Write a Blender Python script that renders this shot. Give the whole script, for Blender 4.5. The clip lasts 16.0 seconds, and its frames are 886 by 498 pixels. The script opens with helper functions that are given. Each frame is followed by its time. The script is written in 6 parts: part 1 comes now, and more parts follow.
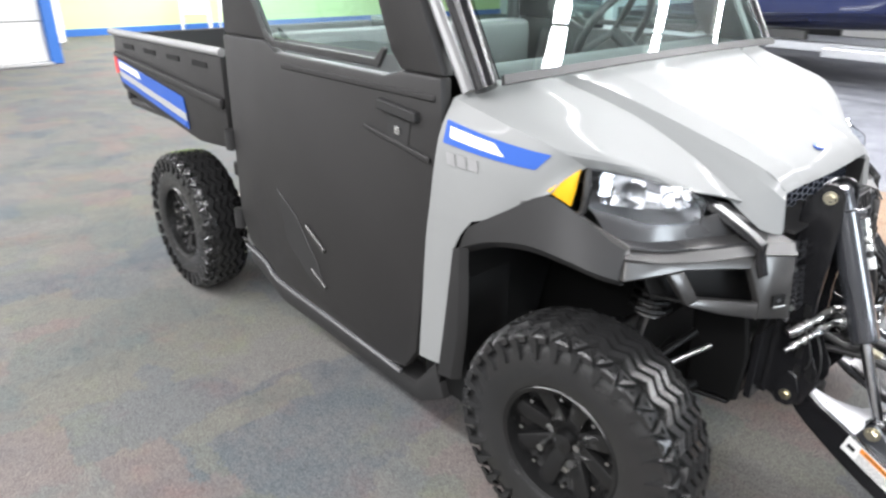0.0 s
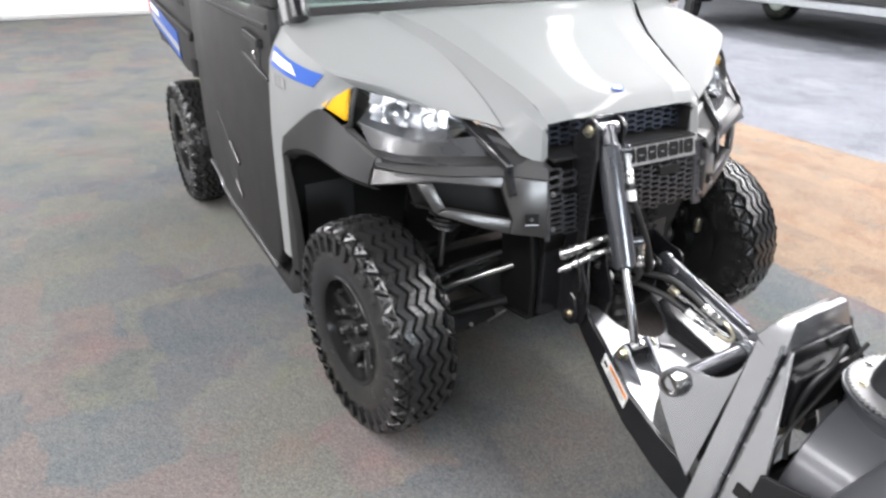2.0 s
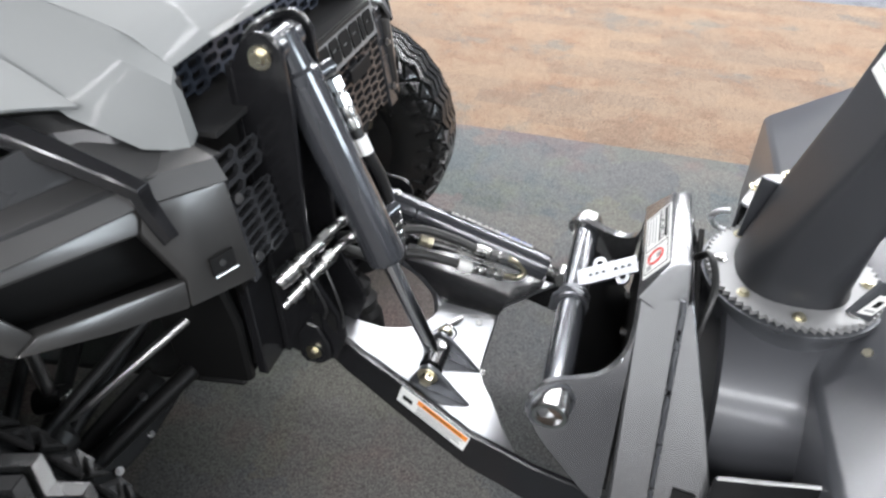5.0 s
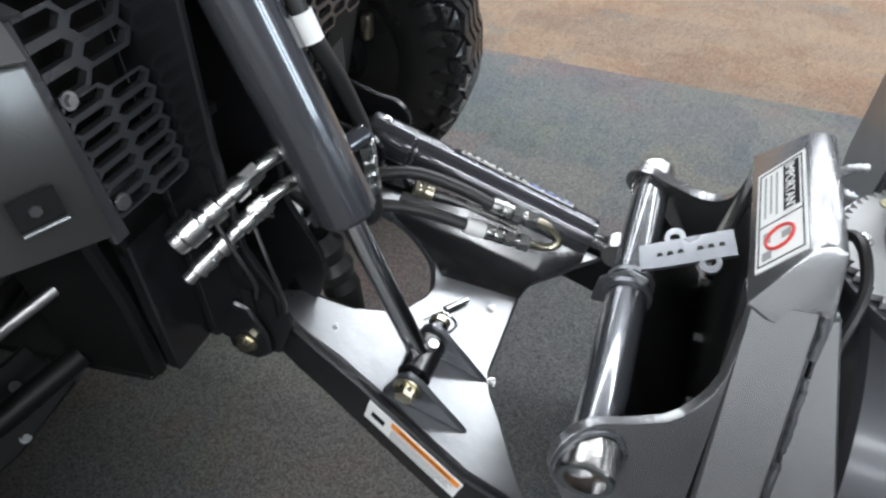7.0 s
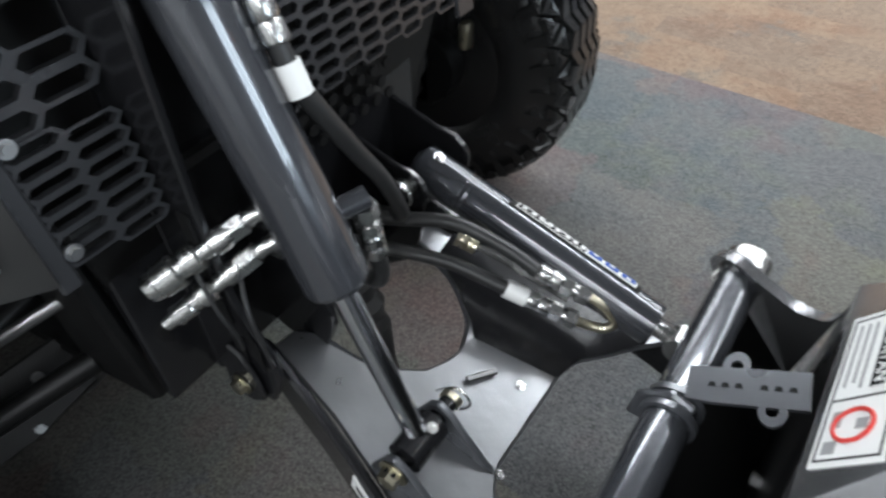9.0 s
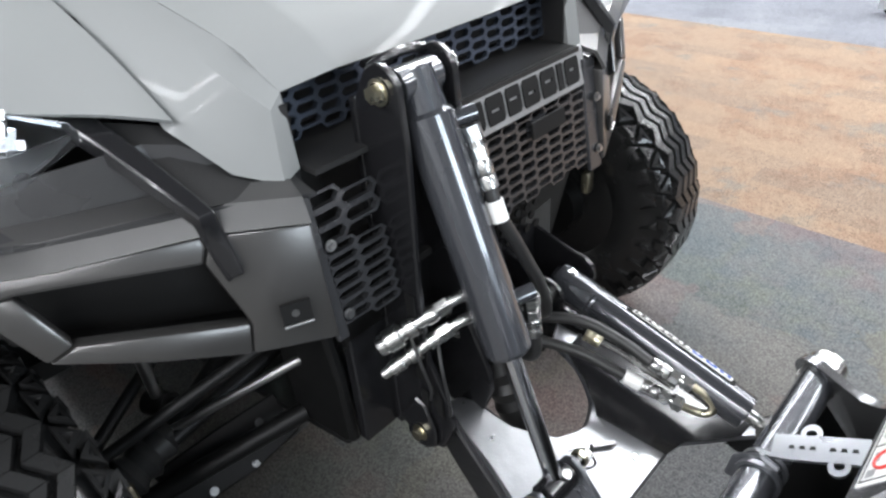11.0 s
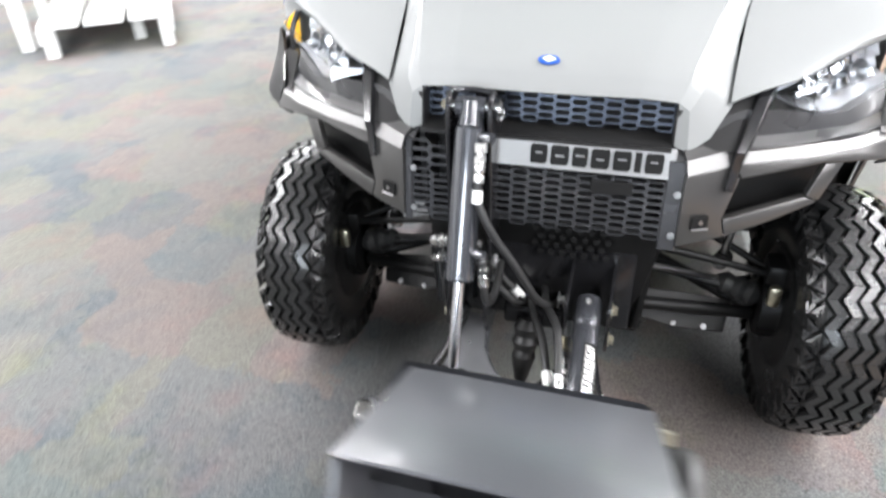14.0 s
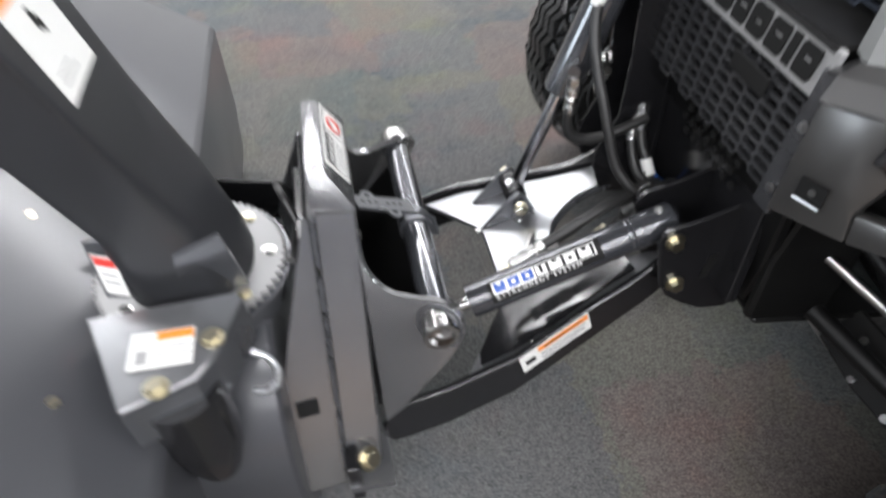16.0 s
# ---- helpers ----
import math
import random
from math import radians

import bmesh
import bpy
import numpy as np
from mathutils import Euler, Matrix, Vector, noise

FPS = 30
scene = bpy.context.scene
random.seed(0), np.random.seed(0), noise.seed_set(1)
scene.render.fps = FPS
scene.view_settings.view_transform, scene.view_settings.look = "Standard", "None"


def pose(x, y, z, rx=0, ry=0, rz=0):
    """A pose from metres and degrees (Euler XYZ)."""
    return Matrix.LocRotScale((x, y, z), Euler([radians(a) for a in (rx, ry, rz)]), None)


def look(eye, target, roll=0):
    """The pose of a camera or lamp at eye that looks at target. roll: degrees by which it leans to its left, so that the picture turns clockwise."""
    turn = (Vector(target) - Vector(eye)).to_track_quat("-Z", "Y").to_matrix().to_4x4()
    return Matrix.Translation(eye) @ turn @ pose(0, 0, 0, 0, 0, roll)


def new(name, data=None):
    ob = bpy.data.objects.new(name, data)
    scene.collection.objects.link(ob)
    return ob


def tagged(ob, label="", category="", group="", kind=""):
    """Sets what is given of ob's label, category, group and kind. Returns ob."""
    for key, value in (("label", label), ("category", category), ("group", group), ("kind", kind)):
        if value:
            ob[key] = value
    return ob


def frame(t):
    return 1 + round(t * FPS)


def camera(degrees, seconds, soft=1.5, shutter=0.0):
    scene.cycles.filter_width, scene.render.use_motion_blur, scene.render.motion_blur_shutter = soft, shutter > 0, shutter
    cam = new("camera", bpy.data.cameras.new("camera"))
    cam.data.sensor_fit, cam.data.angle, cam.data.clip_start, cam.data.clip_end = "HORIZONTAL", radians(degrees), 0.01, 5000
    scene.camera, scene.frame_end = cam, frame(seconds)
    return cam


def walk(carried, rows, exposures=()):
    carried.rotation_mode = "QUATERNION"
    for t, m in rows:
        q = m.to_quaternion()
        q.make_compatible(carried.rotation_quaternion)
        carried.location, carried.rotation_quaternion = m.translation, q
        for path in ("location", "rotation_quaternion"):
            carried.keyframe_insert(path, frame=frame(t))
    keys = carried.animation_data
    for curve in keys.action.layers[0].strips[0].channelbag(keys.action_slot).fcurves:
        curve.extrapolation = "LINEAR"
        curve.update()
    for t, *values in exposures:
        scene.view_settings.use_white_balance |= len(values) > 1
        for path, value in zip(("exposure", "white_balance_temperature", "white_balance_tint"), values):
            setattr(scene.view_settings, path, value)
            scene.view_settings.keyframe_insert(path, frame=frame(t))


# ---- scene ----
cam = camera(67.9, 16.0, soft=2.4, shutter=0.6)
PATH = [
    (0, (0.568, -1.732, 1.319), (-0.786, -0.487, 0.535), 0.4),
    (0.5, (0.825, -1.597, 1.342), (-0.671, -0.536, 0.545), 0.0),
    (1, (1.106, -1.515, 1.345), (-0.474, -0.567, 0.565), 0.7),
    (1.5, (1.244, -1.392, 1.312), (-0.324, -0.451, 0.501), 0.4),
    (2, (1.29, -1.267, 1.299), (-0.256, -0.352, 0.42), 0.9),
    (2.5, (1.169, -1.197, 1.297), (-0.209, -0.115, 0.333), -3.4),
    (3, (1.053, -1.177, 1.283), (-0.025, 0.17, 0.271), -3.8),
    (3.5, (0.895, -1.089, 1.26), (0.021, 0.353, 0.183), -3.5),
    (4, (0.763, -1.001, 1.256), (0.065, 0.498, 0.13), -4.3),
    (4.2, (0.703, -0.963, 1.263), (0.11, 0.543, 0.089), -3.5),
    (6.3, (0.507, -0.648, 0.986), (0.125, 0.812, -0.325), 1.3),
    (6.5, (0.505, -0.607, 0.982), (0.092, 0.819, -0.357), 1.8),
    (7, (0.514, -0.558, 0.962), (0.023, 0.805, -0.417), 1.0),
    (7.5, (0.485, -0.527, 0.971), (-0.016, 0.795, -0.444), -2.7),
    (8, (0.493, -0.488, 0.977), (-0.033, 0.817, -0.445), -0.1),
    (8.5, (0.526, -0.432, 0.97), (-0.142, 0.8, -0.457), 0.3),
    (9, (0.559, -0.381, 0.966), (-0.267, 0.752, -0.461), -1.7),
    (9.5, (0.557, -0.398, 0.986), (-0.431, 0.652, -0.401), -5.8),
    (10, (0.577, -0.496, 1.036), (-0.539, 0.628, -0.185), -6.6),
    (10.2, (0.594, -0.54, 1.059), (-0.55, 0.621, -0.1), -5.9),
    (12.3, (0.881, -0.622, 1.169), (-0.431, 0.414, 0.071), 0.9),
    (12.5, (0.961, -0.58, 1.201), (-0.412, 0.374, 0.104), 1.0),
    (13, (1.165, -0.454, 1.269), (-0.432, 0.107, 0.204), 0.1),
    (13.5, (1.274, -0.126, 1.295), (-0.436, -0.266, 0.268), -0.4),
    (14, (1.315, 0.181, 1.319), (-0.287, -0.334, 0.238), -2.1),
    (14.5, (1.195, 0.457, 1.328), (-0.128, -0.39, 0.09), -2.8),
    (15, (1.042, 0.679, 1.274), (0.052, -0.521, 0.017), -3.4),
    (15.5, (0.853, 0.84, 1.292), (0.295, -0.535, -0.048), -2.0),
    (16, (0.621, 0.804, 1.152), (0.401, -0.588, -0.268), -2.8),
]
walk(cam, [(t, look(eye, target, roll)) for t, eye, target, roll in PATH], [(0, 0.3, 6500, 10), (1.5, 0.26, 6520, 11), (2.5, 0.15, 6520, 11), (4.2, 0.05, 6500, 10), (6.3, -0.34, 6250, 7), (9, -0.56, 6200, 6), (10.2, -0.14, 6250, 7), (12.3, 0.08, 6450, 9), (13, 0.25, 6470, 9), (14, 0.6, 6500, 10), (14.5, 0.46, 6480, 10), (15, 0.14, 6480, 10), (16, -0.33, 6500, 10)])

# ---- room light ----
world = bpy.data.worlds.new("world")
scene.world = world
world.use_nodes = True
world.node_tree.nodes["Background"].inputs[0].default_value = (0.8, 0.85, 0.9, 1)
world.node_tree.nodes["Background"].inputs[1].default_value = 0.03

CEIL = 3.6
LAMP_POWER = 240.0
# the three at x -11.8 are unseen, added to brighten the green wall
FIXTURES = [(lx, ly) for lx in (-6.6, -1.4, 3.8) for ly in (-5.3, -3.2, 2.5, 4.7, 7.2)] + [(-11.8, ly) for ly in (2.5, 4.7, 7.2)]
for lx, ly in FIXTURES:
    data = bpy.data.lights.new("strip_light", "AREA")
    data.shape, data.size, data.size_y = "RECTANGLE", 5.16, 0.26
    data.energy, data.color = LAMP_POWER, (0.97, 0.97, 1.0)
    lamp_ob = new("strip_light", data)
    lamp_ob.matrix_world = pose(lx, ly, CEIL - 0.09)

# two lamps in added, unseen east windows, to put reflections on glossy fronts
ADDED_WINDOWS = [(-0.75, 1.1), (0.75, 1.1)]
WIN_LO, WIN_HI = 0.75, 2.85
for wy, ww in ADDED_WINDOWS:
    data = bpy.data.lights.new("window_daylight", "AREA")
    data.shape, data.size, data.size_y = "RECTANGLE", WIN_HI - WIN_LO - 0.1, ww - 0.1
    data.energy, data.color = 140.0, (0.82, 0.91, 1.0)
    lamp_ob = new("window_daylight", data)
    lamp_ob.matrix_world = pose(7.78, wy, (WIN_LO + WIN_HI) / 2, 0, 90, 0)

# ---- mesh tools ----


def V(*a):
    return Vector(a)


def mat(name, base, rough=0.5, metal=0.0, coat=0.0, vary=0.12, scale=9.0, fine=180.0, bump=0.05, spec=0.5, rvary=0.08, coat_rough=0.05):
    """A principled material with grain at two scales."""
    m = bpy.data.materials.new(name)
    m.use_nodes = True
    nt = m.node_tree
    n, l = nt.nodes, nt.links
    bs = n["Principled BSDF"]
    tc = n.new("ShaderNodeTexCoord")
    big, small = n.new("ShaderNodeTexNoise"), n.new("ShaderNodeTexNoise")
    big.inputs["Scale"].default_value, small.inputs["Scale"].default_value = scale, fine
    big.inputs["Detail"].default_value, small.inputs["Detail"].default_value = 4, 3
    l.new(tc.outputs["Object"], big.inputs["Vector"])
    l.new(tc.outputs["Object"], small.inputs["Vector"])
    mix = n.new("ShaderNodeMix")
    mix.data_type = "RGBA"
    mix.inputs[6].default_value = (*[c * (1 - vary) for c in base], 1)
    mix.inputs[7].default_value = (*[min(1, c * (1 + vary)) for c in base], 1)
    l.new(big.outputs["Fac"], mix.inputs[0])
    l.new(mix.outputs[2], bs.inputs["Base Color"])
    rr = n.new("ShaderNodeMapRange")
    rr.inputs["To Min"].default_value, rr.inputs["To Max"].default_value = max(0.02, rough - rvary), min(1, rough + rvary)
    l.new(big.outputs["Fac"], rr.inputs["Value"])
    l.new(rr.outputs[0], bs.inputs["Roughness"])
    bs.inputs["Metallic"].default_value = metal
    bs.inputs["Coat Weight"].default_value, bs.inputs["Coat Roughness"].default_value = coat, coat_rough
    bs.inputs["Specular IOR Level"].default_value = spec
    if bump:
        b = n.new("ShaderNodeBump")
        b.inputs["Strength"].default_value, b.inputs["Distance"].default_value = bump, 0.002
        l.new(small.outputs["Fac"], b.inputs["Height"])
        l.new(b.outputs[0], bs.inputs["Normal"])
    return m


def glass_mat(name, tint, rough=0.0, ior=1.42):
    m = bpy.data.materials.new(name)
    m.use_nodes = True
    bs = m.node_tree.nodes["Principled BSDF"]
    bs.inputs["Base Color"].default_value = (*tint, 1)
    bs.inputs["Transmission Weight"].default_value = 1.0
    bs.inputs["Roughness"].default_value = rough
    bs.inputs["IOR"].default_value = ior
    return m


def carpet_mat(name, ground, tints, scale, fleck, dark, blocks=0.0, patches=()):
    """Cut-pile carpet: soft overlapping tinted patches, woven blocks, fibre flecks and pile relief."""
    m = bpy.data.materials.new(name)
    m.use_nodes = True
    nt = m.node_tree
    n, l = nt.nodes, nt.links
    bs = n["Principled BSDF"]
    src = n.new("ShaderNodeTexCoord").outputs["Object"]

    def noise_at(sc, detail, rough, shift):
        mp = n.new("ShaderNodeMapping")
        mp.inputs["Location"].default_value = (shift, shift * 1.7, shift * 0.3)
        l.new(src, mp.inputs["Vector"])
        t = n.new("ShaderNodeTexNoise")
        t.inputs["Scale"].default_value, t.inputs["Detail"].default_value, t.inputs["Roughness"].default_value = sc, detail, rough
        l.new(mp.outputs[0], t.inputs["Vector"])
        return t.outputs["Fac"]

    rgb = n.new("ShaderNodeRGB")
    rgb.outputs[0].default_value = (*ground, 1)
    out = rgb.outputs[0]
    for k, (tint, lo, hi, amount) in enumerate(tints):
        mr = n.new("ShaderNodeMapRange")
        mr.interpolation_type = "SMOOTHSTEP"
        mr.inputs["From Min"].default_value, mr.inputs["From Max"].default_value = lo, hi
        mr.inputs["To Max"].default_value = amount
        l.new(noise_at(scale * (1 + 0.23 * k), 5, 0.68, 3.1 + 7.7 * k), mr.inputs["Value"])
        mx = n.new("ShaderNodeMix")
        mx.data_type = "RGBA"
        mx.inputs[7].default_value = (*tint, 1)
        l.new(mr.outputs[0], mx.inputs[0])
        l.new(out, mx.inputs[6])
        out = mx.outputs[2]
    if blocks:
        br = n.new("ShaderNodeTexBrick")
        br.inputs["Scale"].default_value = 1.0
        br.inputs["Brick Width"].default_value, br.inputs["Row Height"].default_value = 0.46, 0.115
        br.inputs["Mortar Size"].default_value = 0.0
        br.inputs["Color1"].default_value, br.inputs["Color2"].default_value = (1.1, 1.05, 1.0, 1), (0.82, 0.84, 0.88, 1)
        br.inputs["Mortar"].default_value = (0.9, 0.9, 0.9, 1)
        l.new(src, br.inputs["Vector"])
        mb = n.new("ShaderNodeMix")
        mb.data_type, mb.blend_type = "RGBA", "MULTIPLY"
        mb.inputs[0].default_value = blocks
        l.new(out, mb.inputs[6])
        l.new(br.outputs["Color"], mb.inputs[7])
        out = mb.outputs[2]
    # woven patches with ragged fibre edges
    if patches:
        wob = n.new("ShaderNodeTexNoise")
        wob.inputs["Scale"].default_value, wob.inputs["Detail"].default_value, wob.inputs["Roughness"].default_value = 7.0, 6, 0.75
        l.new(src, wob.inputs["Vector"])
        wm = n.new("ShaderNodeVectorMath")
        wm.operation = "MULTIPLY_ADD"
        wm.inputs[1].default_value = (0.22, 0.22, 0.0)
        l.new(wob.outputs["Color"], wm.inputs[0])
        l.new(src, wm.inputs[2])
        vo = n.new("ShaderNodeTexVoronoi")
        vo.distance = "CHEBYCHEV"
        vo.inputs["Scale"].default_value, vo.inputs["Randomness"].default_value = 2.9, 0.75
        l.new(wm.outputs[0], vo.inputs["Vector"])
        sep = n.new("ShaderNodeSeparateColor")
        l.new(vo.outputs["Color"], sep.inputs[0])
        ramp = n.new("ShaderNodeValToRGB")
        ramp.color_ramp.interpolation = "CONSTANT"
        el = ramp.color_ramp.elements
        el[0].position, el[0].color = 0.0, (*ground, 1)
        el[1].position, el[1].color = 1.0 / (len(patches) + 1), (*patches[0], 1)
        for k, c in enumerate(patches[1:], 2):
            e = el.new(k / (len(patches) + 1))
            e.color = (*c, 1)
        l.new(sep.outputs[0], ramp.inputs[0])
        mp2 = n.new("ShaderNodeMix")
        mp2.data_type = "RGBA"
        mp2.inputs[0].default_value = 0.34
        l.new(out, mp2.inputs[6])
        l.new(ramp.outputs[0], mp2.inputs[7])
        out = mp2.outputs[2]
    tuft = n.new("ShaderNodeTexVoronoi")
    tuft.inputs["Scale"].default_value = fleck * 1.6
    l.new(src, tuft.inputs["Vector"])
    ts = n.new("ShaderNodeSeparateColor")
    l.new(tuft.outputs["Color"], ts.inputs[0])
    add = n.new("ShaderNodeMix")
    add.inputs[0].default_value = 0.42
    l.new(noise_at(fleck * 0.8, 4, 0.8, 0.0), add.inputs[2])
    l.new(ts.outputs[0], add.inputs[3])
    fl = add.outputs[0]
    fr = n.new("ShaderNodeMapRange")
    fr.inputs["From Min"].default_value, fr.inputs["From Max"].default_value = 0.25, 0.75
    fr.inputs["To Min"].default_value, fr.inputs["To Max"].default_value = dark, 2.0 - dark
    l.new(fl, fr.inputs["Value"])
    mx = n.new("ShaderNodeMix")
    mx.data_type, mx.blend_type = "RGBA", "MULTIPLY"
    mx.inputs[0].default_value = 1.0
    l.new(out, mx.inputs[6])
    l.new(fr.outputs[0], mx.inputs[7])
    l.new(mx.outputs[2], bs.inputs["Base Color"])
    bs.inputs["Roughness"].default_value = 0.95
    bs.inputs["Specular IOR Level"].default_value = 0.1
    b = n.new("ShaderNodeBump")
    b.inputs["Strength"].default_value, b.inputs["Distance"].default_value = 0.12, 0.002
    l.new(fl, b.inputs["Height"])
    l.new(b.outputs[0], bs.inputs["Normal"])
    return m


PAINT = mat("silver_grey_paint", (0.206, 0.211, 0.208), 0.56, coat=0.14, coat_rough=0.06, vary=0.03, bump=0.02, fine=900)
DOOR = mat("taupe_grained_plastic", (0.018, 0.0172, 0.0168), 0.5, vary=0.1, fine=500, bump=0.15, spec=0.35)
PLASTIC = mat("black_moulded_plastic", (0.018, 0.0177, 0.0177), 0.52, vary=0.15, fine=500, bump=0.18, spec=0.35)
SHELFM = mat("satin_black_panel_plastic", (0.035, 0.035, 0.036), 0.3, vary=0.08, fine=500, bump=0.04, coat=0.4, coat_rough=0.12)
STEEL = mat("satin_charcoal_steel", (0.07, 0.068, 0.066), 0.3, metal=0.6, vary=0.1, fine=350, bump=0.06, rvary=0.04, coat=0.4, coat_rough=0.2)
BLACK = mat("gloss_black_powder_coat", (0.01, 0.01, 0.011), 0.2, vary=0.2, fine=260, bump=0.03, coat=0.2, coat_rough=0.08, rvary=0.05)
# the bumper steel again, lightened for the ceiling's reflection on its top flange
RAIL_LIT = mat("steel_with_ceiling_sheen", (0.135, 0.133, 0.131), 0.34, metal=0.75, vary=0.1, fine=350, bump=0.06, rvary=0.04)
MESH = mat("blue_grey_mesh_coat", (0.1, 0.118, 0.155), 0.24, metal=0.75, vary=0.08, fine=300, bump=0.04)
HOUSE = mat("graphite_sheet_enamel", (0.062, 0.064, 0.071), 0.42, metal=0.25, vary=0.12, scale=5, fine=260, bump=0.06, coat=0.5, coat_rough=0.17)
GRILLE = mat("charcoal_grille_coat", (0.055, 0.056, 0.06), 0.26, metal=0.5, vary=0.08, fine=400, bump=0.05, coat=0.4, coat_rough=0.15)
GRAPH = mat("graphite_grey_enamel", (0.115, 0.12, 0.13), 0.28, metal=0.65, rvary=0.03, vary=0.06, fine=300, bump=0.04, coat=0.35, coat_rough=0.12)
SATIN = mat("satin_graphite_weldment_enamel", (0.29, 0.292, 0.3), 0.25, metal=0.85, rvary=0.03, vary=0.08, scale=14, fine=240, bump=0.05, coat=0.3, coat_rough=0.12)
DECKM = mat("graphite_grey_plate_enamel", (0.27, 0.275, 0.285), 0.3, metal=0.82, rvary=0.06, vary=0.12, scale=22, fine=55, bump=0.22, coat=0.3, coat_rough=0.25)
CHROME = mat("polished_chrome_rod", (0.72, 0.73, 0.76), 0.17, metal=1.0, vary=0.04, bump=0.0, rvary=0.04)
STEELB = mat("bare_bright_steel", (0.5, 0.495, 0.48), 0.2, metal=1.0, vary=0.2, scale=40, fine=300, bump=0.1)
ZINC = mat("zinc_plated_steel", (0.52, 0.52, 0.51), 0.26, metal=1.0, vary=0.12, scale=40, fine=400, bump=0.1)
CYLM = mat("gloss_graphite_cylinder_paint", (0.062, 0.065, 0.073), 0.22, metal=0.5, vary=0.06, fine=60, bump=0.03, coat=1.0, coat_rough=0.06)
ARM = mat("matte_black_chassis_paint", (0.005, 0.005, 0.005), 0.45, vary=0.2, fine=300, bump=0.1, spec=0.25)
YZINC = mat("yellow_zinc_bolt", (0.6, 0.56, 0.43), 0.3, metal=1.0, vary=0.15, scale=60, bump=0.05)
SHAFT = mat("bright_steel_rod", (0.42, 0.42, 0.42), 0.3, metal=1.0, vary=0.05, bump=0.02)
RUSTY = mat("dull_brown_bare_steel", (0.06, 0.042, 0.032), 0.7, metal=0.3, vary=0.3, scale=60)
RINGM = mat("pale_grey_gear_enamel", (0.3, 0.3, 0.3), 0.45, metal=0.4, vary=0.1, scale=20, bump=0.08)
ALU = mat("cast_aluminium", (0.55, 0.55, 0.54), 0.42, metal=0.9, vary=0.15, scale=30, fine=300, bump=0.15)
RUBBER = mat("tyre_rubber", (0.016, 0.016, 0.016), 0.25, vary=0.3, scale=14, fine=260, bump=0.15, spec=0.55)
HOSEM = mat("black_hose_rubber", (0.018, 0.018, 0.018), 0.42, vary=0.2, fine=400, bump=0.1)
RIM = mat("gloss_black_rim", (0.009, 0.009, 0.009), 0.24, vary=0.1, bump=0.0, spec=0.35)
WHITE = mat("white_vinyl_label", (0.78, 0.78, 0.76), 0.35, vary=0.03, bump=0.02)
ORANGE = mat("orange_label_ink", (0.82, 0.27, 0.04), 0.4, vary=0.05, bump=0)
RED = mat("red_label_ink", (0.62, 0.05, 0.04), 0.4, vary=0.05, bump=0)
INK = mat("black_label_ink", (0.008, 0.008, 0.008), 0.6, vary=0.05, bump=0, spec=0.2)
GREYINK = mat("grey_label_ink", (0.3, 0.3, 0.3), 0.5, vary=0.05, bump=0)
BLUE = mat("blue_decal_vinyl", (0.014, 0.075, 0.34), 0.3, vary=0.05, bump=0.02)
AMBER = mat("amber_reflector", (0.95, 0.5, 0.02), 0.2, vary=0.05, coat=0.5, bump=0.1, scale=60)
LENS = glass_mat("clear_headlight_lens", (0.96, 0.98, 1.0), 0.02)
TUB = mat("smoked_chrome_lamp_housing", (0.25, 0.255, 0.265), 0.3, metal=1.0, vary=0.1, bump=0.0)
REFL = mat("headlight_reflector", (0.88, 0.89, 0.91), 0.24, metal=1.0, vary=0.03, bump=0.0)
GLASS = glass_mat("green_tinted_cab_glass", (0.78, 0.96, 0.925), ior=1.65)
SEATM = mat("charcoal_vinyl_seat", (0.06, 0.06, 0.06), 0.6, vary=0.15)
CARPET = carpet_mat("mottled_carpet", (0.134, 0.129, 0.121), [((0.09, 0.106, 0.11), 0.46, 0.66, 0.7), ((0.172, 0.113, 0.103), 0.51, 0.69, 0.6), ((0.147, 0.151, 0.103), 0.53, 0.7, 0.6), ((0.074, 0.083, 0.09), 0.5, 0.7, 0.6)], 2.0, 250, 0.5,
                    patches=((0.083, 0.098, 0.11), (0.15, 0.108, 0.102), (0.124, 0.124, 0.098), (0.092, 0.107, 0.098), (0.07, 0.08, 0.097)))
STRIP = carpet_mat("orange_patchwork_carpet", (0.195, 0.146, 0.108), [((0.168, 0.112, 0.08), 0.45, 0.62, 0.7), ((0.14, 0.13, 0.115), 0.55, 0.68, 0.8), ((0.21, 0.158, 0.115), 0.5, 0.7, 0.6)], 3.2, 230, 0.55, blocks=0.7)
PALE = carpet_mat("pale_blue_grey_carpet", (0.138, 0.142, 0.158), [((0.095, 0.1, 0.112), 0.45, 0.65, 0.7), ((0.175, 0.18, 0.192), 0.5, 0.68, 0.7)], 1.6, 200, 0.55)
WALLW = mat("white_wall_paint", (0.66, 0.66, 0.65), 0.7, vary=0.04, scale=3, bump=0.05)
GREENW = mat("lime_green_wall_paint", (0.55, 0.7, 0.32), 0.7, vary=0.06, scale=3, bump=0.05)
# unseen ceiling, its grey set low to cut bounced light
CEILM = mat("grey_low_bounce_ceiling", (0.22, 0.22, 0.225), 0.85, vary=0.06, scale=4, bump=0.2)
BLUEP = mat("blue_gloss_trim", (0.03, 0.13, 0.42), 0.4, vary=0.06)
# unseen east wall, coloured dark so glossy fronts reflect with more contrast
DIMW = mat("dark_reflection_contrast_wall", (0.2, 0.2, 0.205), 0.7, vary=0.05, scale=3, bump=0.05)
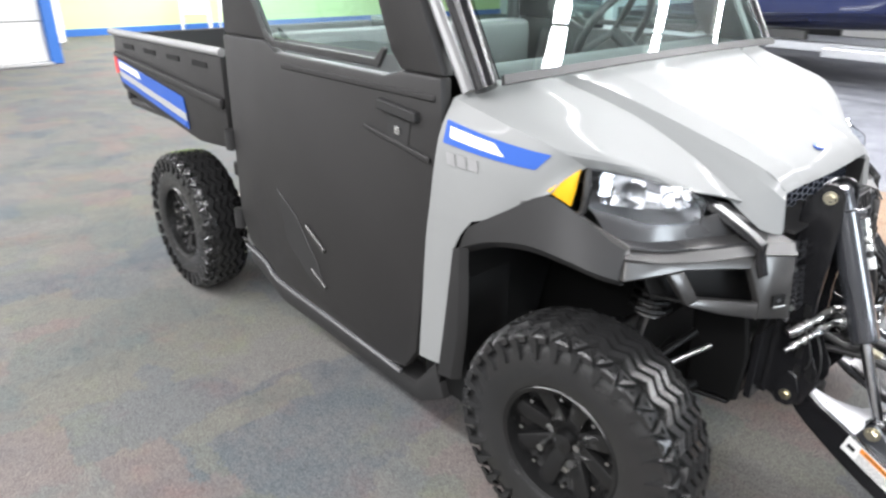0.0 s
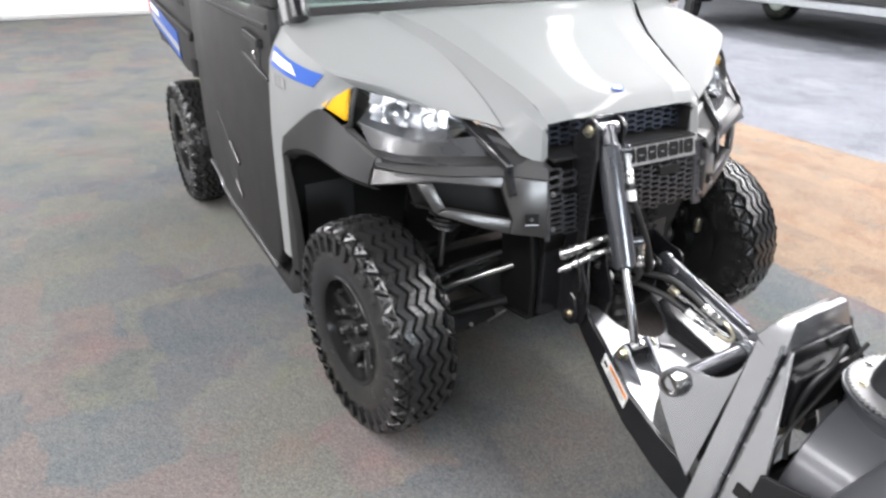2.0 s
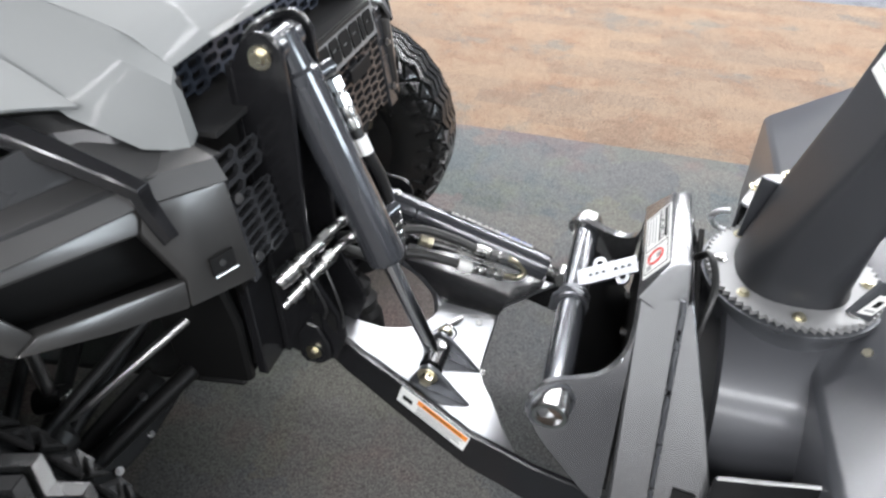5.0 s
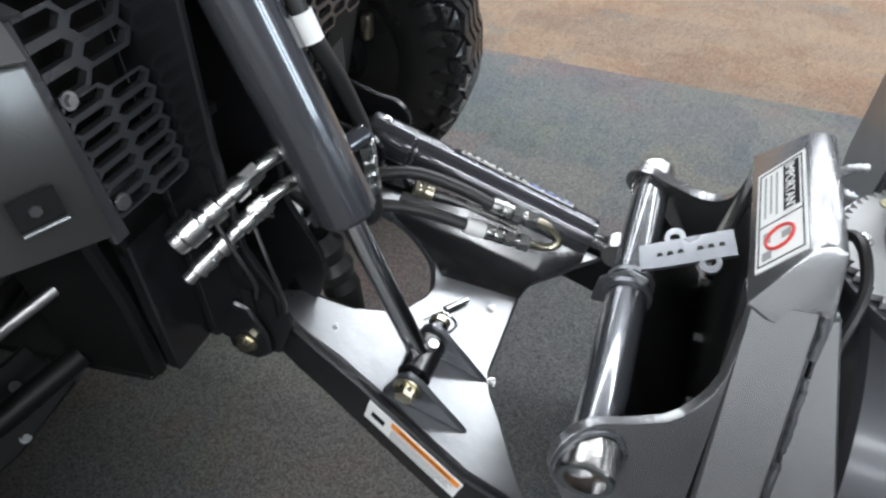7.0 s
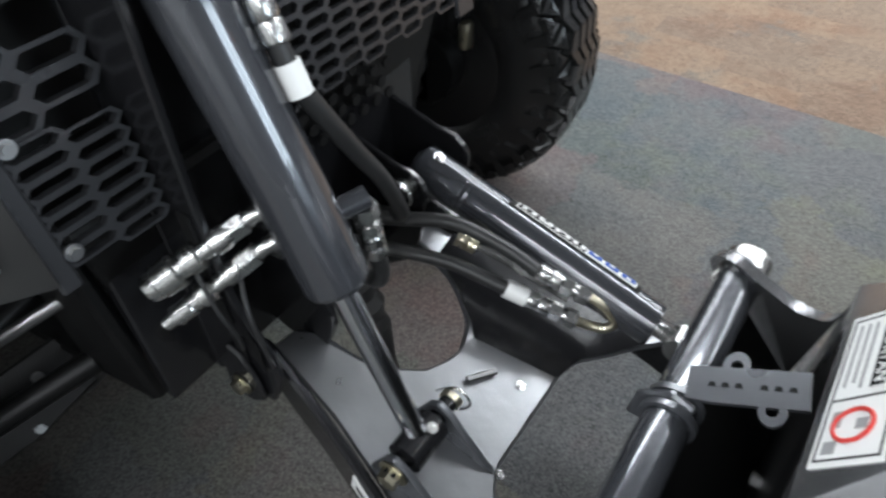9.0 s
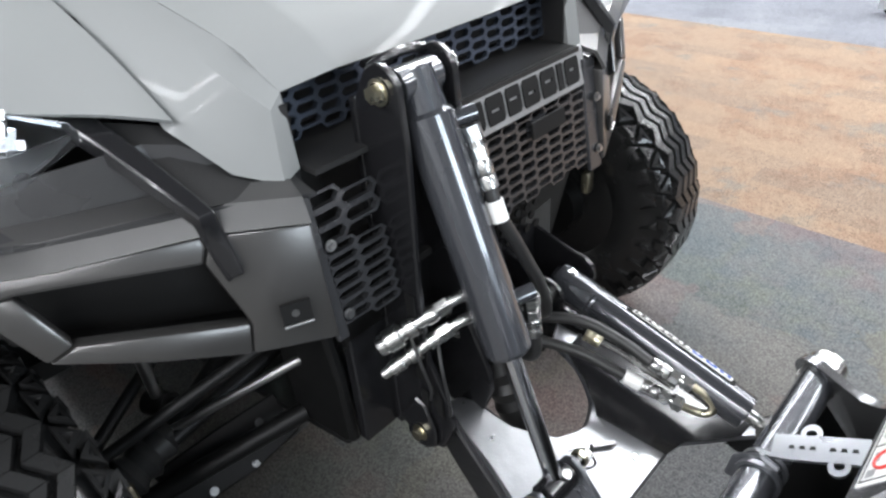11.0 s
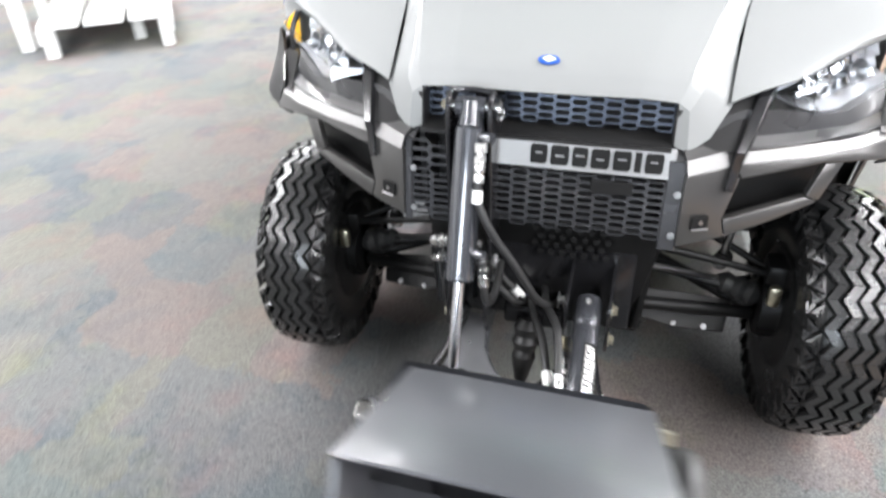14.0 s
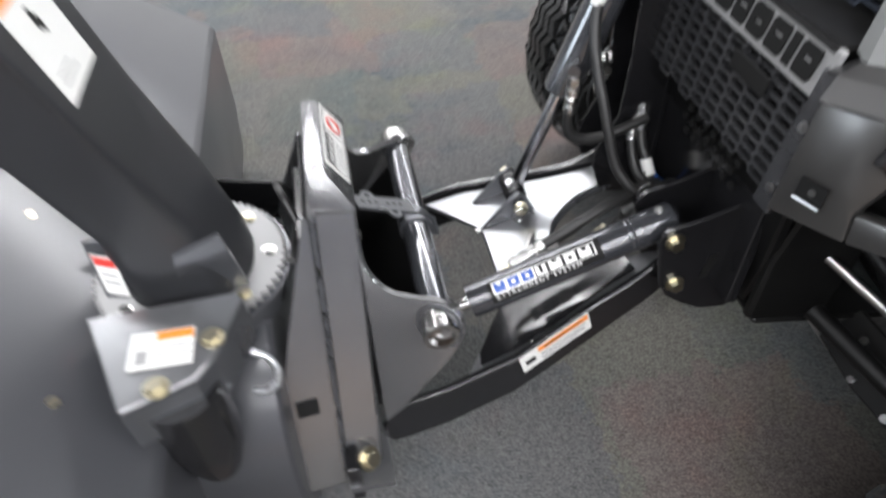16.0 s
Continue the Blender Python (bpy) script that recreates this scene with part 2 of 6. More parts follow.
GREYW = mat("grey_wall_paint", (0.45, 0.45, 0.46), 0.7, vary=0.05, scale=3, bump=0.05)
NAVY = mat("navy_gelcoat", (0.012, 0.02, 0.075), 0.15, coat=0.8, vary=0.08, bump=0)
GALV = mat("galvanised_steel", (0.6, 0.62, 0.64), 0.35, metal=0.9, vary=0.2, scale=30, bump=0.1)
WHITEP = mat("white_painted_timber", (0.8, 0.8, 0.78), 0.5, vary=0.05, scale=12, bump=0.1)


def finish(name, bm, material, smooth=24):
    me = bpy.data.meshes.new(name)
    bmesh.ops.recalc_face_normals(bm, faces=bm.faces)
    bm.to_mesh(me)
    bm.free()
    mats = material if isinstance(material, (list, tuple)) else [material]
    for mm in mats:
        me.materials.append(mm)
    if smooth:
        me.polygons.foreach_set("use_smooth", [True] * len(me.polygons))
        me.set_sharp_from_angle(angle=radians(smooth))
    return me


def part(name, bm, material, parent, label="", smooth=24):
    """Links a bmesh as one mesh object under a thing or a part."""
    ob = new(name, finish(name, bm, material, smooth))
    ob.parent = parent
    root = parent
    while root.parent:
        root = root.parent
    if parent.parent is None:
        ob.matrix_parent_inverse = Matrix.Translation(-root.location)
    return tagged(ob, label)


def part_at(name, me, m, parent, label=""):
    """Another part on shared mesh data, at the pose m."""
    ob = new(name, me)
    ob.parent = parent
    if parent.parent is None:
        ob.matrix_parent_inverse = Matrix.Translation(-parent.location)
    ob.matrix_basis = m
    return tagged(ob, label)


def thing(name, at, label, category, group="", kind=""):
    ob = new(name)
    ob.empty_display_size = 0.1
    ob.location = at
    return tagged(ob, label, category, group, kind)


def solo(name, bm, material, label, category="", group="", kind="", smooth=24):
    return tagged(new(name, finish(name, bm, material, smooth)), label, category, group, kind)


def B():
    return bmesh.new()


def bev(bm, w, seg=2, ang=30):
    bm.normal_update()
    ed = [e for e in bm.edges if len(e.link_faces) == 2 and e.calc_face_angle(0) > radians(ang)]
    bmesh.ops.bevel(bm, geom=ed, offset=w, offset_type="OFFSET", segments=seg, profile=0.5, affect="EDGES", clamp_overlap=True)
    return bm


def box(bm, lo, hi, m=None):
    r = bmesh.ops.create_cube(bm, size=1.0)
    c, s = (V(*lo) + V(*hi)) / 2, V(*hi) - V(*lo)
    t = Matrix.Translation(c) @ Matrix.Diagonal((*s, 1))
    bmesh.ops.transform(bm, matrix=(m @ t) if m else t, verts=r["verts"])
    return bm


def cyl(bm, a, b, r, r2=None, seg=20, cap=True):
    a, b = V(*a), V(*b)
    d = b - a
    seg = 16 if 8 < seg < 16 else seg
    m = Matrix.Translation((a + b) / 2) @ d.to_track_quat("Z", "Y").to_matrix().to_4x4()
    bmesh.ops.create_cone(bm, cap_ends=cap, segments=seg, radius1=r, radius2=r if r2 is None else r2, depth=d.length, matrix=m)
    return bm


def turn_profile(bm, a, b, prof, seg=24):
    """Revolves (distance along a-b, radius) pairs about the line a-b."""
    a, b = V(*a), V(*b)
    q = (b - a).to_track_quat("Z", "Y").to_matrix()
    rings = []
    for d, r in prof:
        ring = []
        for i in range(seg):
            t = 2 * math.pi * i / seg
            ring.append(bm.verts.new(a + q @ V(r * math.cos(t), r * math.sin(t), d)))
        rings.append(ring)
    for r0, r1 in zip(rings, rings[1:]):
        for i in range(seg):
            j = (i + 1) % seg
            bm.faces.new((r0[i], r0[j], r1[j], r1[i]))
    bm.faces.new(rings[0][::-1])
    bm.faces.new(rings[-1])
    return bm


def spline(pts, n=8, closed=False):
    pts = [V(*p) for p in pts]
    out = []
    k = len(pts)
    for i in range(k if closed else k - 1):
        g = (lambda j: pts[j % k]) if closed else (lambda j: pts[min(max(j, 0), k - 1)])
        p0, p1, p2, p3 = g(i - 1), g(i), g(i + 1), g(i + 2)
        for s in range(n):
            t = s / n
            out.append(0.5 * (2 * p1 + (p2 - p0) * t + (2 * p0 - 5 * p1 + 4 * p2 - p3) * t * t + (3 * p1 - p0 - 3 * p2 + p3) * t ** 3))
    if not closed:
        out.append(pts[-1])
    return out


def sweep(bm, pts, r, seg=10, smooth=8):
    """A round bar or hose along points."""
    seg = 16 if 8 < seg < 16 else seg
    line = spline(pts, smooth) if smooth > 1 else [V(*p) for p in pts]
    up = V(0, 0, 1)
    rings = []
    for i, p in enumerate(line):
        d = (line[min(i + 1, len(line) - 1)] - line[max(i - 1, 0)]).normalized()
        x = d.cross(up)
        if x.length < 0.05:
            x = d.cross(V(1, 0, 0))
        x.normalize()
        if rings and x.dot(last) < 0:
            x = -x
        last = x
        y = d.cross(x)
        rings.append([bm.verts.new(p + (x * math.cos(2 * math.pi * k / seg) + y * math.sin(2 * math.pi * k / seg)) * r) for k in range(seg)])
    for r0, r1 in zip(rings, rings[1:]):
        for i in range(seg):
            j = (i + 1) % seg
            bm.faces.new((r0[i], r0[j], r1[j], r1[i]))
    bm.faces.new(rings[0][::-1])
    bm.faces.new(rings[-1])
    return bm


def slab(bm, pts, thick):
    """A plate: a flat outline of 3D points, thickened along thick."""
    t = V(*thick)
    a = [bm.verts.new(V(*p)) for p in pts]
    b = [bm.verts.new(V(*p) + t) for p in pts]
    bm.faces.new(a)
    bm.faces.new(b[::-1])
    for i in range(len(a)):
        j = (i + 1) % len(a)
        bm.faces.new((a[j], a[i], b[i], b[j]))
    return bm


def xz(pts, y):
    return [(x, y, z) for x, z in pts]


def ring_plate(bm, outer, inner, thick):
    """A plate with a hole: two outlines with as many points each."""
    t = V(*thick)
    o0, i0 = [bm.verts.new(V(*p)) for p in outer], [bm.verts.new(V(*p)) for p in inner]
    o1, i1 = [bm.verts.new(V(*p) + t) for p in outer], [bm.verts.new(V(*p) + t) for p in inner]
    k = len(outer)
    for i in range(k):
        j = (i + 1) % k
        bm.faces.new((o0[i], o0[j], i0[j], i0[i]))
        bm.faces.new((o1[j], o1[i], i1[i], i1[j]))
        bm.faces.new((o0[j], o0[i], o1[i], o1[j]))
        bm.faces.new((i0[i], i0[j], i1[j], i1[i]))
    return bm


def loft(bm, rows, nu=4, nv=4, thick=0.004, curved=True):
    """A thin shell through rows of points, smoothed both ways."""
    fine = [spline(r, nu) if curved else [V(*p) for p in r] for r in rows]
    cols = [spline([r[i] for r in fine], nv) if curved else [r[i] for r in fine] for i in range(len(fine[0]))]
    nr, nc = len(cols[0]), len(cols)
    g = [[bm.verts.new(cols[c][r]) for c in range(nc)] for r in range(nr)]
    faces = [bm.faces.new((g[r][c], g[r][c + 1], g[r + 1][c + 1], g[r + 1][c])) for r in range(nr - 1) for c in range(nc - 1)]
    if thick:
        bm.normal_update()
        bmesh.ops.solidify(bm, geom=faces, thickness=thick)
    return bm


def bolt(bm, at, axis, r=0.009, h=0.007, washer=True):
    """A hex head on a washer."""
    at, ax = V(*at), V(*axis).normalized()
    if washer:
        cyl(bm, at, at + ax * 0.002, r * 1.45, seg=16)
    cyl(bm, at + ax * 0.002, at + ax * (0.002 + h), r, r * 0.93, seg=6)
    return bm


def arc(cx, cz, r, a0, a1, n):
    return [(cx + r * math.cos(radians(a0 + (a1 - a0) * i / n)), cz + r * math.sin(radians(a0 + (a1 - a0) * i / n))) for i in range(n + 1)]


def hexgrid(bm, origin, u, v, w, h, pu, ph, depth, hole=(0.82, 0.66)):
    """A sheet of wide hexagonal openings, with the walls of its webs."""
    o, u, v = V(*origin), V(*u).normalized(), V(*v).normalized()
    nrm = u.cross(v)
    nc, nr = round(w / pu), int(h / (2 * ph))
    pu = w / nc
    a, b2 = pu * 0.58, pu * 0.42
    shape = [(-a, 0), (-b2, ph), (b2, ph), (a, 0), (b2, -ph), (-b2, -ph)]
    for i in range(nc):
        for j in range(nr):
            cx, cy = (i + 0.5) * w / nc, (2 * j + 1) * ph + (ph if i % 2 else 0)
            if cy + ph > h + 0.001:
                continue
            out = [bm.verts.new(o + u * (cx + x) + v * (cy + y)) for x, y in shape]
            inn = [bm.verts.new(o + u * (cx + x * hole[0]) + v * (cy + y * hole[1])) for x, y in shape]
            low = [bm.verts.new(q.co - nrm * depth) for q in inn]
            for k in range(6):
                q = (k + 1) % 6
                bm.faces.new((out[k], out[q], inn[q], inn[k]))
                bm.faces.new((inn[k], inn[q], low[q], low[k]))
    return bm


def sticker(parent, name, o, u, v, w, h, label, bars=(), base=None):
    """A vinyl label that lies on a face: base sheet, then printed bars (u0, v0, u1, v1, material)."""
    o, u, v = V(*o), V(*u).normalized(), V(*v).normalized()
    n = u.cross(v).normalized()
    bm = B()
    slab(bm, [o, o + u * w, o + u * w + v * h, o + v * h], n * 0.0012)
    base_ob = part(name, bm, base or WHITE, parent, label, smooth=0)
    for k, (u0, v0, u1, v1, mm) in enumerate(bars):
        bm = B()
        p = o + n * 0.0013
        slab(bm, [p + u * (w * a) + v * (h * b) for a, b in ((u0, v0), (u1, v0), (u1, v1), (u0, v1))], n * 0.0004)
        ob = new("print", finish("print", bm, mm, 0))
        ob.parent = base_ob
    return base_ob


def lettering(parent, name, text, o, u, v, size, material, spacing=1.0):
    """Raised letters in the built-in font, with their baseline from o along u."""
    cu = bpy.data.curves.new(name, "FONT")
    cu.body, cu.size, cu.extrude, cu.space_character = text, size, 0.0003, spacing
    tmp = bpy.data.objects.new(name, cu)
    me = bpy.data.meshes.new_from_object(tmp)
    bpy.data.objects.remove(tmp)
    u, v = V(*u).normalized(), V(*v).normalized()
    n = u.cross(v).normalized()
    m = Matrix((u, v, n)).transposed().to_4x4()
    m.translation = V(*o)
    me.transform(m)
    me.materials.clear()
    me.materials.append(material)
    ob = new(name, me)
    ob.parent = parent
    return ob

# ---- the room ----


def sheet(name, x0, x1, y0, y1, material, label):
    bm = B()
    box(bm, (x0, y0, -0.05), (x1, y1, 0.0))
    return solo(name, bm, material, label, "carpet", kind="structure", smooth=0)


sheet("floor", -15.5, 8, -8, 1.29, CARPET, "mottled grey, green and red showroom carpet")
sheet("floor_west", -15.5, -6, 1.29, 3.15, CARPET, "mottled grey, green and red showroom carpet")
sheet("floor_strip", -6, 8, 1.29, 3.15, STRIP, "orange and brown patchwork carpet aisle")
sheet("floor_far", -15.5, 8, 3.15, 15, PALE, "pale blue-grey showroom carpet")


def wall(name, lo, hi, material, label):
    return solo(name, box(B(), lo, hi), material, label, "wall", kind="structure", smooth=0)


wall("wall_west", (-10.85, -8, 0), (-10.6, -4.2, CEIL), WALLW, "white painted showroom wall")
wall("wall_west_return", (-15.5, 0.78, 0), (-10.76, 0.9, CEIL), WALLW, "white painted wall return")
wall("wall_far_west", (-15.0, 0.9, 0), (-14.8, 15, CEIL), GREENW, "lime green painted wall")
wall("wall_north", (-14.8, 14.8, 0), (8, 15, CEIL), GREYW, "plain grey showroom wall")
bm = B()
cuts = [-8] + [v for wy, ww in ADDED_WINDOWS for v in (wy - ww / 2, wy + ww / 2)] + [14.8]
box(bm, (7.8, -8, 0), (8, 14.8, WIN_LO))
box(bm, (7.8, -8, WIN_HI), (8, 14.8, CEIL))
for y0, y1 in zip(cuts[::2], cuts[1::2]):
    box(bm, (7.8, y0, WIN_LO), (8, y1, WIN_HI))
solo("wall_east", bm, DIMW, "unseen east wall, dark grey for reflection contrast, with two added windows", "wall", kind="structure", smooth=0)
# frames and panes of the added windows, round the reflection lamps
for k, (wy, ww) in enumerate(ADDED_WINDOWS):
    win = thing("window_%d" % (k + 1), (7.9, wy, WIN_LO), "added clear window in the unseen east wall, round a reflection lamp", "window", kind="structure")
    bm = B()
    for y in (wy - ww / 2, wy + ww / 2 - 0.05):
        box(bm, (7.86, y, WIN_LO), (7.94, y + 0.05, WIN_HI))
    for z in (WIN_LO, WIN_HI - 0.05):
        box(bm, (7.865, wy - ww / 2 + 0.05, z), (7.935, wy + ww / 2 - 0.05, z + 0.05))
    part("window_frame", bm, ALU, win)
    pane = part("pane", box(B(), (7.895, wy - ww / 2 + 0.05, WIN_LO + 0.05), (7.905, wy + ww / 2 - 0.05, WIN_HI - 0.05)), GLASS, win)
    pane.visible_shadow = False
solo("backdrop", box(B(), (9.4, -6, -0.5), (9.45, 6, 4.5)), GREYW, "plain pale sheet outside the added east windows", "backdrop", kind="structure", smooth=0)
wall("wall_south", (-10.6, -8, 0), (7.8, -7.8, CEIL), WALLW, "plain white showroom wall")
solo("ceiling", box(B(), (-15.5, -8, CEIL), (8, 15, CEIL + 0.1)), CEILM, "unseen showroom ceiling, dark grey to cut bounced light", "ceiling", kind="structure", smooth=0)
bm = B()
box(bm, (-14.8, 0.9, 0), (-14.77, 14.8, 0.14))
solo("baseboard", bm, BLUEP, "blue painted skirting board", "baseboard", kind="structure")

door_panel = thing("door_1", (-10.7, -1.8, 0), "closed white sectional overhead door", "door", kind="structure")
for k in range(6):
    bm = B()
    box(bm, (-10.72, -4.2, 0.04 + 0.56 * k), (-10.64, 0.74, 0.04 + 0.56 * k + 0.545))
    bev(bm, 0.008, 1)
    part("panel", bm, WALLW, door_panel)
bm = B()
box(bm, (-10.66, -4.2, 0.0), (-10.4, 0.74, 0.04))
bev(bm, 0.01, 1)
part("threshold", bm, ALU, door_panel, "pale worn concrete threshold")
bm = B()
box(bm, (-10.75, 0.745, 0), (-10.55, 0.9, CEIL))
bev(bm, 0.01, 1)
solo("trim", bm, BLUEP, "blue painted door post", "trim", kind="structure")

# ceiling light fixtures above the strip lamps; those at x -11.8 are added fill
for lx, ly in FIXTURES:
    bm = B()
    box(bm, (lx - 2.5, ly - 0.16, CEIL - 0.075), (lx + 2.5, ly + 0.16, CEIL))
    bev(bm, 0.01, 1)
    solo("ceiling_light", bm, WALLW, "long white fluorescent ceiling fixture", "ceiling light", "ceiling strip fixtures")


# ---- background things ----
def water_heater():
    t = thing("water_cooler", (-13.6, 1.42, 0), "white standing water cooler by the green wall", "water cooler")
    bm = B()
    turn_profile(bm, (-13.6, 1.42, 0), (-13.6, 1.42, 1.5), [(0, 0.26), (0.03, 0.3), (1.4, 0.3), (1.5, 0.2), (1.52, 0.05)], 28)
    part("body", bm, WHITEP, t)
    bm = B()
    box(bm, (-13.33, 1.4, 0.95), (-13.24, 1.6, 1.15))
    bev(bm, 0.01)
    part("tap_panel", bm, INK, t, "black tap panel")
    return t


water_heater()


def garden_chair(at, yaw):
    """A white tube-frame chair: seat, back, four legs, arms."""
    m = pose(*at, 0, 0, yaw)
    t = thing("chair", at, "white tube-framed patio chair by the green wall", "chair", "white patio chairs")
    for nm, lo, hi in (("seat", (-0.25, -0.25, 0.42), (0.25, 0.25, 0.45)), ("backrest", (-0.27, -0.25, 0.5), (-0.24, 0.25, 0.92))):
        part(nm, bev(box(B(), lo, hi, m), 0.01, 1), WHITEP, t)
    for sx in (-0.24, 0.24):
        for sy in (-0.26, 0.26):
            part("leg", cyl(B(), m @ V(sx * 1.15, sy * 1.08, 0), m @ V(sx, sy, 0.64), 0.016), WHITEP, t)
    for sy in (-0.26, 0.26):
        part("armrest", cyl(B(), m @ V(-0.26, sy, 0.64), m @ V(0.26, sy, 0.64), 0.02), WHITEP, t)


garden_chair((-13.7, 4.3, 0), -20)
garden_chair((-13.6, 5.2, 0), 15)


def boat(at, length, yaw, hull_mat, label):
    """A hull on a trailer: loft of half sections, gunwale, bunks, wheels, tongue and jack."""
    m = pose(*at, 0, 0, yaw)
    t = thing("boat", at, label, "boat")
    bm = B()
    rows = []
    for s in range(9):
        f = s / 8
        x = (f - 0.5) * length
        w = 1.15 * (1 - max(0, f - 0.45) ** 2 * 3.1)
        k = 0.62 + 0.5 * max(0, f - 0.6) ** 1.6
        top = 1.25 + 0.3 * f * f
        rows.append([m @ V(x, y * w, z) for y, z in ((-1, top), (-0.98, top - 0.25), (-0.85, k + 0.22), (-0.45, k + 0.06), (0, k), (0.45, k + 0.06), (0.85, k + 0.22), (0.98, top - 0.25), (1, top))])
    loft(bm, rows, 2, 2, 0.03)
    part("hull", bm, hull_mat, t)
    bm = B()
    sweep(bm, [r[0] for r in rows] + [r[8] for r in rows[::-1]], 0.035, 8, 3)
    part("gunwale", bm, WHITEP, t, "white gunwale")
    bm = B()
    loft(bm, [[r[0] - V(0, 0, 0.06), r[0] * 0.5 + r[8] * 0.5 + V(0, 0, 0.02), r[8] - V(0, 0, 0.06)] for r in rows], 2, 2, 0.02)
    part("deck", bm, WHITEP, t, "pale deck")
    g = thing("boat_trailer", at, "dark steel boat trailer with galvanised fittings", "trailer")
    for s in (-1, 1):
        bm = B()
        box(bm, (-length * 0.5, s * 0.6 - 0.04, 0.42), (length * 0.42, s * 0.6 + 0.04, 0.52), m)
        bev(bm, 0.008, 1)
        part("rail", bm, GALV, g)
        bm = B()
        box(bm, (-length * 0.4, s * 0.45 - 0.05, 0.53), (length * 0.2, s * 0.45 + 0.05, 0.64), m)
        part("bunk", bm, SEATM, g, "carpeted bunk")
        bm = B()
        a, b = m @ V(-2.0, s * 1.05 - 0.1, 0.33), m @ V(-2.0, s * 1.05 + 0.1, 0.33)
        turn_profile(bm, a, b, [(0, 0.2), (0.0, 0.3), (0.03, 0.33), (0.17, 0.33), (0.2, 0.3), (0.2, 0.2)], 28)
        wheel = part("wheel", bm, RUBBER, g, "black trailer tyre")
        bm = B()
        cyl(bm, m @ V(-2.0, s * 1.05 - 0.105, 0.33), m @ V(-2.0, s * 1.05 + 0.105, 0.33), 0.17, seg=24)
        ob = new("rim", finish("rim", bm, GALV))
        ob.parent = wheel
        bm = B()
        ar = [(-2.0 + 0.45 * math.cos(radians(q)), 0.3 + 0.45 * math.sin(radians(q))) for q in range(10, 171, 16)]
        loft(bm, [[m @ V(x, s * 1.05 + e, z) for x, z in ar] for e in (-0.14, 0.14)], 1, 1, 0.01, False)
        part("mudguard", bm, BLACK, g)
    bm = B()
    box(bm, (length * 0.40, -0.06, 0.42), (length * 0.72, 0.06, 0.52), m)
    bev(bm, 0.008, 1)
    part("tongue", bm, GALV, g)
    return t


boat((-3.9, 8.0, 0.0), 6.2, -6, NAVY, "navy blue fibreglass boat on its trailer")
boat((1.6, 6.2, 0.0), 5.4, 172, NAVY, "dark navy boat standing on a low trailer")


def jack(at, label):
    """A trailer's tongue jack: square outer leg, inner leg, caster."""
    x, y = at
    t = thing("trailer_jack", (x, y, 0), label, "trailer jack", "trailer jacks")
    bm = B()
    box(bm, (x - 0.045, y - 0.045, 0.3), (x + 0.045, y + 0.045, 1.2))
    bev(bm, 0.008, 1)
    part("outer_leg", bm, GALV, t)
    bm = B()
    box(bm, (x - 0.034, y - 0.034, 0.1), (x + 0.034, y + 0.034, 0.34))
    part("inner_leg", bm, GALV, t)
    for s in (-1, 1):
        part("fork", box(B(), (x - 0.02, y + s * 0.034 - 0.004, 0.04), (x + 0.08, y + s * 0.034 + 0.004, 0.13)), GALV, t)
    bm = B()
    turn_profile(bm, (x + 0.06, y - 0.026, 0.062), (x + 0.06, y + 0.026, 0.062), [(0, 0.045), (0.006, 0.06), (0.046, 0.06), (0.052, 0.045)], 20)
    part("caster", bm, RUBBER, t, "black rubber caster")
    bm = B()
    box(bm, (x - 0.06, y - 0.06, 1.0), (x + 0.06, y + 2.2, 1.1))
    part("drawbar", bm, GALV, t)


jack((-0.19, 3.74), "galvanised trailer jack leg with a black caster")
jack((-3.25, 3.93), "galvanised trailer jack leg with a dark caster")


def display_bench():
    t = thing("display_stand", (-3.0, -3.9, 0), "white painted stepped display stand with slatted tops", "display stand")
    m = pose(-3.2, -4.0, 0, 0, 0, 38)
    for lev, (x0, x1, z) in enumerate(((-0.75, 0.75, 0.24), (-0.75, 0.45, 0.5))):
        for k in range(3):
            y0 = -0.45 + 0.3 * k - 0.2 * lev
            bm = B()
            box(bm, (x0, y0, z - 0.04), (x1, y0 + 0.26, z), m)
            bev(bm, 0.006, 1)
            part("slat", bm, WHITEP, t)
        for lx in (x0 + 0.05, x1 - 0.05):
            for ly in (-0.4 - 0.2 * lev, 0.38 - 0.2 * lev):
                bm = B()
                box(bm, (lx - 0.04, ly - 0.04, 0), (lx + 0.04, ly + 0.04, z - 0.04), m)
                bev(bm, 0.005, 1)
                part("leg", bm, WHITEP, t)
        for ly in (-0.45 - 0.2 * lev, 0.42 - 0.2 * lev):
            bm = B()
            box(bm, (x0 + 0.02, ly - 0.015, z - 0.14), (x1 - 0.02, ly + 0.015, z - 0.042), m)
            part("apron", bm, WHITEP, t)


display_bench()
bm = B()
box(bm, (-1.6, -6.2, 0), (3.6, -3.95, 0.07))
bev(bm, 0.015, 2)
solo("display_plinth", bm, BLACK, "low black display plinth on the carpet", "plinth")

# ---- the vehicle ----
utv = thing("utility_vehicle", (-1.2, 0, 0), "silver-grey four-wheel utility vehicle with dark doors and cargo bed", "utility vehicle")
AXF, AXR, TRK, TR, TW = -0.14, -2.155, 0.642, 0.328, 0.23


def tyre_mesh():
    bm = B()
    w = TW / 2
    prof = [(-w + 0.022, 0.158), (-w + 0.006, 0.175), (-w, 0.22), (-w + 0.004, 0.268), (-w + 0.022, 0.298), (-w + 0.055, 0.311), (0, 0.316),
            (w - 0.055, 0.311), (w - 0.022, 0.298), (w - 0.004, 0.268), (w, 0.22), (w - 0.006, 0.175), (w - 0.022, 0.158)]
    seg = 64
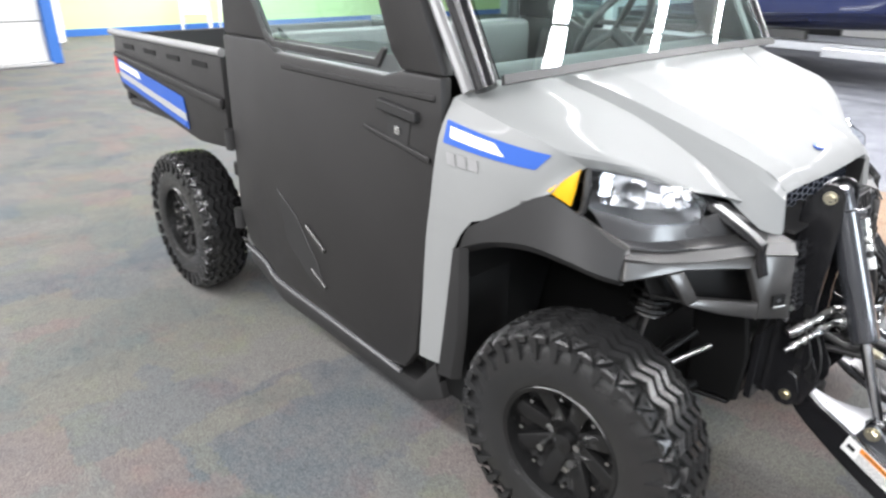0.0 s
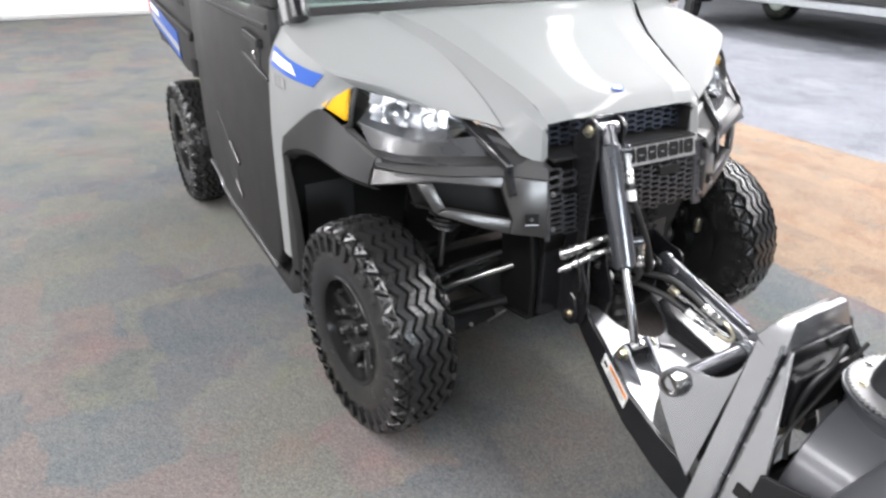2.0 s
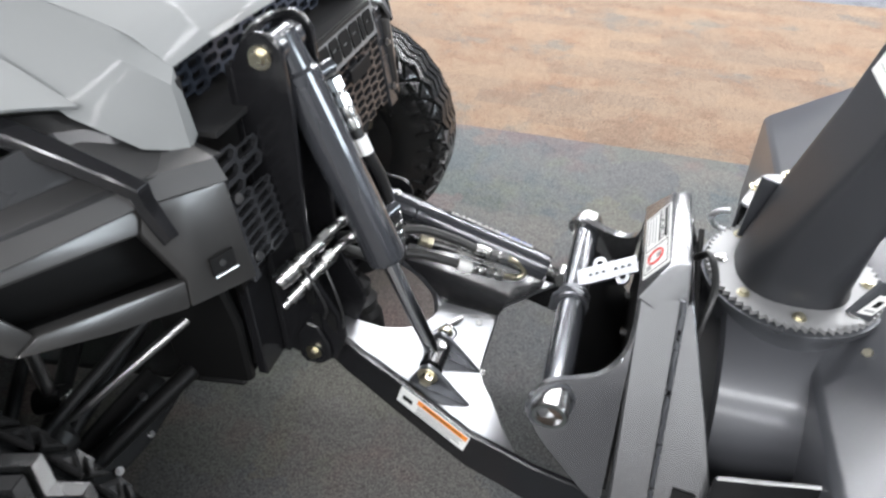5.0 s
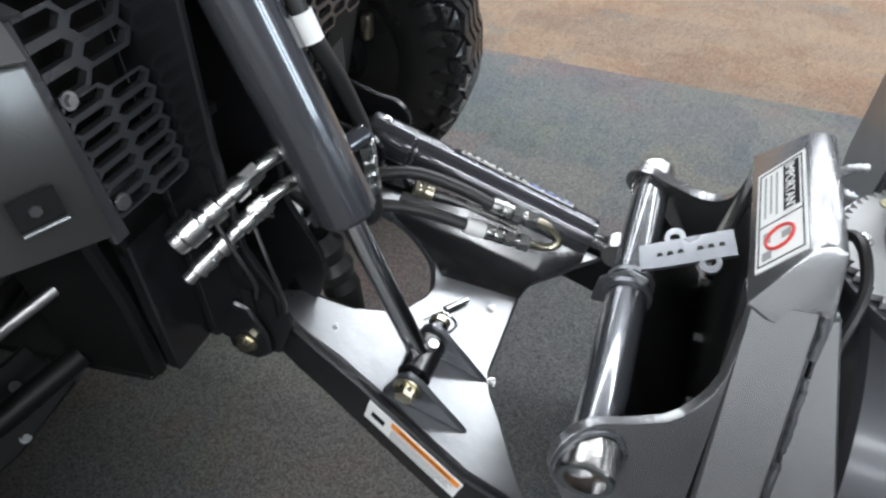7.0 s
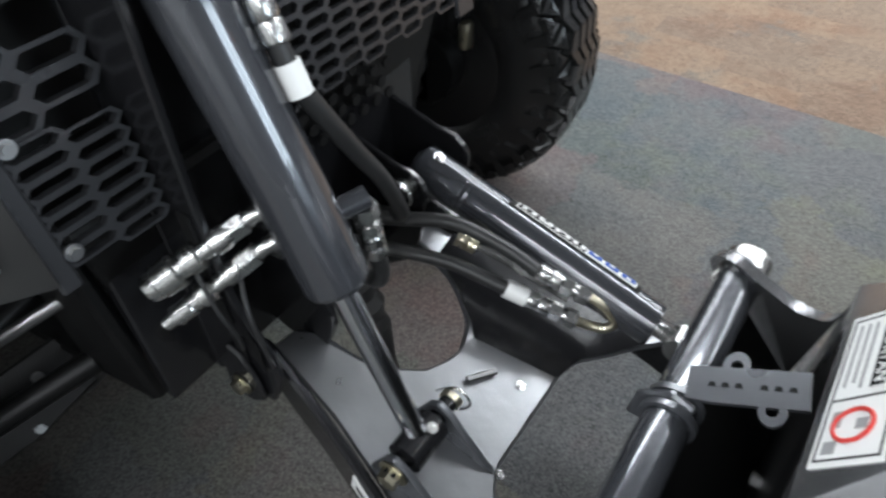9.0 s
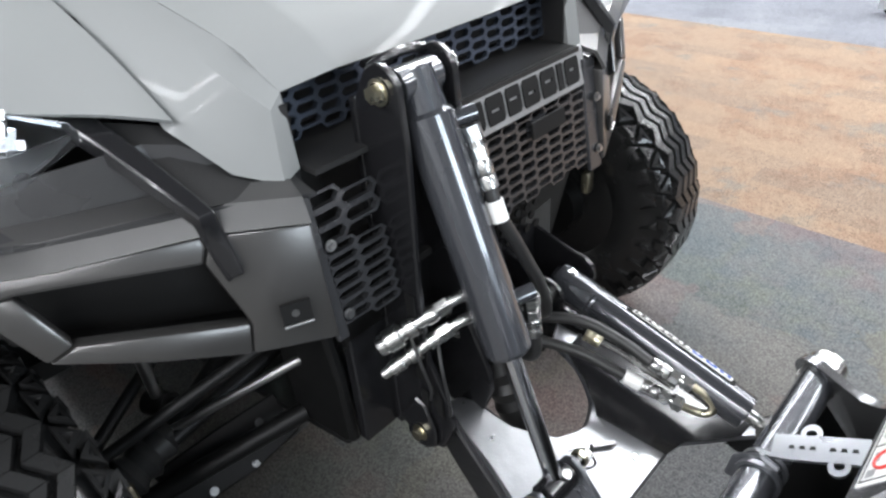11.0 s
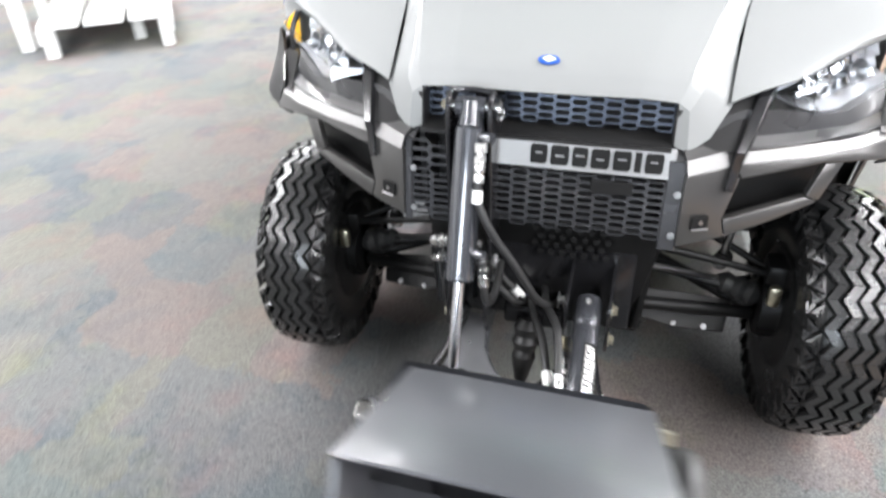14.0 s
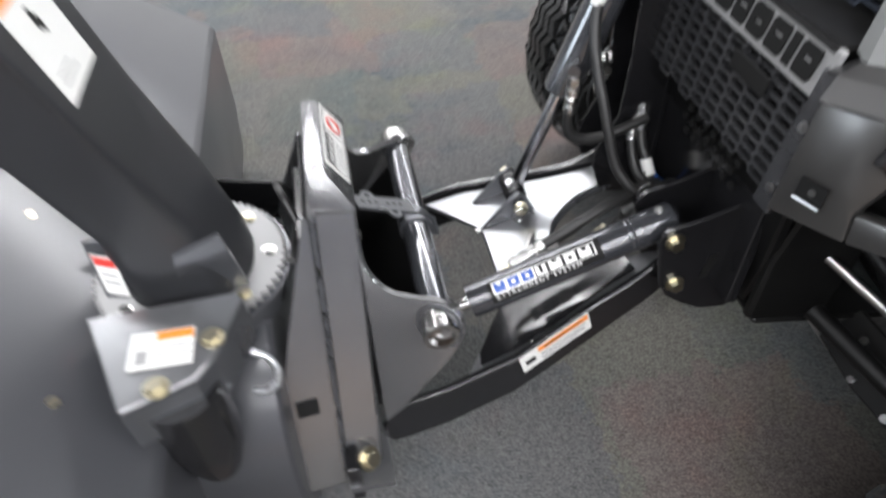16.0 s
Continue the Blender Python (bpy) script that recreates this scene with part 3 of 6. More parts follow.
    rings = [[bm.verts.new(V(r * math.cos(2 * math.pi * k / seg), y, r * math.sin(2 * math.pi * k / seg))) for k in range(seg)] for y, r in prof]
    for r0, r1 in zip(rings, rings[1:]):
        for k in range(seg):
            q = (k + 1) % seg
            bm.faces.new((r0[k], r0[q], r1[q], r1[k]))
    return finish("tyre", bm, RUBBER, 38)


def tread_mesh():
    """Zigzag columns of blocks round the crown, arrow blocks on the shoulders, lugs down the sidewalls."""
    bm = B()

    def at(ang, y, r):
        return V(r * math.cos(ang), y, r * math.sin(ang))

    def crown(y):
        f = abs(y) / (TW / 2)
        return 0.3165 - 0.02 * f ** 4

    def block(corners, height):
        """A slanted block with drawn-in top edges."""
        ca = sum(p[0] for p in corners) / 4
        low = [bm.verts.new(at(q, y, crown(y) - 0.004)) for q, y in corners]
        top = [bm.verts.new(at(ca + (q - ca) * 0.99, y + (0.003 if i in (0, 3) else -0.003), crown(y) + height)) for i, (q, y) in enumerate(corners)]
        bm.faces.new(top)
        for i in range(4):
            j = (i + 1) % 4
            bm.faces.new((low[i], low[j], top[j], top[i]))

    def wedge(corners, hollow, height):
        """A raised triangular block with a sunk triangular middle."""
        ca, cy = sum(p[0] for p in corners) / 3, sum(p[1] for p in corners) / 3
        low = [bm.verts.new(at(q, y, crown(y) - 0.004)) for q, y in corners]
        top = [bm.verts.new(at(ca + (q - ca) * 0.92, cy + (y - cy) * 0.92, crown(y) + height)) for q, y in corners]
        rim = [bm.verts.new(at(ca + (q - ca) * hollow, cy + (y - cy) * hollow, crown(cy) + height)) for q, y in corners]
        sunk = [bm.verts.new(at(ca + (q - ca) * hollow * 0.9, cy + (y - cy) * hollow * 0.9, crown(cy) + height - 0.006)) for q, y in corners]
        for i in range(3):
            j = (i + 1) % 3
            bm.faces.new((low[i], low[j], top[j], top[i]))
            bm.faces.new((top[i], top[j], rim[j], rim[i]))
            bm.faces.new((rim[i], rim[j], sunk[j], sunk[i]))
        bm.faces.new(sunk)

    n = 60
    step = 2 * math.pi / n
    for k in range(n):
        a = k * step
        lean = 0.0125 if k % 2 else -0.0125
        for y0 in (-0.057, -0.019, 0.019, 0.057):
            block([(a + 0.01 * step, y0 - 0.0148 - lean), (a + 0.01 * step, y0 + 0.0148 - lean), (a + 0.99 * step, y0 + 0.0148 + lean), (a + 0.99 * step, y0 - 0.0148 + lean)], 0.014)
        for s in (-1, 1):
            if k % 2:
                wedge([(a - 0.75 * step, s * 0.084), (a + 0.75 * step, s * 0.084), (a + 0.1 * step, s * 0.118)], 0.42, 0.012)
            else:
                wedge([(a - 0.62 * step, s * 0.117), (a + 0.72 * step, s * 0.117), (a + 0.1 * step, s * 0.09)], 0.36, 0.011)
            if k % 2 == 0:
                # side lug, an arrow shape that runs down the shoulder
                y0 = s * (TW / 2 - 0.004)
                pts = [(a + 0.25 * step, 0.302), (a + 1.05 * step, 0.302), (a + 0.9 * step, 0.262), (a + 0.65 * step, 0.245), (a + 0.4 * step, 0.262)]
                inner = [bm.verts.new(at(q, y0 - s * 0.012, r)) for q, r in pts]
                outer = [bm.verts.new(at(q, y0 + s * 0.011, r)) for q, r in pts]
                bm.faces.new(outer)
                for i in range(5):
                    j = (i + 1) % 5
                    bm.faces.new((inner[i], inner[j], outer[j], outer[i]))
    return finish("tread", bm, RUBBER, 25)


def rim_mesh():
    """A dished wheel with spokes; outside faces -y."""
    bm = B()
    turn_profile(bm, (0, 0.11, 0), (0, -0.11, 0), [(0, 0.155), (0.008, 0.172), (0.03, 0.166), (0.05, 0.15), (0.1, 0.142), (0.14, 0.15), (0.19, 0.166), (0.212, 0.174), (0.22, 0.168), (0.214, 0.158), (0.16, 0.148), (0.13, 0.10), (0.135, 0.05), (0.15, 0.045)], 40)
    return finish("rim", bm, RIM, 38)


def spoke_mesh():
    bm = B()
    slab(bm, [(0.03, -0.045, -0.02), (0.148, -0.075, -0.026), (0.16, -0.08, 0.0), (0.148, -0.075, 0.026), (0.03, -0.045, 0.02)], (0, 0.03, 0))
    bev(bm, 0.005, 2)
    return finish("spoke", bm, RIM)


def nut_mesh(name, r0, r1, y0, y1):
    return finish(name, cyl(B(), (0, y0, 0), (0, y1, 0), r0, r1, seg=6), ZINC)


def cap_mesh():
    return finish("hub_cap", turn_profile(B(), (0, -0.03, 0), (0, -0.09, 0), [(0, 0.03), (0.03, 0.03), (0.045, 0.026), (0.05, 0.012)], 20), RIM)


SPOKE, NUT, RBOLT, CAP = spoke_mesh(), nut_mesh("lug_nut", 0.014, 0.01, -0.03, -0.1), nut_mesh("rim_bolt", 0.008, 0.006, -0.06, -0.076), cap_mesh()
TYRE, TREAD, RIMM = tyre_mesh(), tread_mesh(), rim_mesh()
for me in (TYRE, TREAD, RIMM, SPOKE, NUT, RBOLT, CAP):
    me.transform(Matrix.Diagonal((0.915, 0.77, 0.915, 1)))
for ax, s, steer in ((AXF, -1, 4), (AXF, 1, 4), (AXR, -1, 0), (AXR, 1, 0)):
    spin = {(-1, AXF): 17, (1, AXF): 51, (-1, AXR): 5, (1, AXR): 33}[(s, ax)]
    w = part_at("wheel", RIMM, pose(ax if ax < -1 else ax - 0.012 if s < 0 else ax - 0.016, s * (0.69 if ax < -1 else TRK if s > 0 else TRK - 0.006), TR * 0.925, 0, 0, (180 if s > 0 else 0) + steer) @ pose(0, 0, 0, 0, spin, 0), utv, "gloss black wheel with an all-terrain tyre")
    part_at("tyre", TYRE, Matrix(), w)
    part_at("tread", TREAD, Matrix(), w)
    part_at("hub_cap", CAP, Matrix(), w)
    for k in range(8):
        part_at("spoke", SPOKE, pose(0, 0, 0, 0, 45 * k, 0), w)
        part_at("rim_bolt", RBOLT, pose(0, 0, 0, 0, 45 * k + 22, 0) @ pose(0.118, 0, 0), w)
    for k in range(4):
        part_at("lug_nut", NUT, pose(0, 0, 0, 0, 45 + 90 * k, 0) @ pose(0.054, 0, 0), w, "bright zinc lug nut")

from mathutils.bvhtree import BVHTree

FENDER = {}


def ramp(v, a, b):
    f = min(1.0, max(0.0, (v - a) / (b - a)))
    return f * f * (3 - 2 * f)


def pull(bm):
    """Sweeps the outer headlight corner back and in, as on the vehicle."""
    for vv in bm.verts:
        c = vv.co
        f = ramp(-c.y, 0.48, 0.63) * (1 - ramp(-c.y, 0.688, 0.712)) * ramp(c.x, -0.24, -0.16) * ramp(c.z, 0.77, 0.85)
        vv.co = c + V(-0.042, 0.027, -0.013) * f


# hood: middle panel, raised crests, side horns
bm = B()
half = [(0.066, 0.872, 0.252), (0.05, 0.893, 0.262), (0.014, 0.921, 0.272), (-0.12, 0.976, 0.305), (-0.25, 1.028, 0.345), (-0.34, 1.068, 0.395), (-0.42, 1.098, 0.45)]
loft(bm, [[(x + 0.012 * (1 - (abs(f)) ** 2), f * w, z + (0.006 if abs(f) < 0.99 else 0)) for f in (-1, -0.72, -0.68, -0.35, 0, 0.35, 0.68, 0.72, 1)] for x, z, w in half], 2, 3, 0.005)
part("hood", bm, PAINT, utv, "silver-grey painted hood panel")
for s in (-1, 1):
    bm = B()
    loft(bm, [[(0.066, -0.252, 0.872), (0.05, -0.262, 0.893), (0.014, -0.272, 0.921), (-0.12, -0.305, 0.976), (-0.25, -0.345, 1.028), (-0.34, -0.395, 1.068), (-0.42, -0.45, 1.098)],
              [(0.074, -0.272, 0.86), (0.052, -0.287, 0.882), (0.01, -0.3, 0.908), (-0.13, -0.325, 0.968), (-0.26, -0.36, 1.022), (-0.345, -0.405, 1.06), (-0.42, -0.46, 1.09)],
              [(0.084, -0.28, 0.782), (0.05, -0.318, 0.80), (0.0, -0.352, 0.85), (-0.13, -0.355, 0.945), (-0.26, -0.385, 1.008), (-0.35, -0.425, 1.05), (-0.42, -0.475, 1.08)]], 1, 1, 0.004, False)
    slab(bm, [(0.066, -0.252, 0.872), (0.074, -0.272, 0.86), (0.084, -0.28, 0.782), (0.078, -0.254, 0.79)], (-0.02, 0, 0))
    if s > 0:
        for vv in bm.verts:
            vv.co.y = -vv.co.y
    part("hood_crest", bm, PAINT, utv)
    # fender top and side
    bm = B()
    loft(bm, [[(0.014, -0.347, 0.862), (-0.1, -0.358, 0.935), (-0.25, -0.385, 1.012), (-0.41, -0.475, 1.085)],
              [(-0.012, -0.40, 0.88), (-0.11, -0.44, 0.942), (-0.26, -0.47, 1.02), (-0.42, -0.53, 1.092)],
              [(-0.055, -0.48, 0.90), (-0.13, -0.54, 0.955), (-0.28, -0.56, 1.03), (-0.43, -0.6, 1.095)],
              [(-0.122, -0.556, 0.927), (-0.16, -0.62, 0.972), (-0.30, -0.655, 1.032), (-0.47, -0.655, 1.085)],
              [(-0.186, -0.645, 0.95), (-0.22, -0.70, 0.99), (-0.34, -0.725, 1.025), (-0.505, -0.715, 1.055)]], 4, 4, 0.004)
    top = [(-0.186, -0.645, 0.95), (-0.22, -0.70, 0.99), (-0.34, -0.725, 1.025), (-0.505, -0.715, 1.055)]
    mid = [(-0.204, -0.69, 0.93), (-0.26, -0.73, 0.94), (-0.37, -0.752, 0.955), (-0.515, -0.752, 0.97)]
    low = [(-0.218, -0.716, 0.903), (-0.30, -0.738, 0.854), (-0.40, -0.755, 0.80), (-0.54, -0.758, 0.80)]
    loft(bm, [top, mid, low], 4, 4, 0.004)
    loft(bm, [[(-0.40, -0.755, 0.80), (-0.47, -0.757, 0.80), (-0.54, -0.758, 0.80)], [(-0.458, -0.752, 0.72), (-0.5, -0.754, 0.72), (-0.556, -0.755, 0.72)],
              [(-0.488, -0.745, 0.55), (-0.53, -0.748, 0.55), (-0.578, -0.748, 0.55)], [(-0.525, -0.737, 0.36), (-0.56, -0.738, 0.355), (-0.605, -0.738, 0.35)]], 2, 3, 0.004)
    if s > 0:
        for vv in bm.verts:
            vv.co.y = -vv.co.y
    FENDER[s] = BVHTree.FromBMesh(bm)
    part("fender", bm, PAINT, utv)
    # black wheel-arch flare and inner liner
    bm = B()
    up = [(-0.40, -0.765, 0.79), (-0.30, -0.752, 0.852), (-0.222, -0.726, 0.90), (-0.178, -0.697, 0.874), (-0.125, -0.676, 0.84), (-0.072, -0.65, 0.807)]
    dn = [(-0.425, -0.765, 0.735), (-0.34, -0.765, 0.775), (-0.24, -0.752, 0.795), (-0.15, -0.735, 0.785), (-0.1, -0.712, 0.768), (-0.068, -0.672, 0.75)]
    edge = [(x - 0.004, y + 0.03, z - 0.02) for x, y, z in dn]
    loft(bm, [up, dn, edge], 3, 2, 0.004)
    loft(bm, [[(-0.455, -0.755, 0.72), (-0.425, -0.765, 0.735), (-0.40, -0.765, 0.79)], [(-0.495, -0.745, 0.5), (-0.455, -0.74, 0.5), (-0.43, -0.73, 0.55)], [(-0.53, -0.735, 0.33), (-0.49, -0.73, 0.33), (-0.47, -0.71, 0.33)]], 2, 3, 0.004)
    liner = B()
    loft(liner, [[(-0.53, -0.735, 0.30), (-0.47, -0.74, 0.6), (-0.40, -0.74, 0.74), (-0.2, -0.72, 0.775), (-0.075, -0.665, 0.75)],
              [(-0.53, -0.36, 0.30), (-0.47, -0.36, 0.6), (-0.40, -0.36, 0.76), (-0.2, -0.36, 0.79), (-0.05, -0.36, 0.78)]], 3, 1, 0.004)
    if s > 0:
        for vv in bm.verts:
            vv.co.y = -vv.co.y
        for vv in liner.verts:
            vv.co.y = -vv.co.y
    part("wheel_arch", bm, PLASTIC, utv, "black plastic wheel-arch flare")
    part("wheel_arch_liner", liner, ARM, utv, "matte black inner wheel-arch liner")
    # added black sheet: blocks the lit floor behind, so the wheel well stays dark
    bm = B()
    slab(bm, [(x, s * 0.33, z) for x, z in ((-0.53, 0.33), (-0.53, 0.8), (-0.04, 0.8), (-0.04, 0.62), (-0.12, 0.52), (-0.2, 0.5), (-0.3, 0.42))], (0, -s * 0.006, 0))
    part("well_shade_panel", bm, ARM, utv, "added matte black sheet that keeps the wheel well dark")
    # headlight: reflector tub, bowls, lens
    bm = B()
    loft(bm, [[(-0.15, -0.66, 0.958), (-0.10, -0.565, 0.93), (-0.055, -0.475, 0.896), (-0.045, -0.43, 0.872)],
              [(-0.17, -0.62, 0.92), (-0.14, -0.55, 0.90), (-0.11, -0.48, 0.885), (-0.075, -0.43, 0.868)],
              [(-0.13, -0.675, 0.88), (-0.055, -0.58, 0.845), (-0.015, -0.49, 0.845), (-0.03, -0.43, 0.862)]], 4, 4, 0.003)
    for c, r in (((-0.08, -0.6, 0.905), 0.024), ((-0.056, -0.515, 0.88), 0.02)):
        d = V(0.8, -0.35, 0.25).normalized()
        turn_profile(bm, V(*c) - d * 0.03, V(*c) + d * 0.01, [(0, 0.006), (0.012, r * 0.6), (0.03, r), (0.033, r + 0.002), (0.03, r - 0.002), (0.014, r * 0.5), (0.01, 0.005)], 20)
    pull(bm)
    if s > 0:
        for vv in bm.verts:
            vv.co.y = -vv.co.y
    lamp = part("headlight", bm, TUB, utv, "clear headlight with faceted reflector")
    random.seed(21)
    bm = B()
    for row in range(3):
        for k in range(6):
            f, g = (k + 0.5) / 6, (row + 0.5) / 3
            c = V(-0.128 + 0.085 * f, -0.645 + 0.175 * f, 0.94 - 0.052 * f - 0.022 * row * (1 - 0.35 * f))
            hw, hh = random.uniform(0.014, 0.021), random.uniform(0.009, 0.014)
            n = V(0.8 + random.uniform(-0.35, 0.35), -0.4 + random.uniform(-0.45, 0.45), 0.35 + random.uniform(-0.4, 0.4)).normalized()
            u = V(0.45, 0.9, -0.2)
            u = (u - n * u.dot(n)).normalized()
            v = n.cross(u)
            slab(bm, [c - u * hw - v * hh, c + u * hw * 0.9 - v * hh, c + u * hw + v * hh * 0.8, c - u * hw * 0.8 + v * hh], -n * 0.004)
    pull(bm)
    if s > 0:
        for vv in bm.verts:
            vv.co.y = -vv.co.y
    facet = new("reflector", finish("reflector", bm, REFL, 0))
    facet.parent = lamp
    tagged(facet, "bright faceted reflector")
    bm = B()
    loft(bm, [[(-0.15, -0.666, 0.958), (-0.098, -0.569, 0.932), (-0.05, -0.479, 0.898), (-0.04, -0.425, 0.872)],
              [(-0.115, -0.685, 0.925), (-0.05, -0.60, 0.895), (-0.008, -0.49, 0.872), (-0.03, -0.424, 0.866)],
              [(-0.118, -0.682, 0.878), (-0.04, -0.59, 0.842), (-0.002, -0.495, 0.842), (-0.025, -0.425, 0.858)]], 1, 1, 0.003, False)
    pull(bm)
    if s > 0:
        for vv in bm.verts:
            vv.co.y = -vv.co.y
    lens = part("lens", bm, LENS, lamp, "clear lens")
    lens.visible_shadow = False
    bm = B()
    slab(bm, [(-0.192, -0.653, 0.947), (-0.202, -0.662, 0.866), (-0.228, -0.712, 0.906)], (0.004, -0.009, 0.002))
    bev(bm, 0.002, 2)
    if s > 0:
        for vv in bm.verts:
            vv.co.y = -vv.co.y
    part("side_reflector", bm, AMBER, utv, "amber triangular side reflector")
    bm = B()
    sweep(bm, [(-0.178, s * 0.648, 0.95), (-0.168, s * 0.665, 0.908), (-0.17, s * 0.67, 0.866), (-0.185, s * 0.684, 0.856)], 0.007, 8, 4)
    part("lamp_bezel", bm, PLASTIC, utv)
    bm = B()
    trim_line = [V(-0.068, -0.648, 0.809), V(-0.12, -0.672, 0.836), V(-0.18, -0.696, 0.862), V(-0.235, -0.716, 0.882), V(-0.275, -0.738, 0.872)]
    loft(bm, [[p + V(0.0, -0.004, -0.003) for p in trim_line], [p + V(0.003, -0.001, 0.003) for p in trim_line], [p + V(0.004, 0.003, 0.003) for p in trim_line]], 1, 2, 0.003, False)
    if s > 0:
        for vv in bm.verts:
            vv.co.y = -vv.co.y
    part("arch_trim", bm, STEEL, utv, "satin edge strip along the wheel arch")
    # bumper: one folded plate with an opening, its top flange, outer return, guard bar and shelf
    def bx(y, z):
        t = (0.777 - z) / 0.12
        if y > -0.37:
            f = (y + 0.37) / 0.087
            a, b = 0.072 + 0.05 * f, 0.095 + 0.038 * f
        else:
            f = (-0.37 - y) / 0.29
            a, b = 0.072 - 0.128 * f, 0.095 - 0.115 * f
        return a + (b - a) * t

    def bplate(poly, depth=0.02, lift=0.0, material=STEEL, w=0.004):
        bm = B()
        slab(bm, [(bx(y, z) + lift, y, z) for y, z in poly], (-depth, 0.004, 0))
        bev(bm, w, 2)
        pull(bm)
        if s > 0:
            for vv in bm.verts:
                vv.co.y = -vv.co.y
        return bm

    bumper = part("bumper", bplate([(-0.283, 0.75), (-0.33, 0.756), (-0.371, 0.761), (-0.384, 0.732), (-0.364, 0.654), (-0.373, 0.618), (-0.34, 0.612), (-0.283, 0.602)]), STEEL, utv, "satin charcoal steel front bumper")
    for name, poly in (("upper_rail", [(-0.372, 0.761), (-0.5, 0.765), (-0.6, 0.776), (-0.66, 0.789), (-0.674, 0.748), (-0.575, 0.749), (-0.537, 0.751), (-0.385, 0.732)]),
                       ("lower_rail", [(-0.365, 0.654), (-0.374, 0.618), (-0.46, 0.645), (-0.54, 0.677), (-0.513, 0.688)]),
                       ("strut", [(-0.539, 0.75), (-0.575, 0.75), (-0.541, 0.678), (-0.514, 0.689)])):
        ob = new(name, finish(name, bplate(poly), STEEL))
        ob.parent = bumper
    bm = B()
    edge_line = ((-0.283, 0.772), (-0.371, 0.783), (-0.5, 0.785), (-0.6, 0.796), (-0.66, 0.811))
    loft(bm, [[(bx(y, z - 0.022), y, z - 0.021) for y, z in edge_line], [(bx(y, z) - 0.012, y + 0.004, z + 0.002) for y, z in edge_line], [(bx(y, z) - 0.04, y + 0.01, z + 0.01) for y, z in edge_line]], 1, 1, 0.005, False)
    for a, b, hh in (((-0.055, -0.662, 0.812), (-0.14, -0.70, 0.868), 0.062),):
        a, b = V(*a), V(*b)
        slab(bm, [a, b, b - V(0, 0, hh), a - V(0, 0, hh)], (0.004, 0.014, 0))
    pull(bm)
    if s > 0:
        for vv in bm.verts:
            vv.co.y = -vv.co.y
    # top flange in the lightened steel, its ceiling sheen put into the colour
    ob = new("rail_return", finish("rail_return", bm, RAIL_LIT))
    ob.parent = bumper
    bm = B()
    spine = [(-0.055, -0.418, 0.872, 0.017), (-0.02, -0.407, 0.855, 0.015), (0.03, -0.39, 0.822, 0.012), (0.066, -0.378, 0.797, 0.01), (0.08, -0.373, 0.786, 0.009)]
    spine += [(bx(y, z) + 0.005, y, z, h) for y, z, h in ((-0.37, 0.768, 0.008), (-0.368, 0.745, 0.007), (-0.364, 0.715, 0.005))]
    loft(bm, [[(x - 0.005, y - h, z - 0.006), (x + 0.003, y - h * 0.6, z + 0.003), (x + 0.006, y + h * 0.6, z + 0.004), (x - 0.003, y + h, z - 0.004)] for x, y, z, h in spine], 1, 3, 0.004, False)
    bev(bm, 0.002, 1, 40)
    pull(bm)
    if s > 0:
        for vv in bm.verts:
            vv.co.y = -vv.co.y
    ob = new("guard_bar", finish("guard_bar", bm, BLACK))
    ob.parent = bumper
    bm = B()
    loft(bm, [[(0.11, -0.262, 0.77), (0.066, -0.372, 0.784), (0.005, -0.5, 0.786), (-0.035, -0.6, 0.798), (-0.062, -0.66, 0.812)],
              [(0.06, -0.26, 0.782), (0.02, -0.37, 0.79), (-0.03, -0.49, 0.795), (-0.06, -0.59, 0.806), (-0.09, -0.664, 0.826)],
              [(0.02, -0.258, 0.80), (0.0, -0.38, 0.845), (-0.02, -0.485, 0.845), (-0.06, -0.585, 0.848), (-0.125, -0.672, 0.88)]], 1, 2, 0.004, False)
    pull(bm)
    if s > 0:
        for vv in bm.verts:
            vv.co.y = -vv.co.y
    part("bumper_shelf", bm, SHELFM, utv, "smooth black plastic shelf under the headlight")
    bm = B()
    loft(bm, [[(-0.052, -0.408, 0.866), (-0.02, -0.399, 0.851), (0.03, -0.384, 0.818), (0.07, -0.371, 0.79)],
              [(-0.032, -0.38, 0.86), (-0.006, -0.371, 0.845), (0.04, -0.352, 0.81), (0.078, -0.33, 0.785)],
              [(-0.012, -0.348, 0.85), (0.01, -0.342, 0.836), (0.046, -0.316, 0.797), (0.08, -0.282, 0.779)]], 2, 2, 0.004, False)
    if s > 0:
        for vv in bm.verts:
            vv.co.y = -vv.co.y
    part("corner_panel", bm, PLASTIC, utv, "black plastic panel beside the hood corner")
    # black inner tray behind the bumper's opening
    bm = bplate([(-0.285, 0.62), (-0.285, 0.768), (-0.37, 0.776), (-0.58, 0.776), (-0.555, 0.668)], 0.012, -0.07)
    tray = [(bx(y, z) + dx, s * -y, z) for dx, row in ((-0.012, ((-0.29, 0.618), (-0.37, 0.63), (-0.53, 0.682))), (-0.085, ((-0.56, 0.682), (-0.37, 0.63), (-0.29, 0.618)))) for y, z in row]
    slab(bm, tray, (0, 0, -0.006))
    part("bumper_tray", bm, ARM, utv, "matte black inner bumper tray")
    # square tie-down cut-out in the wing plate
    bm = B()
    q = [(0.0, 0.0), (0.03, 0.0), (0.03, 0.026), (0.0, 0.026)]
    pts = [V(bx(-0.336, 0.642) + 0.0005, -0.336, 0.642) + V(bx(-0.31, 0.65) - bx(-0.336, 0.65), 0.026, 0).normalized() * a * 1.1 + V(-0.012, 0, 1).normalized() * b for a, b in q]
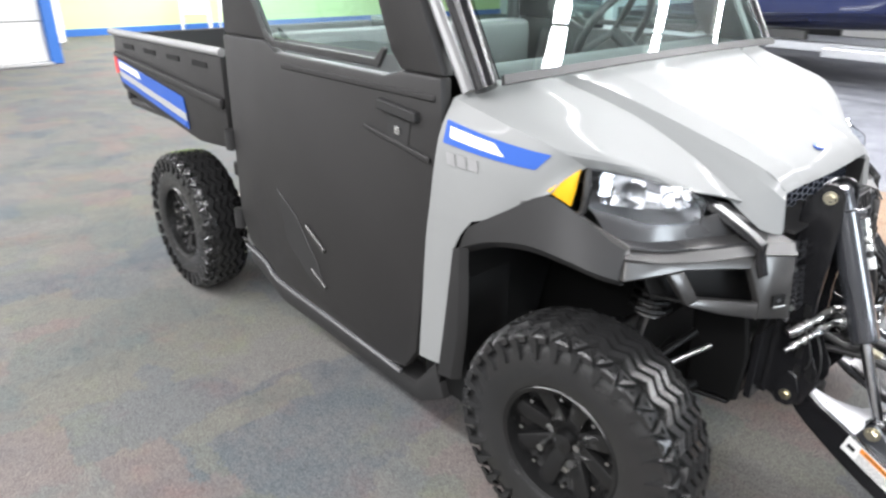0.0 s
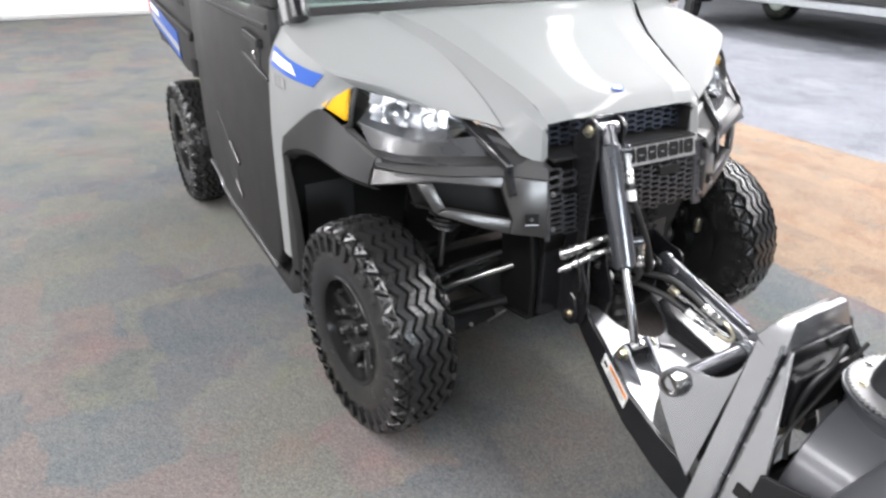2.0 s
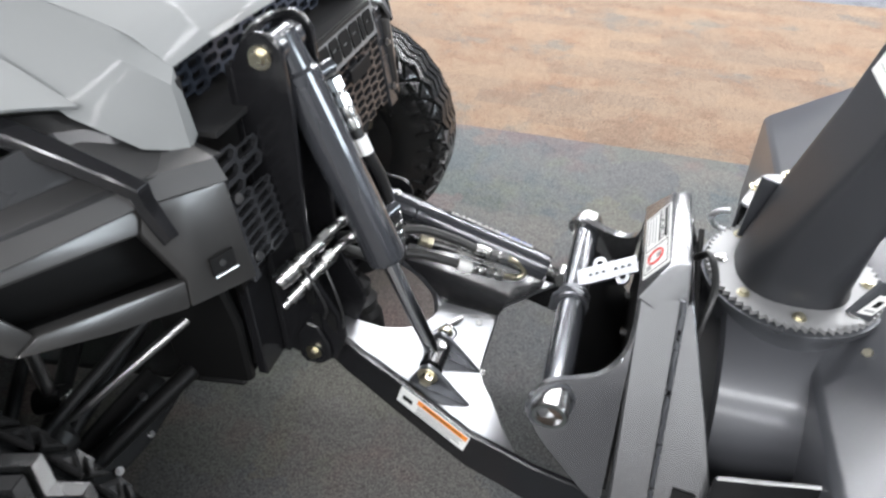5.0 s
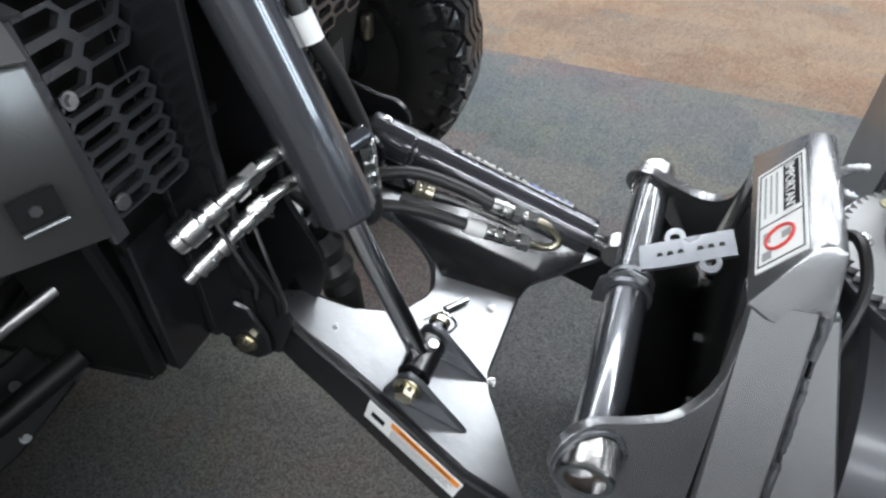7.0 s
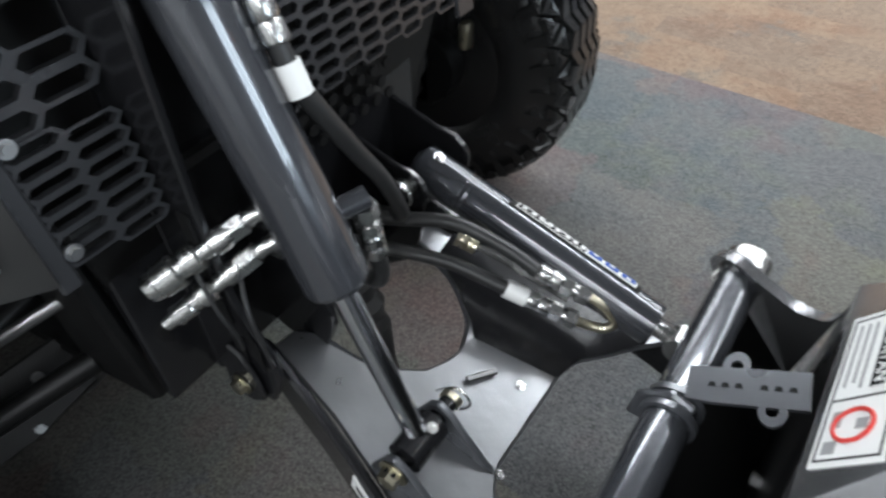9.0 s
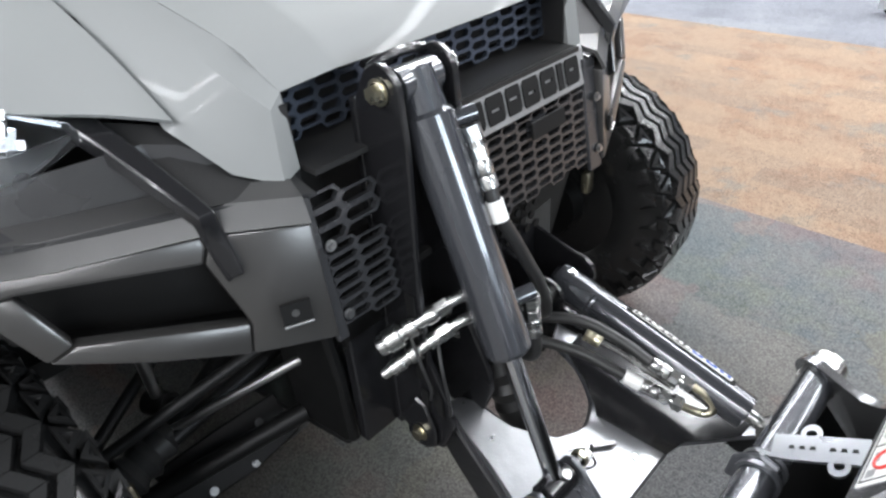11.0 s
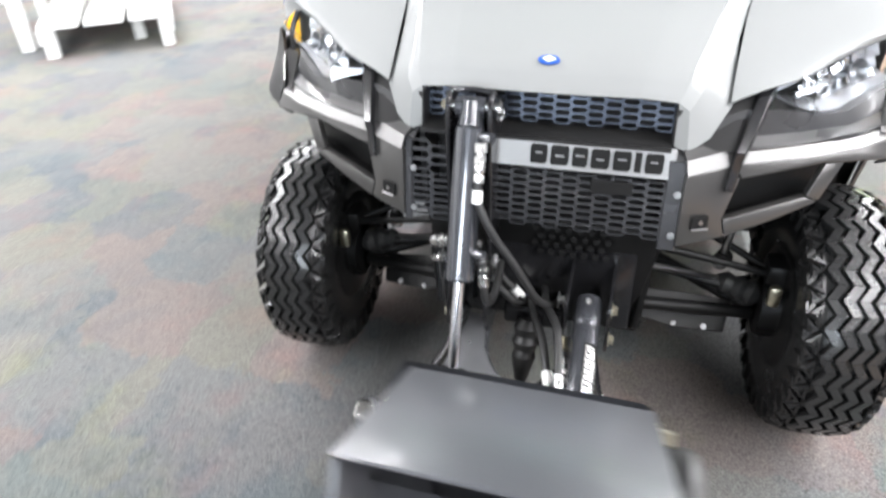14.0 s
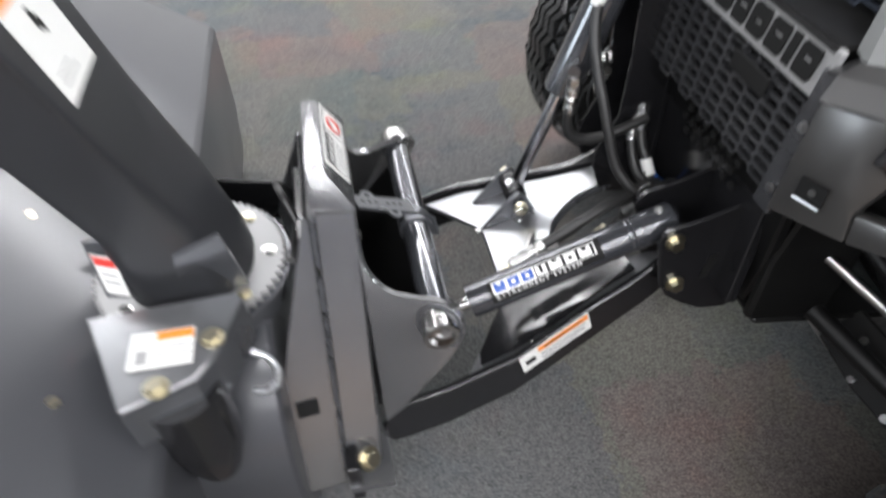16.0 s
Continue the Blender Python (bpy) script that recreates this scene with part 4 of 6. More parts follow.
    slab(bm, pts, (0.0035, -0.0018, 0))
    if s > 0:
        for vv in bm.verts:
            vv.co.y = -vv.co.y
    hole = new("tie_down", finish("tie_down", bm, INK))
    hole.parent = bumper
    bm = B()
    bolt(bm, (bx(-0.322, 0.656) + 0.003, -0.3225, 0.656), (1, -0.5, 0), 0.005, 0.003)
    if s > 0:
        for vv in bm.verts:
            vv.co.y = -vv.co.y
    ob = new("bolt", finish("bolt", bm, SHAFT))
    ob.parent = bumper
    bm = B()
    sweep(bm, [(pts[0] + V(0.006, -0.003, 0.0)), (pts[1] + V(0.006, -0.003, 0.0))], 0.0022, 8, 1)
    if s > 0:
        for vv in bm.verts:
            vv.co.y = -vv.co.y
    ob = new("tie_down_lip", finish("tie_down_lip", bm, SHAFT))
    ob.parent = bumper

# fender decal: blue wedge with a white wordmark bar
for s in (-1, 1):
    def sidept(x, z, lift):
        """A point on the fender's side, lifted off it a little."""
        place = FENDER[s].ray_cast(V(x, s * 2.0, z), V(0, -s, 0))[0]
        y = abs(place.y) if place and abs(place.y) > 0.66 else 0.715
        return (x, s * (y + lift), z)
    bm = B()
    loft(bm, [[sidept(-0.497 + 0.27 * i / 8, 1.012 - 0.034 * i / 8, 0.0015) for i in range(9)], [sidept(-0.497 + 0.245 * i / 8, 0.962 - 0.016 * i / 8, 0.0015) for i in range(9)]], 1, 2, 0.0012, False)
    d = part("fender_decal", bm, BLUE, utv, "blue wedge decal with a white wordmark")
    bm = B()
    loft(bm, [[sidept(-0.48 + 0.13 * i / 6, 1.0 - 0.014 * i / 6, 0.0035) for i in range(7)], [sidept(-0.475 + 0.155 * i / 6, 0.976 - 0.014 * i / 6, 0.0035) for i in range(7)]], 1, 1, 0.001, False)
    ob = new("wordmark", finish("wordmark", bm, WHITE, 0))
    ob.parent = d
    for k in range(3):
        bm = B()
        x0 = -0.485 + 0.034 * k
        loft(bm, [[sidept(x0, 0.945, 0.002), sidept(x0 + 0.028, 0.943, 0.002)], [sidept(x0 + 0.006, 0.918, 0.002), sidept(x0 + 0.034, 0.916, 0.002)]], 1, 1, 0.001, False)
        ob = new("badge_block", finish("badge_block", bm, RINGM, 0))
        ob.parent = d

# round blue hood badge
bm = B()
mlogo = Matrix.Translation((0.03, 0, 0.9285)) @ Matrix.Rotation(radians(24), 4, "Y")
bmesh.ops.create_cone(bm, cap_ends=True, segments=24, radius1=1, radius2=0.95, depth=0.003, matrix=mlogo @ Matrix.Diagonal((0.013, 0.022, 1, 1)))
badge = part("hood_badge", bm, BLUE, utv, "blue oval badge with a white star")
bm = B()
bmesh.ops.create_cone(bm, cap_ends=True, segments=4, radius1=1, radius2=1, depth=0.004, matrix=mlogo @ Matrix.Translation((0, 0, 0.0012)) @ Matrix.Diagonal((0.008, 0.014, 1, 1)))
ob = new("star", finish("star", bm, WHITE, 0))
ob.parent = badge

# grille: dark tub, upper mesh, name plate, lower mesh, bolts
bm = B()
box(bm, (-0.06, -0.255, 0.56), (-0.02, 0.26, 0.88))
for a, b in (((-0.05, -0.262, 0.6), (0.07, -0.25, 0.86)), ((-0.05, 0.25, 0.6), (0.07, 0.262, 0.86)), ((-0.05, -0.25, 0.60), (0.1, 0.25, 0.61)), ((-0.05, -0.25, 0.785), (0.1, 0.25, 0.792))):
    box(bm, a, b)
part("grille_tub", bm, PLASTIC, utv, "black grille recess")
bm = B()
hexgrid(bm, (0.035, -0.25, 0.80), (0, 1, 0), (-0.12, 0, 1), 0.5, 0.075, 0.034, 0.0078, 0.008, (0.8, 0.66))
part("upper_grille", bm, MESH, utv, "blue-grey hexagonal mesh in the hood mouth")
for nm, o, v, w, h, pu, ph in (("lower_grille", (0.110, -0.085, 0.735), (0.14, 0, -1), 0.335, 0.135, 0.034, 0.0076), ("side_grille", (0.114, -0.268, 0.706), (0.14, 0, -1), 0.088, 0.118, 0.044, 0.0074), ("side_grille", (0.104, -0.279, 0.77), (0.12, 0, -1), 0.1, 0.066, 0.05, 0.011)):
    bm = B()
    hexgrid(bm, o, (0, 1, 0), v, w, h, pu, ph, -0.008)
    part(nm, bm, GRILLE, utv, "charcoal steel grille with wide hexagonal holes")
for y0, y1 in ((-0.284, -0.267), (0.25, 0.284)):
    bm = B()
    slab(bm, [(0.106, y0, 0.772), (0.106, y1, 0.772), (0.134, y1, 0.59), (0.134, y0, 0.59)], (-0.008, 0, 0))
    bev(bm, 0.002, 1)
    part("grille_edge", bm, GRILLE, utv)
bm = B()
slab(bm, [(0.098, -0.09, 0.792), (0.098, 0.262, 0.792), (0.112, 0.262, 0.733), (0.112, -0.09, 0.733)], (-0.008, 0, 0))
bev(bm, 0.003, 1)
plate = part("name_plate", bm, RINGM, utv, "brushed grey plate with cut-out black wordmark shapes")
for k, wdt in enumerate((0.034, 0.036, 0.03, 0.036, 0.034, 0.013, 0.034)):
    y0 = -0.016 + sum((0.034, 0.036, 0.03, 0.036, 0.034, 0.013, 0.034)[:k]) + 0.0065 * k
    bm = B()
    p = [V(0.1015, y0, 0.782), V(0.1015, y0 + wdt, 0.782), V(0.1105, y0 + wdt, 0.744), V(0.1105, y0, 0.744)]
    if wdt > 0.02:
        c, e = sum(p, V(0, 0, 0)) / 4, 0.15 + 0.05 * (k % 3)
        across, down = (p[1] - p[0]), (p[3] - p[0])
        cut = [p[0] + across * 0.12, p[1] - across * 0.06, p[1] + down * 0.16, p[2] - down * 0.16, p[2] - across * 0.12, p[3] + across * 0.06, p[3] - down * 0.14, p[0] + down * 0.14]
        mid = c + down * (0.04 if k % 2 else -0.06)
        hole = [mid + (q - c) * 0.1 + across * (e if i in (1, 2, 3, 4) else -e) for i, q in enumerate(cut)]
        ring_plate(bm, cut, hole, (0.0018, 0, 0.0004))
    else:
        slab(bm, p, (0.0018, 0, 0.0004))
    ob = new("wordmark_shape", finish("wordmark_shape", bm, INK, 0))
    ob.parent = plate
for y, z, x in ((-0.262, 0.71, 0.119), (-0.262, 0.62, 0.131), (0.273, 0.71, 0.121), (0.273, 0.624, 0.131)):
    part("grille_bolt", bolt(B(), (x, y, z), (1, 0, 0.15), 0.005, 0.004), SHAFT, utv, "zinc button-head bolt")
bm = B()
slab(bm, [(0.1155, 0.108, 0.722), (0.1155, 0.19, 0.722), (0.119, 0.19, 0.696), (0.119, 0.108, 0.696)], (0.003, 0, 0))
bev(bm, 0.001, 1)
part("fairlead_slot", bm, INK, utv, "black winch fairlead slot in the grille")
for k in range(7):
    for j in range(4):
        bm = cyl(B(), (0.09, 0.0 + 0.024 * k + (0.012 if j % 2 else 0), 0.585 - 0.02 * j), (0.094, 0.0 + 0.024 * k + (0.012 if j % 2 else 0), 0.585 - 0.02 * j), 0.007, seg=10)
        part("vent_hole", bm, INK, utv)
bm = B()
slab(bm, [(0.09, -0.25, 0.6), (0.09, 0.27, 0.6), (0.06, 0.24, 0.42), (0.03, 0.2, 0.30), (0.03, -0.2, 0.30), (0.06, -0.22, 0.42)], (-0.02, 0, 0))
slab(bm, [(0.03, -0.24, 0.30), (0.03, 0.24, 0.30), (-0.5, 0.3, 0.27), (-0.5, -0.3, 0.27)], (0, 0, -0.012))
bev(bm, 0.004, 1)
part("skid_plate", bm, ARM, utv, "black front skid plate")
for s in (-1, 1):
    bm = B()
    slab(bm, [(0.035, s * 0.235, 0.59), (0.06, s * 0.235, 0.45), (0.05, s * 0.225, 0.31), (-0.08, s * 0.235, 0.3), (-0.1, s * 0.235, 0.59)], (0, s * 0.02, 0))
    bev(bm, 0.006, 1)
    part("frame_horn", bm, ARM, utv)

# front suspension
for s in (-1, 1):
    def mir(p):
        return (p[0], p[1] * -s, p[2])
    for name, pts, r, mm in (("lower_arm", [(-0.06, -0.25, 0.315), (-0.15, -0.52, 0.265)], 0.016, ARM), ("lower_arm", [(-0.3, -0.25, 0.315), (-0.17, -0.52, 0.265)], 0.016, ARM),
                             ("upper_arm", [(-0.07, -0.27, 0.475), (-0.13, -0.53, 0.40)], 0.0095, ARM), ("upper_arm", [(-0.28, -0.27, 0.475), (-0.15, -0.53, 0.40)], 0.0095, ARM),
                             ("tie_rod", [(-0.012, -0.22, 0.459), (-0.2, -0.485, 0.318)], 0.0075, SHAFT), ("drive_shaft", [(-0.16, -0.2, 0.38), (-0.14, -0.56, 0.32)], 0.014, ARM)):
        part(name, cyl(B(), mir(pts[0]), mir(pts[1]), r, seg=14), mm, utv)
    bm = B()
    prof = [(0, 0.016), (0.02, 0.03), (0.04, 0.024), (0.055, 0.034), (0.07, 0.026), (0.085, 0.036), (0.1, 0.028), (0.11, 0.016)]
    turn_profile(bm, mir((-0.16, -0.42, 0.345)), mir((-0.14, -0.53, 0.325)), prof, 18)
    part("axle_boot", bm, HOSEM, utv)
    bm = B()
    turn_profile(bm, mir((-0.126, -0.43, 0.56)), mir((-0.1, -0.4, 0.77)), [(0, 0.014), (0.006, 0.034), (0.02, 0.03), (0.2, 0.03), (0.21, 0.012)], 18)
    shock = part("shock_absorber", bm, STEEL, utv, "dark shock absorber with black coil spring")
    bm = B()
    cyl(bm, mir((-0.155, -0.422, 0.42)), mir((-0.126, -0.43, 0.565)), 0.009, seg=16)
    ob = new("piston_rod", finish("piston_rod", bm, SHAFT))
    ob.parent = shock
    bm = B()
    cyl(bm, mir((-0.172, -0.43, 0.408)), mir((-0.135, -0.415, 0.412)), 0.02, seg=16)
    ob = new("lower_eye", finish("lower_eye", bm, ARM))
    ob.parent = shock
    bm = B()
    a, b = V(*mir((-0.123, -0.428, 0.575))), V(*mir((-0.1, -0.4, 0.765)))
    d = (b - a)
    q = d.to_track_quat("Z", "Y").to_matrix()
    sweep(bm, [a + d * (i / 72) + q @ V(0.046 * math.cos(i * 0.7), 0.046 * math.sin(i * 0.7), 0) for i in range(73)], 0.007, 6, 1)
    ob = new("coil_spring", finish("coil_spring", bm, ARM))
    ob.parent = shock
    bm = B()
    cyl(bm, mir((-0.14, -0.417, 0.411)), mir((-0.126, -0.411, 0.413)), 0.012, seg=14)
    part("ball_joint", bm, ZINC, utv)
    bm = B()
    box(bm, mir((-0.19, -0.575, 0.22)), mir((-0.11, -0.52, 0.43)))
    bev(bm, 0.015, 2)
    cyl(bm, mir((-0.14, -0.57, 0.31)), mir((-0.14, -0.52, 0.31)), 0.075, seg=20)
    part("knuckle", bm, ARM, utv, "black cast steering knuckle")
    bm = B()
    box(bm, mir((-0.052, -0.545, 0.37)), mir((-0.03, -0.515, 0.425)))
    bev(bm, 0.01, 2)
    part("brake_caliper", bm, YZINC, utv, "yellow zinc brake caliper bracket")
for s in (-1, 1):
    bm = B()
    face = [(-0.15, 0.255, 0.3), (-0.165, 0.36, 0.29), (-0.175, 0.47, 0.277), (-0.12, 0.46, 0.213), (-0.105, 0.345, 0.217), (-0.1, 0.25, 0.24)]
    slab(bm, [(x, s * y, z) for x, y, z in face], (-0.008, 0, -0.006))
    bev(bm, 0.003, 1)
    guard = part("arm_guard", bm, ARM, utv, "matte black suspension arm guard with zinc bolts")
    for x, y, z in ((-0.137, 0.3, 0.272), (-0.143, 0.375, 0.258), (-0.112, 0.335, 0.224), (-0.118, 0.41, 0.222)):
        ob = new("guard_bolt", finish("guard_bolt", bolt(B(), (x + 0.002, s * y, z + 0.003), (0.75, 0, 0.6), 0.005, 0.003), SHAFT))
        ob.parent = guard
    ob = new("guard_lip", finish("guard_lip", bev(slab(B(), [(-0.123, s * 0.268, 0.216), (-0.098, s * 0.222, 0.254), (-0.094, s * 0.222, 0.248), (-0.119, s * 0.268, 0.21)], (0.003, 0, 0.003)), 0.001, 1), SHAFT))
    ob.parent = guard

# doors
for s in (-1, 1):
    def side(pts, y):
        return [(x, s * y, z) for x, z in pts]
    lower = [(-0.515, 1.10), (-0.512, 1.0), (-0.56, 0.72), (-0.61, 0.36), (-0.66, 0.285), (-0.74, 0.27), (-1.36, 0.315), (-1.42, 0.36), (-1.55, 0.40), (-1.59, 0.5), (-1.575, 1.12), (-1.30, 1.12), (-1.24, 1.09), (-0.72, 1.085), (-0.66, 1.10)]
    bm = B()
    slab(bm, side(lower, 0.712), (0, s * 0.035, 0))
    slab(bm, side([(-0.515, 1.10), (-0.66, 1.10), (-0.70, 1.14), (-0.98, 1.80), (-0.86, 1.80)], 0.70), (0, s * 0.04, 0))
    slab(bm, side([(-1.575, 1.12), (-1.30, 1.12), (-1.42, 1.30), (-1.45, 1.80), (-1.56, 1.80)], 0.70), (0, s * 0.04, 0))
    slab(bm, side([(-0.86, 1.76), (-1.56, 1.76), (-1.56, 1.86), (-0.9, 1.86)], 0.70), (0, s * 0.04, 0))
    bev(bm, 0.009, 2)
    door_ob = part("door", bm, DOOR, utv, "dark taupe moulded cab door")
    # raised front band and lower relief
    for nm, poly, yy, th, mm in (("window_seal", [(-0.70, 1.145), (-0.73, 1.10), (-1.24, 1.105), (-1.29, 1.135), (-1.29, 1.155), (-1.235, 1.125), (-0.745, 1.12), (-0.715, 1.15)], 0.742, 0.012, HOSEM),
                             ("belt_ridge", [(-0.53, 1.06), (-1.2, 1.065), (-1.2, 1.05), (-0.53, 1.045)], 0.746, 0.008, DOOR),
                             ("pull_ridge", [(-0.545, 0.915), (-0.80, 0.955), (-0.80, 0.945), (-0.545, 0.90)], 0.746, 0.010, DOOR),
                             ("handle", [(-0.585, 1.015), (-0.73, 1.03), (-0.73, 1.005), (-0.585, 0.99)], 0.746, 0.020, PLASTIC),
                             ("handle_recess", [(-0.615, 0.985), (-0.71, 1.0), (-0.71, 0.925), (-0.63, 0.915)], 0.746, 0.004, PLASTIC),
                             ("vent", [(-1.08, 0.46), (-1.20, 0.60), (-1.30, 0.66), (-1.26, 0.48), (-1.12, 0.39), (-1.05, 0.38)], 0.746, 0.004, PLASTIC),
                             ("vent_fin", [(-1.03, 0.53), (-1.13, 0.585), (-1.135, 0.57), (-1.035, 0.512)], 0.746, 0.010, STEEL),
                             ("vent_fin", [(-1.04, 0.40), (-1.12, 0.44), (-1.12, 0.43), (-1.04, 0.388)], 0.746, 0.008, STEEL),
                             ("lock", [(-0.655, 0.968), (-0.675, 0.971), (-0.675, 0.95), (-0.655, 0.947)], 0.7505, 0.004, ZINC)):
        bm = B()
        slab(bm, side(poly, yy), (0, s * th, 0))
        bev(bm, 0.003, 1)
        ob = new(nm, finish(nm, bm, mm))
        ob.parent = door_ob
    bm = B()
    slab(bm, side([(-0.71, 1.13), (-1.30, 1.13), (-1.43, 1.30), (-1.46, 1.77), (-0.97, 1.77)], 0.718), (0, s * 0.005, 0))
    pane = new("door_glass", finish("door_glass", bm, GLASS, 0))
    pane.parent, pane.visible_shadow = door_ob, False
    for z in (0.73, 0.44):
        bm = B()
        cyl(bm, (-1.60, s * 0.745, z), (-1.60, s * 0.745, z + 0.07), 0.022, seg=14)
        box(bm, (-1.6, s * 0.72 - 0.01, z + 0.01), (-1.55, s * 0.745 + 0.01, z + 0.06))
        ob = new("hinge", finish("hinge", bm, PLASTIC))
        ob.parent = door_ob
    # rocker sill with bright edge
    bm = B()
    slab(bm, side([(-0.56, 0.34), (-0.64, 0.24), (-1.38, 0.27), (-1.60, 0.36), (-1.60, 0.30), (-1.38, 0.21), (-0.62, 0.18), (-0.52, 0.24)], 0.64), (0, s * 0.085, 0))
    bev(bm, 0.01, 2)
    part("rocker", bm, PLASTIC, utv)
    bm = B()
    sweep(bm, side([(-0.68, 0.262), (-1.0, 0.282), (-1.36, 0.303), (-1.44, 0.345), (-1.58, 0.375)], 0.742), 0.008, 8, 3)
    part("sill_edge", bm, SATIN, utv, "worn grey metal sill edge")
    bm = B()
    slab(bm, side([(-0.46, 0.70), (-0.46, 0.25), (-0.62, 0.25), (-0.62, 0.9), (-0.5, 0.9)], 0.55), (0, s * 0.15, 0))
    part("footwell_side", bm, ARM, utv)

# cab: windshield, frame, dash, wheel, seats, roof, rear wall
bm = B()
loft(bm, [[(-0.40 + 0.03 * (1 - f * f) - 0.02, f * 0.66, 1.10 + 0.012 * (1 - f * f)) for f in (-1, -0.5, 0, 0.5, 1)], [(-0.86 + 0.02 * (1 - f * f), f * 0.62, 1.82) for f in (-1, -0.5, 0, 0.5, 1)]], 3, 4, 0.005)
ws = part("windshield", bm, GLASS, utv, "green-tinted full windshield")
ws.visible_shadow = False
bm = B()
loft(bm, [[(-0.39 + 0.03 * (1 - f * f), f * 0.675, 1.094 + 0.014 * (1 - f * f)) for f in (-1, -0.5, 0, 0.5, 1)], [(-0.40 + 0.03 * (1 - f * f), f * 0.67, 1.112 + 0.012 * (1 - f * f)) for f in (-1, -0.5, 0, 0.5, 1)]], 3, 1, 0.01)
part("windshield_seal", bm, HOSEM, utv)
for s in (-1, 1):
    bm = B()
    sweep(bm, [(-0.43, s * 0.69, 1.08), (-0.62, s * 0.68, 1.42), (-0.86, s * 0.66, 1.86)], 0.026, 12, 5)
    part("cab_pillar", bm, BLACK, utv)
    bm = B()
    sweep(bm, [(-0.47, s * 0.705, 1.07), (-0.68, s * 0.70, 1.42), (-0.9, s * 0.67, 1.84)], 0.014, 8, 5)
    part("pillar_trim", bm, RINGM, utv)
    bm = B()
    sweep(bm, [(-1.56, s * 0.64, 0.5), (-1.56, s * 0.65, 1.84)], 0.028, 12, 3)
    part("rear_pillar", bm, BLACK, utv)
bm = B()
box(bm, (-1.7, -0.72, 1.84), (-0.78, 0.72, 1.92))
bev(bm, 0.03, 3)
part("roof", bm, PLASTIC, utv, "black cab roof")
bm = B()
box(bm, (-1.60, -0.66, 0.4), (-1.57, 0.66, 1.1))
box(bm, (-1.6, -0.66, 0.30), (-0.5, 0.66, 0.34))
part("cab_shell", bm, PLASTIC, utv)
bm = B()
box(bm, (-1.595, -0.64, 1.1), (-1.585, 0.64, 1.84))
rear = part("rear_window", bm, GLASS, utv, "tinted rear window")
rear.visible_shadow = False
bm = B()
loft(bm, [[(-0.43, f * 0.64, 1.075) for f in (-1, 0, 1)], [(-0.58, f * 0.64, 1.10) for f in (-1, 0, 1)], [(-0.68, f * 0.64, 1.04) for f in (-1, 0, 1)], [(-0.70, f * 0.64, 0.7) for f in (-1, 0, 1)]], 4, 3, 0.01)
part("dashboard", bm, PLASTIC, utv)
bm = B()
sweep(bm, [V(-0.80, 0.32, 1.12) + V(0.5, 0, 0.86).normalized() * 0.17 * math.cos(a) + V(0, 1, 0) * 0.17 * math.sin(a) for a in [2 * math.pi * i / 28 for i in range(29)]], 0.014, 8, 1)
cyl(bm, (-0.80, 0.32, 1.12), (-0.66, 0.32, 1.03), 0.022)
for a in (0.0, 2.1, 4.2):
    cyl(bm, (-0.80, 0.32, 1.12), V(-0.80, 0.32, 1.12) + V(0.5, 0, 0.86).normalized() * 0.165 * math.cos(a) + V(0, 1, 0) * 0.165 * math.sin(a), 0.012, seg=8)
part("steering_wheel", bm, HOSEM, utv, "black steering wheel")
for y0 in (-0.62, 0.06):
    part("seat", bev(box(B(), (-1.45, y0, 0.72), (-0.98, y0 + 0.56, 0.86)), 0.035, 3), SEATM, utv, "charcoal vinyl seat")
    part("backrest", bev(box(B(), (-1.54, y0, 0.84), (-1.42, y0 + 0.56, 1.12)), 0.035, 3), SEATM, utv, "charcoal vinyl backrest")
# cargo bed
for s in (-1, 1):
    bm = B()
    slab(bm, [(x, s * 0.735, z) for x, z in ((-1.64, 0.72), (-1.64, 1.05), (-2.72, 1.045), (-2.74, 0.86), (-2.70, 0.80), (-1.9, 0.70))], (0, s * -0.03, 0))
    slab(bm, [(x, s * 0.735, z) for x, z in ((-1.64, 0.90), (-1.64, 0.86), (-2.1, 0.90), (-2.7, 0.945), (-2.7, 0.97))], (0, s * 0.02, 0))
    bev(bm, 0.008, 2)
    side_ob = part("bed_side", bm, DOOR, utv, "dark moulded cargo-bed side")
    bm = B()
    sweep(bm, [(-1.62, s * 0.735, 1.055), (-2.74, s * 0.735, 1.05)], 0.015, 10, 2)
    ob = new("bed_rail", finish("bed_rail", bm, RINGM))
    ob.parent = side_ob
    for nm, poly, mm in (("bed_decal", [(-2.0, 0.855), (-2.70, 0.935), (-2.69, 0.835), (-1.98, 0.735)], BLUE), ("bed_wordmark", [(-2.46, 0.902), (-2.68, 0.926), (-2.68, 0.90), (-2.44, 0.872)], WHITE), ("bed_strip", [(-1.99, 0.795), (-2.69, 0.885), (-2.69, 0.86), (-1.985, 0.765)], GREYINK)):
        bm = B()
        slab(bm, [(x, s * (0.7375 + (0.002 if nm != "bed_decal" else 0)), z) for x, z in poly], (0, s * 0.0025, 0))
        ob = new(nm, finish(nm, bm, mm, 0))
        ob.parent = side_ob
    for k in range(4):
        bm = B()
        slab(bm, [(x - 0.24 * k - 1.75, s * 0.7355, z) for x, z in ((0, 0.99), (-0.12, 0.99), (-0.12, 1.01), (0, 1.01))], (0, s * 0.003, 0))
        ob = new("bed_slot", finish("bed_slot", bm, INK, 0))
        ob.parent = side_ob
    bm = B()
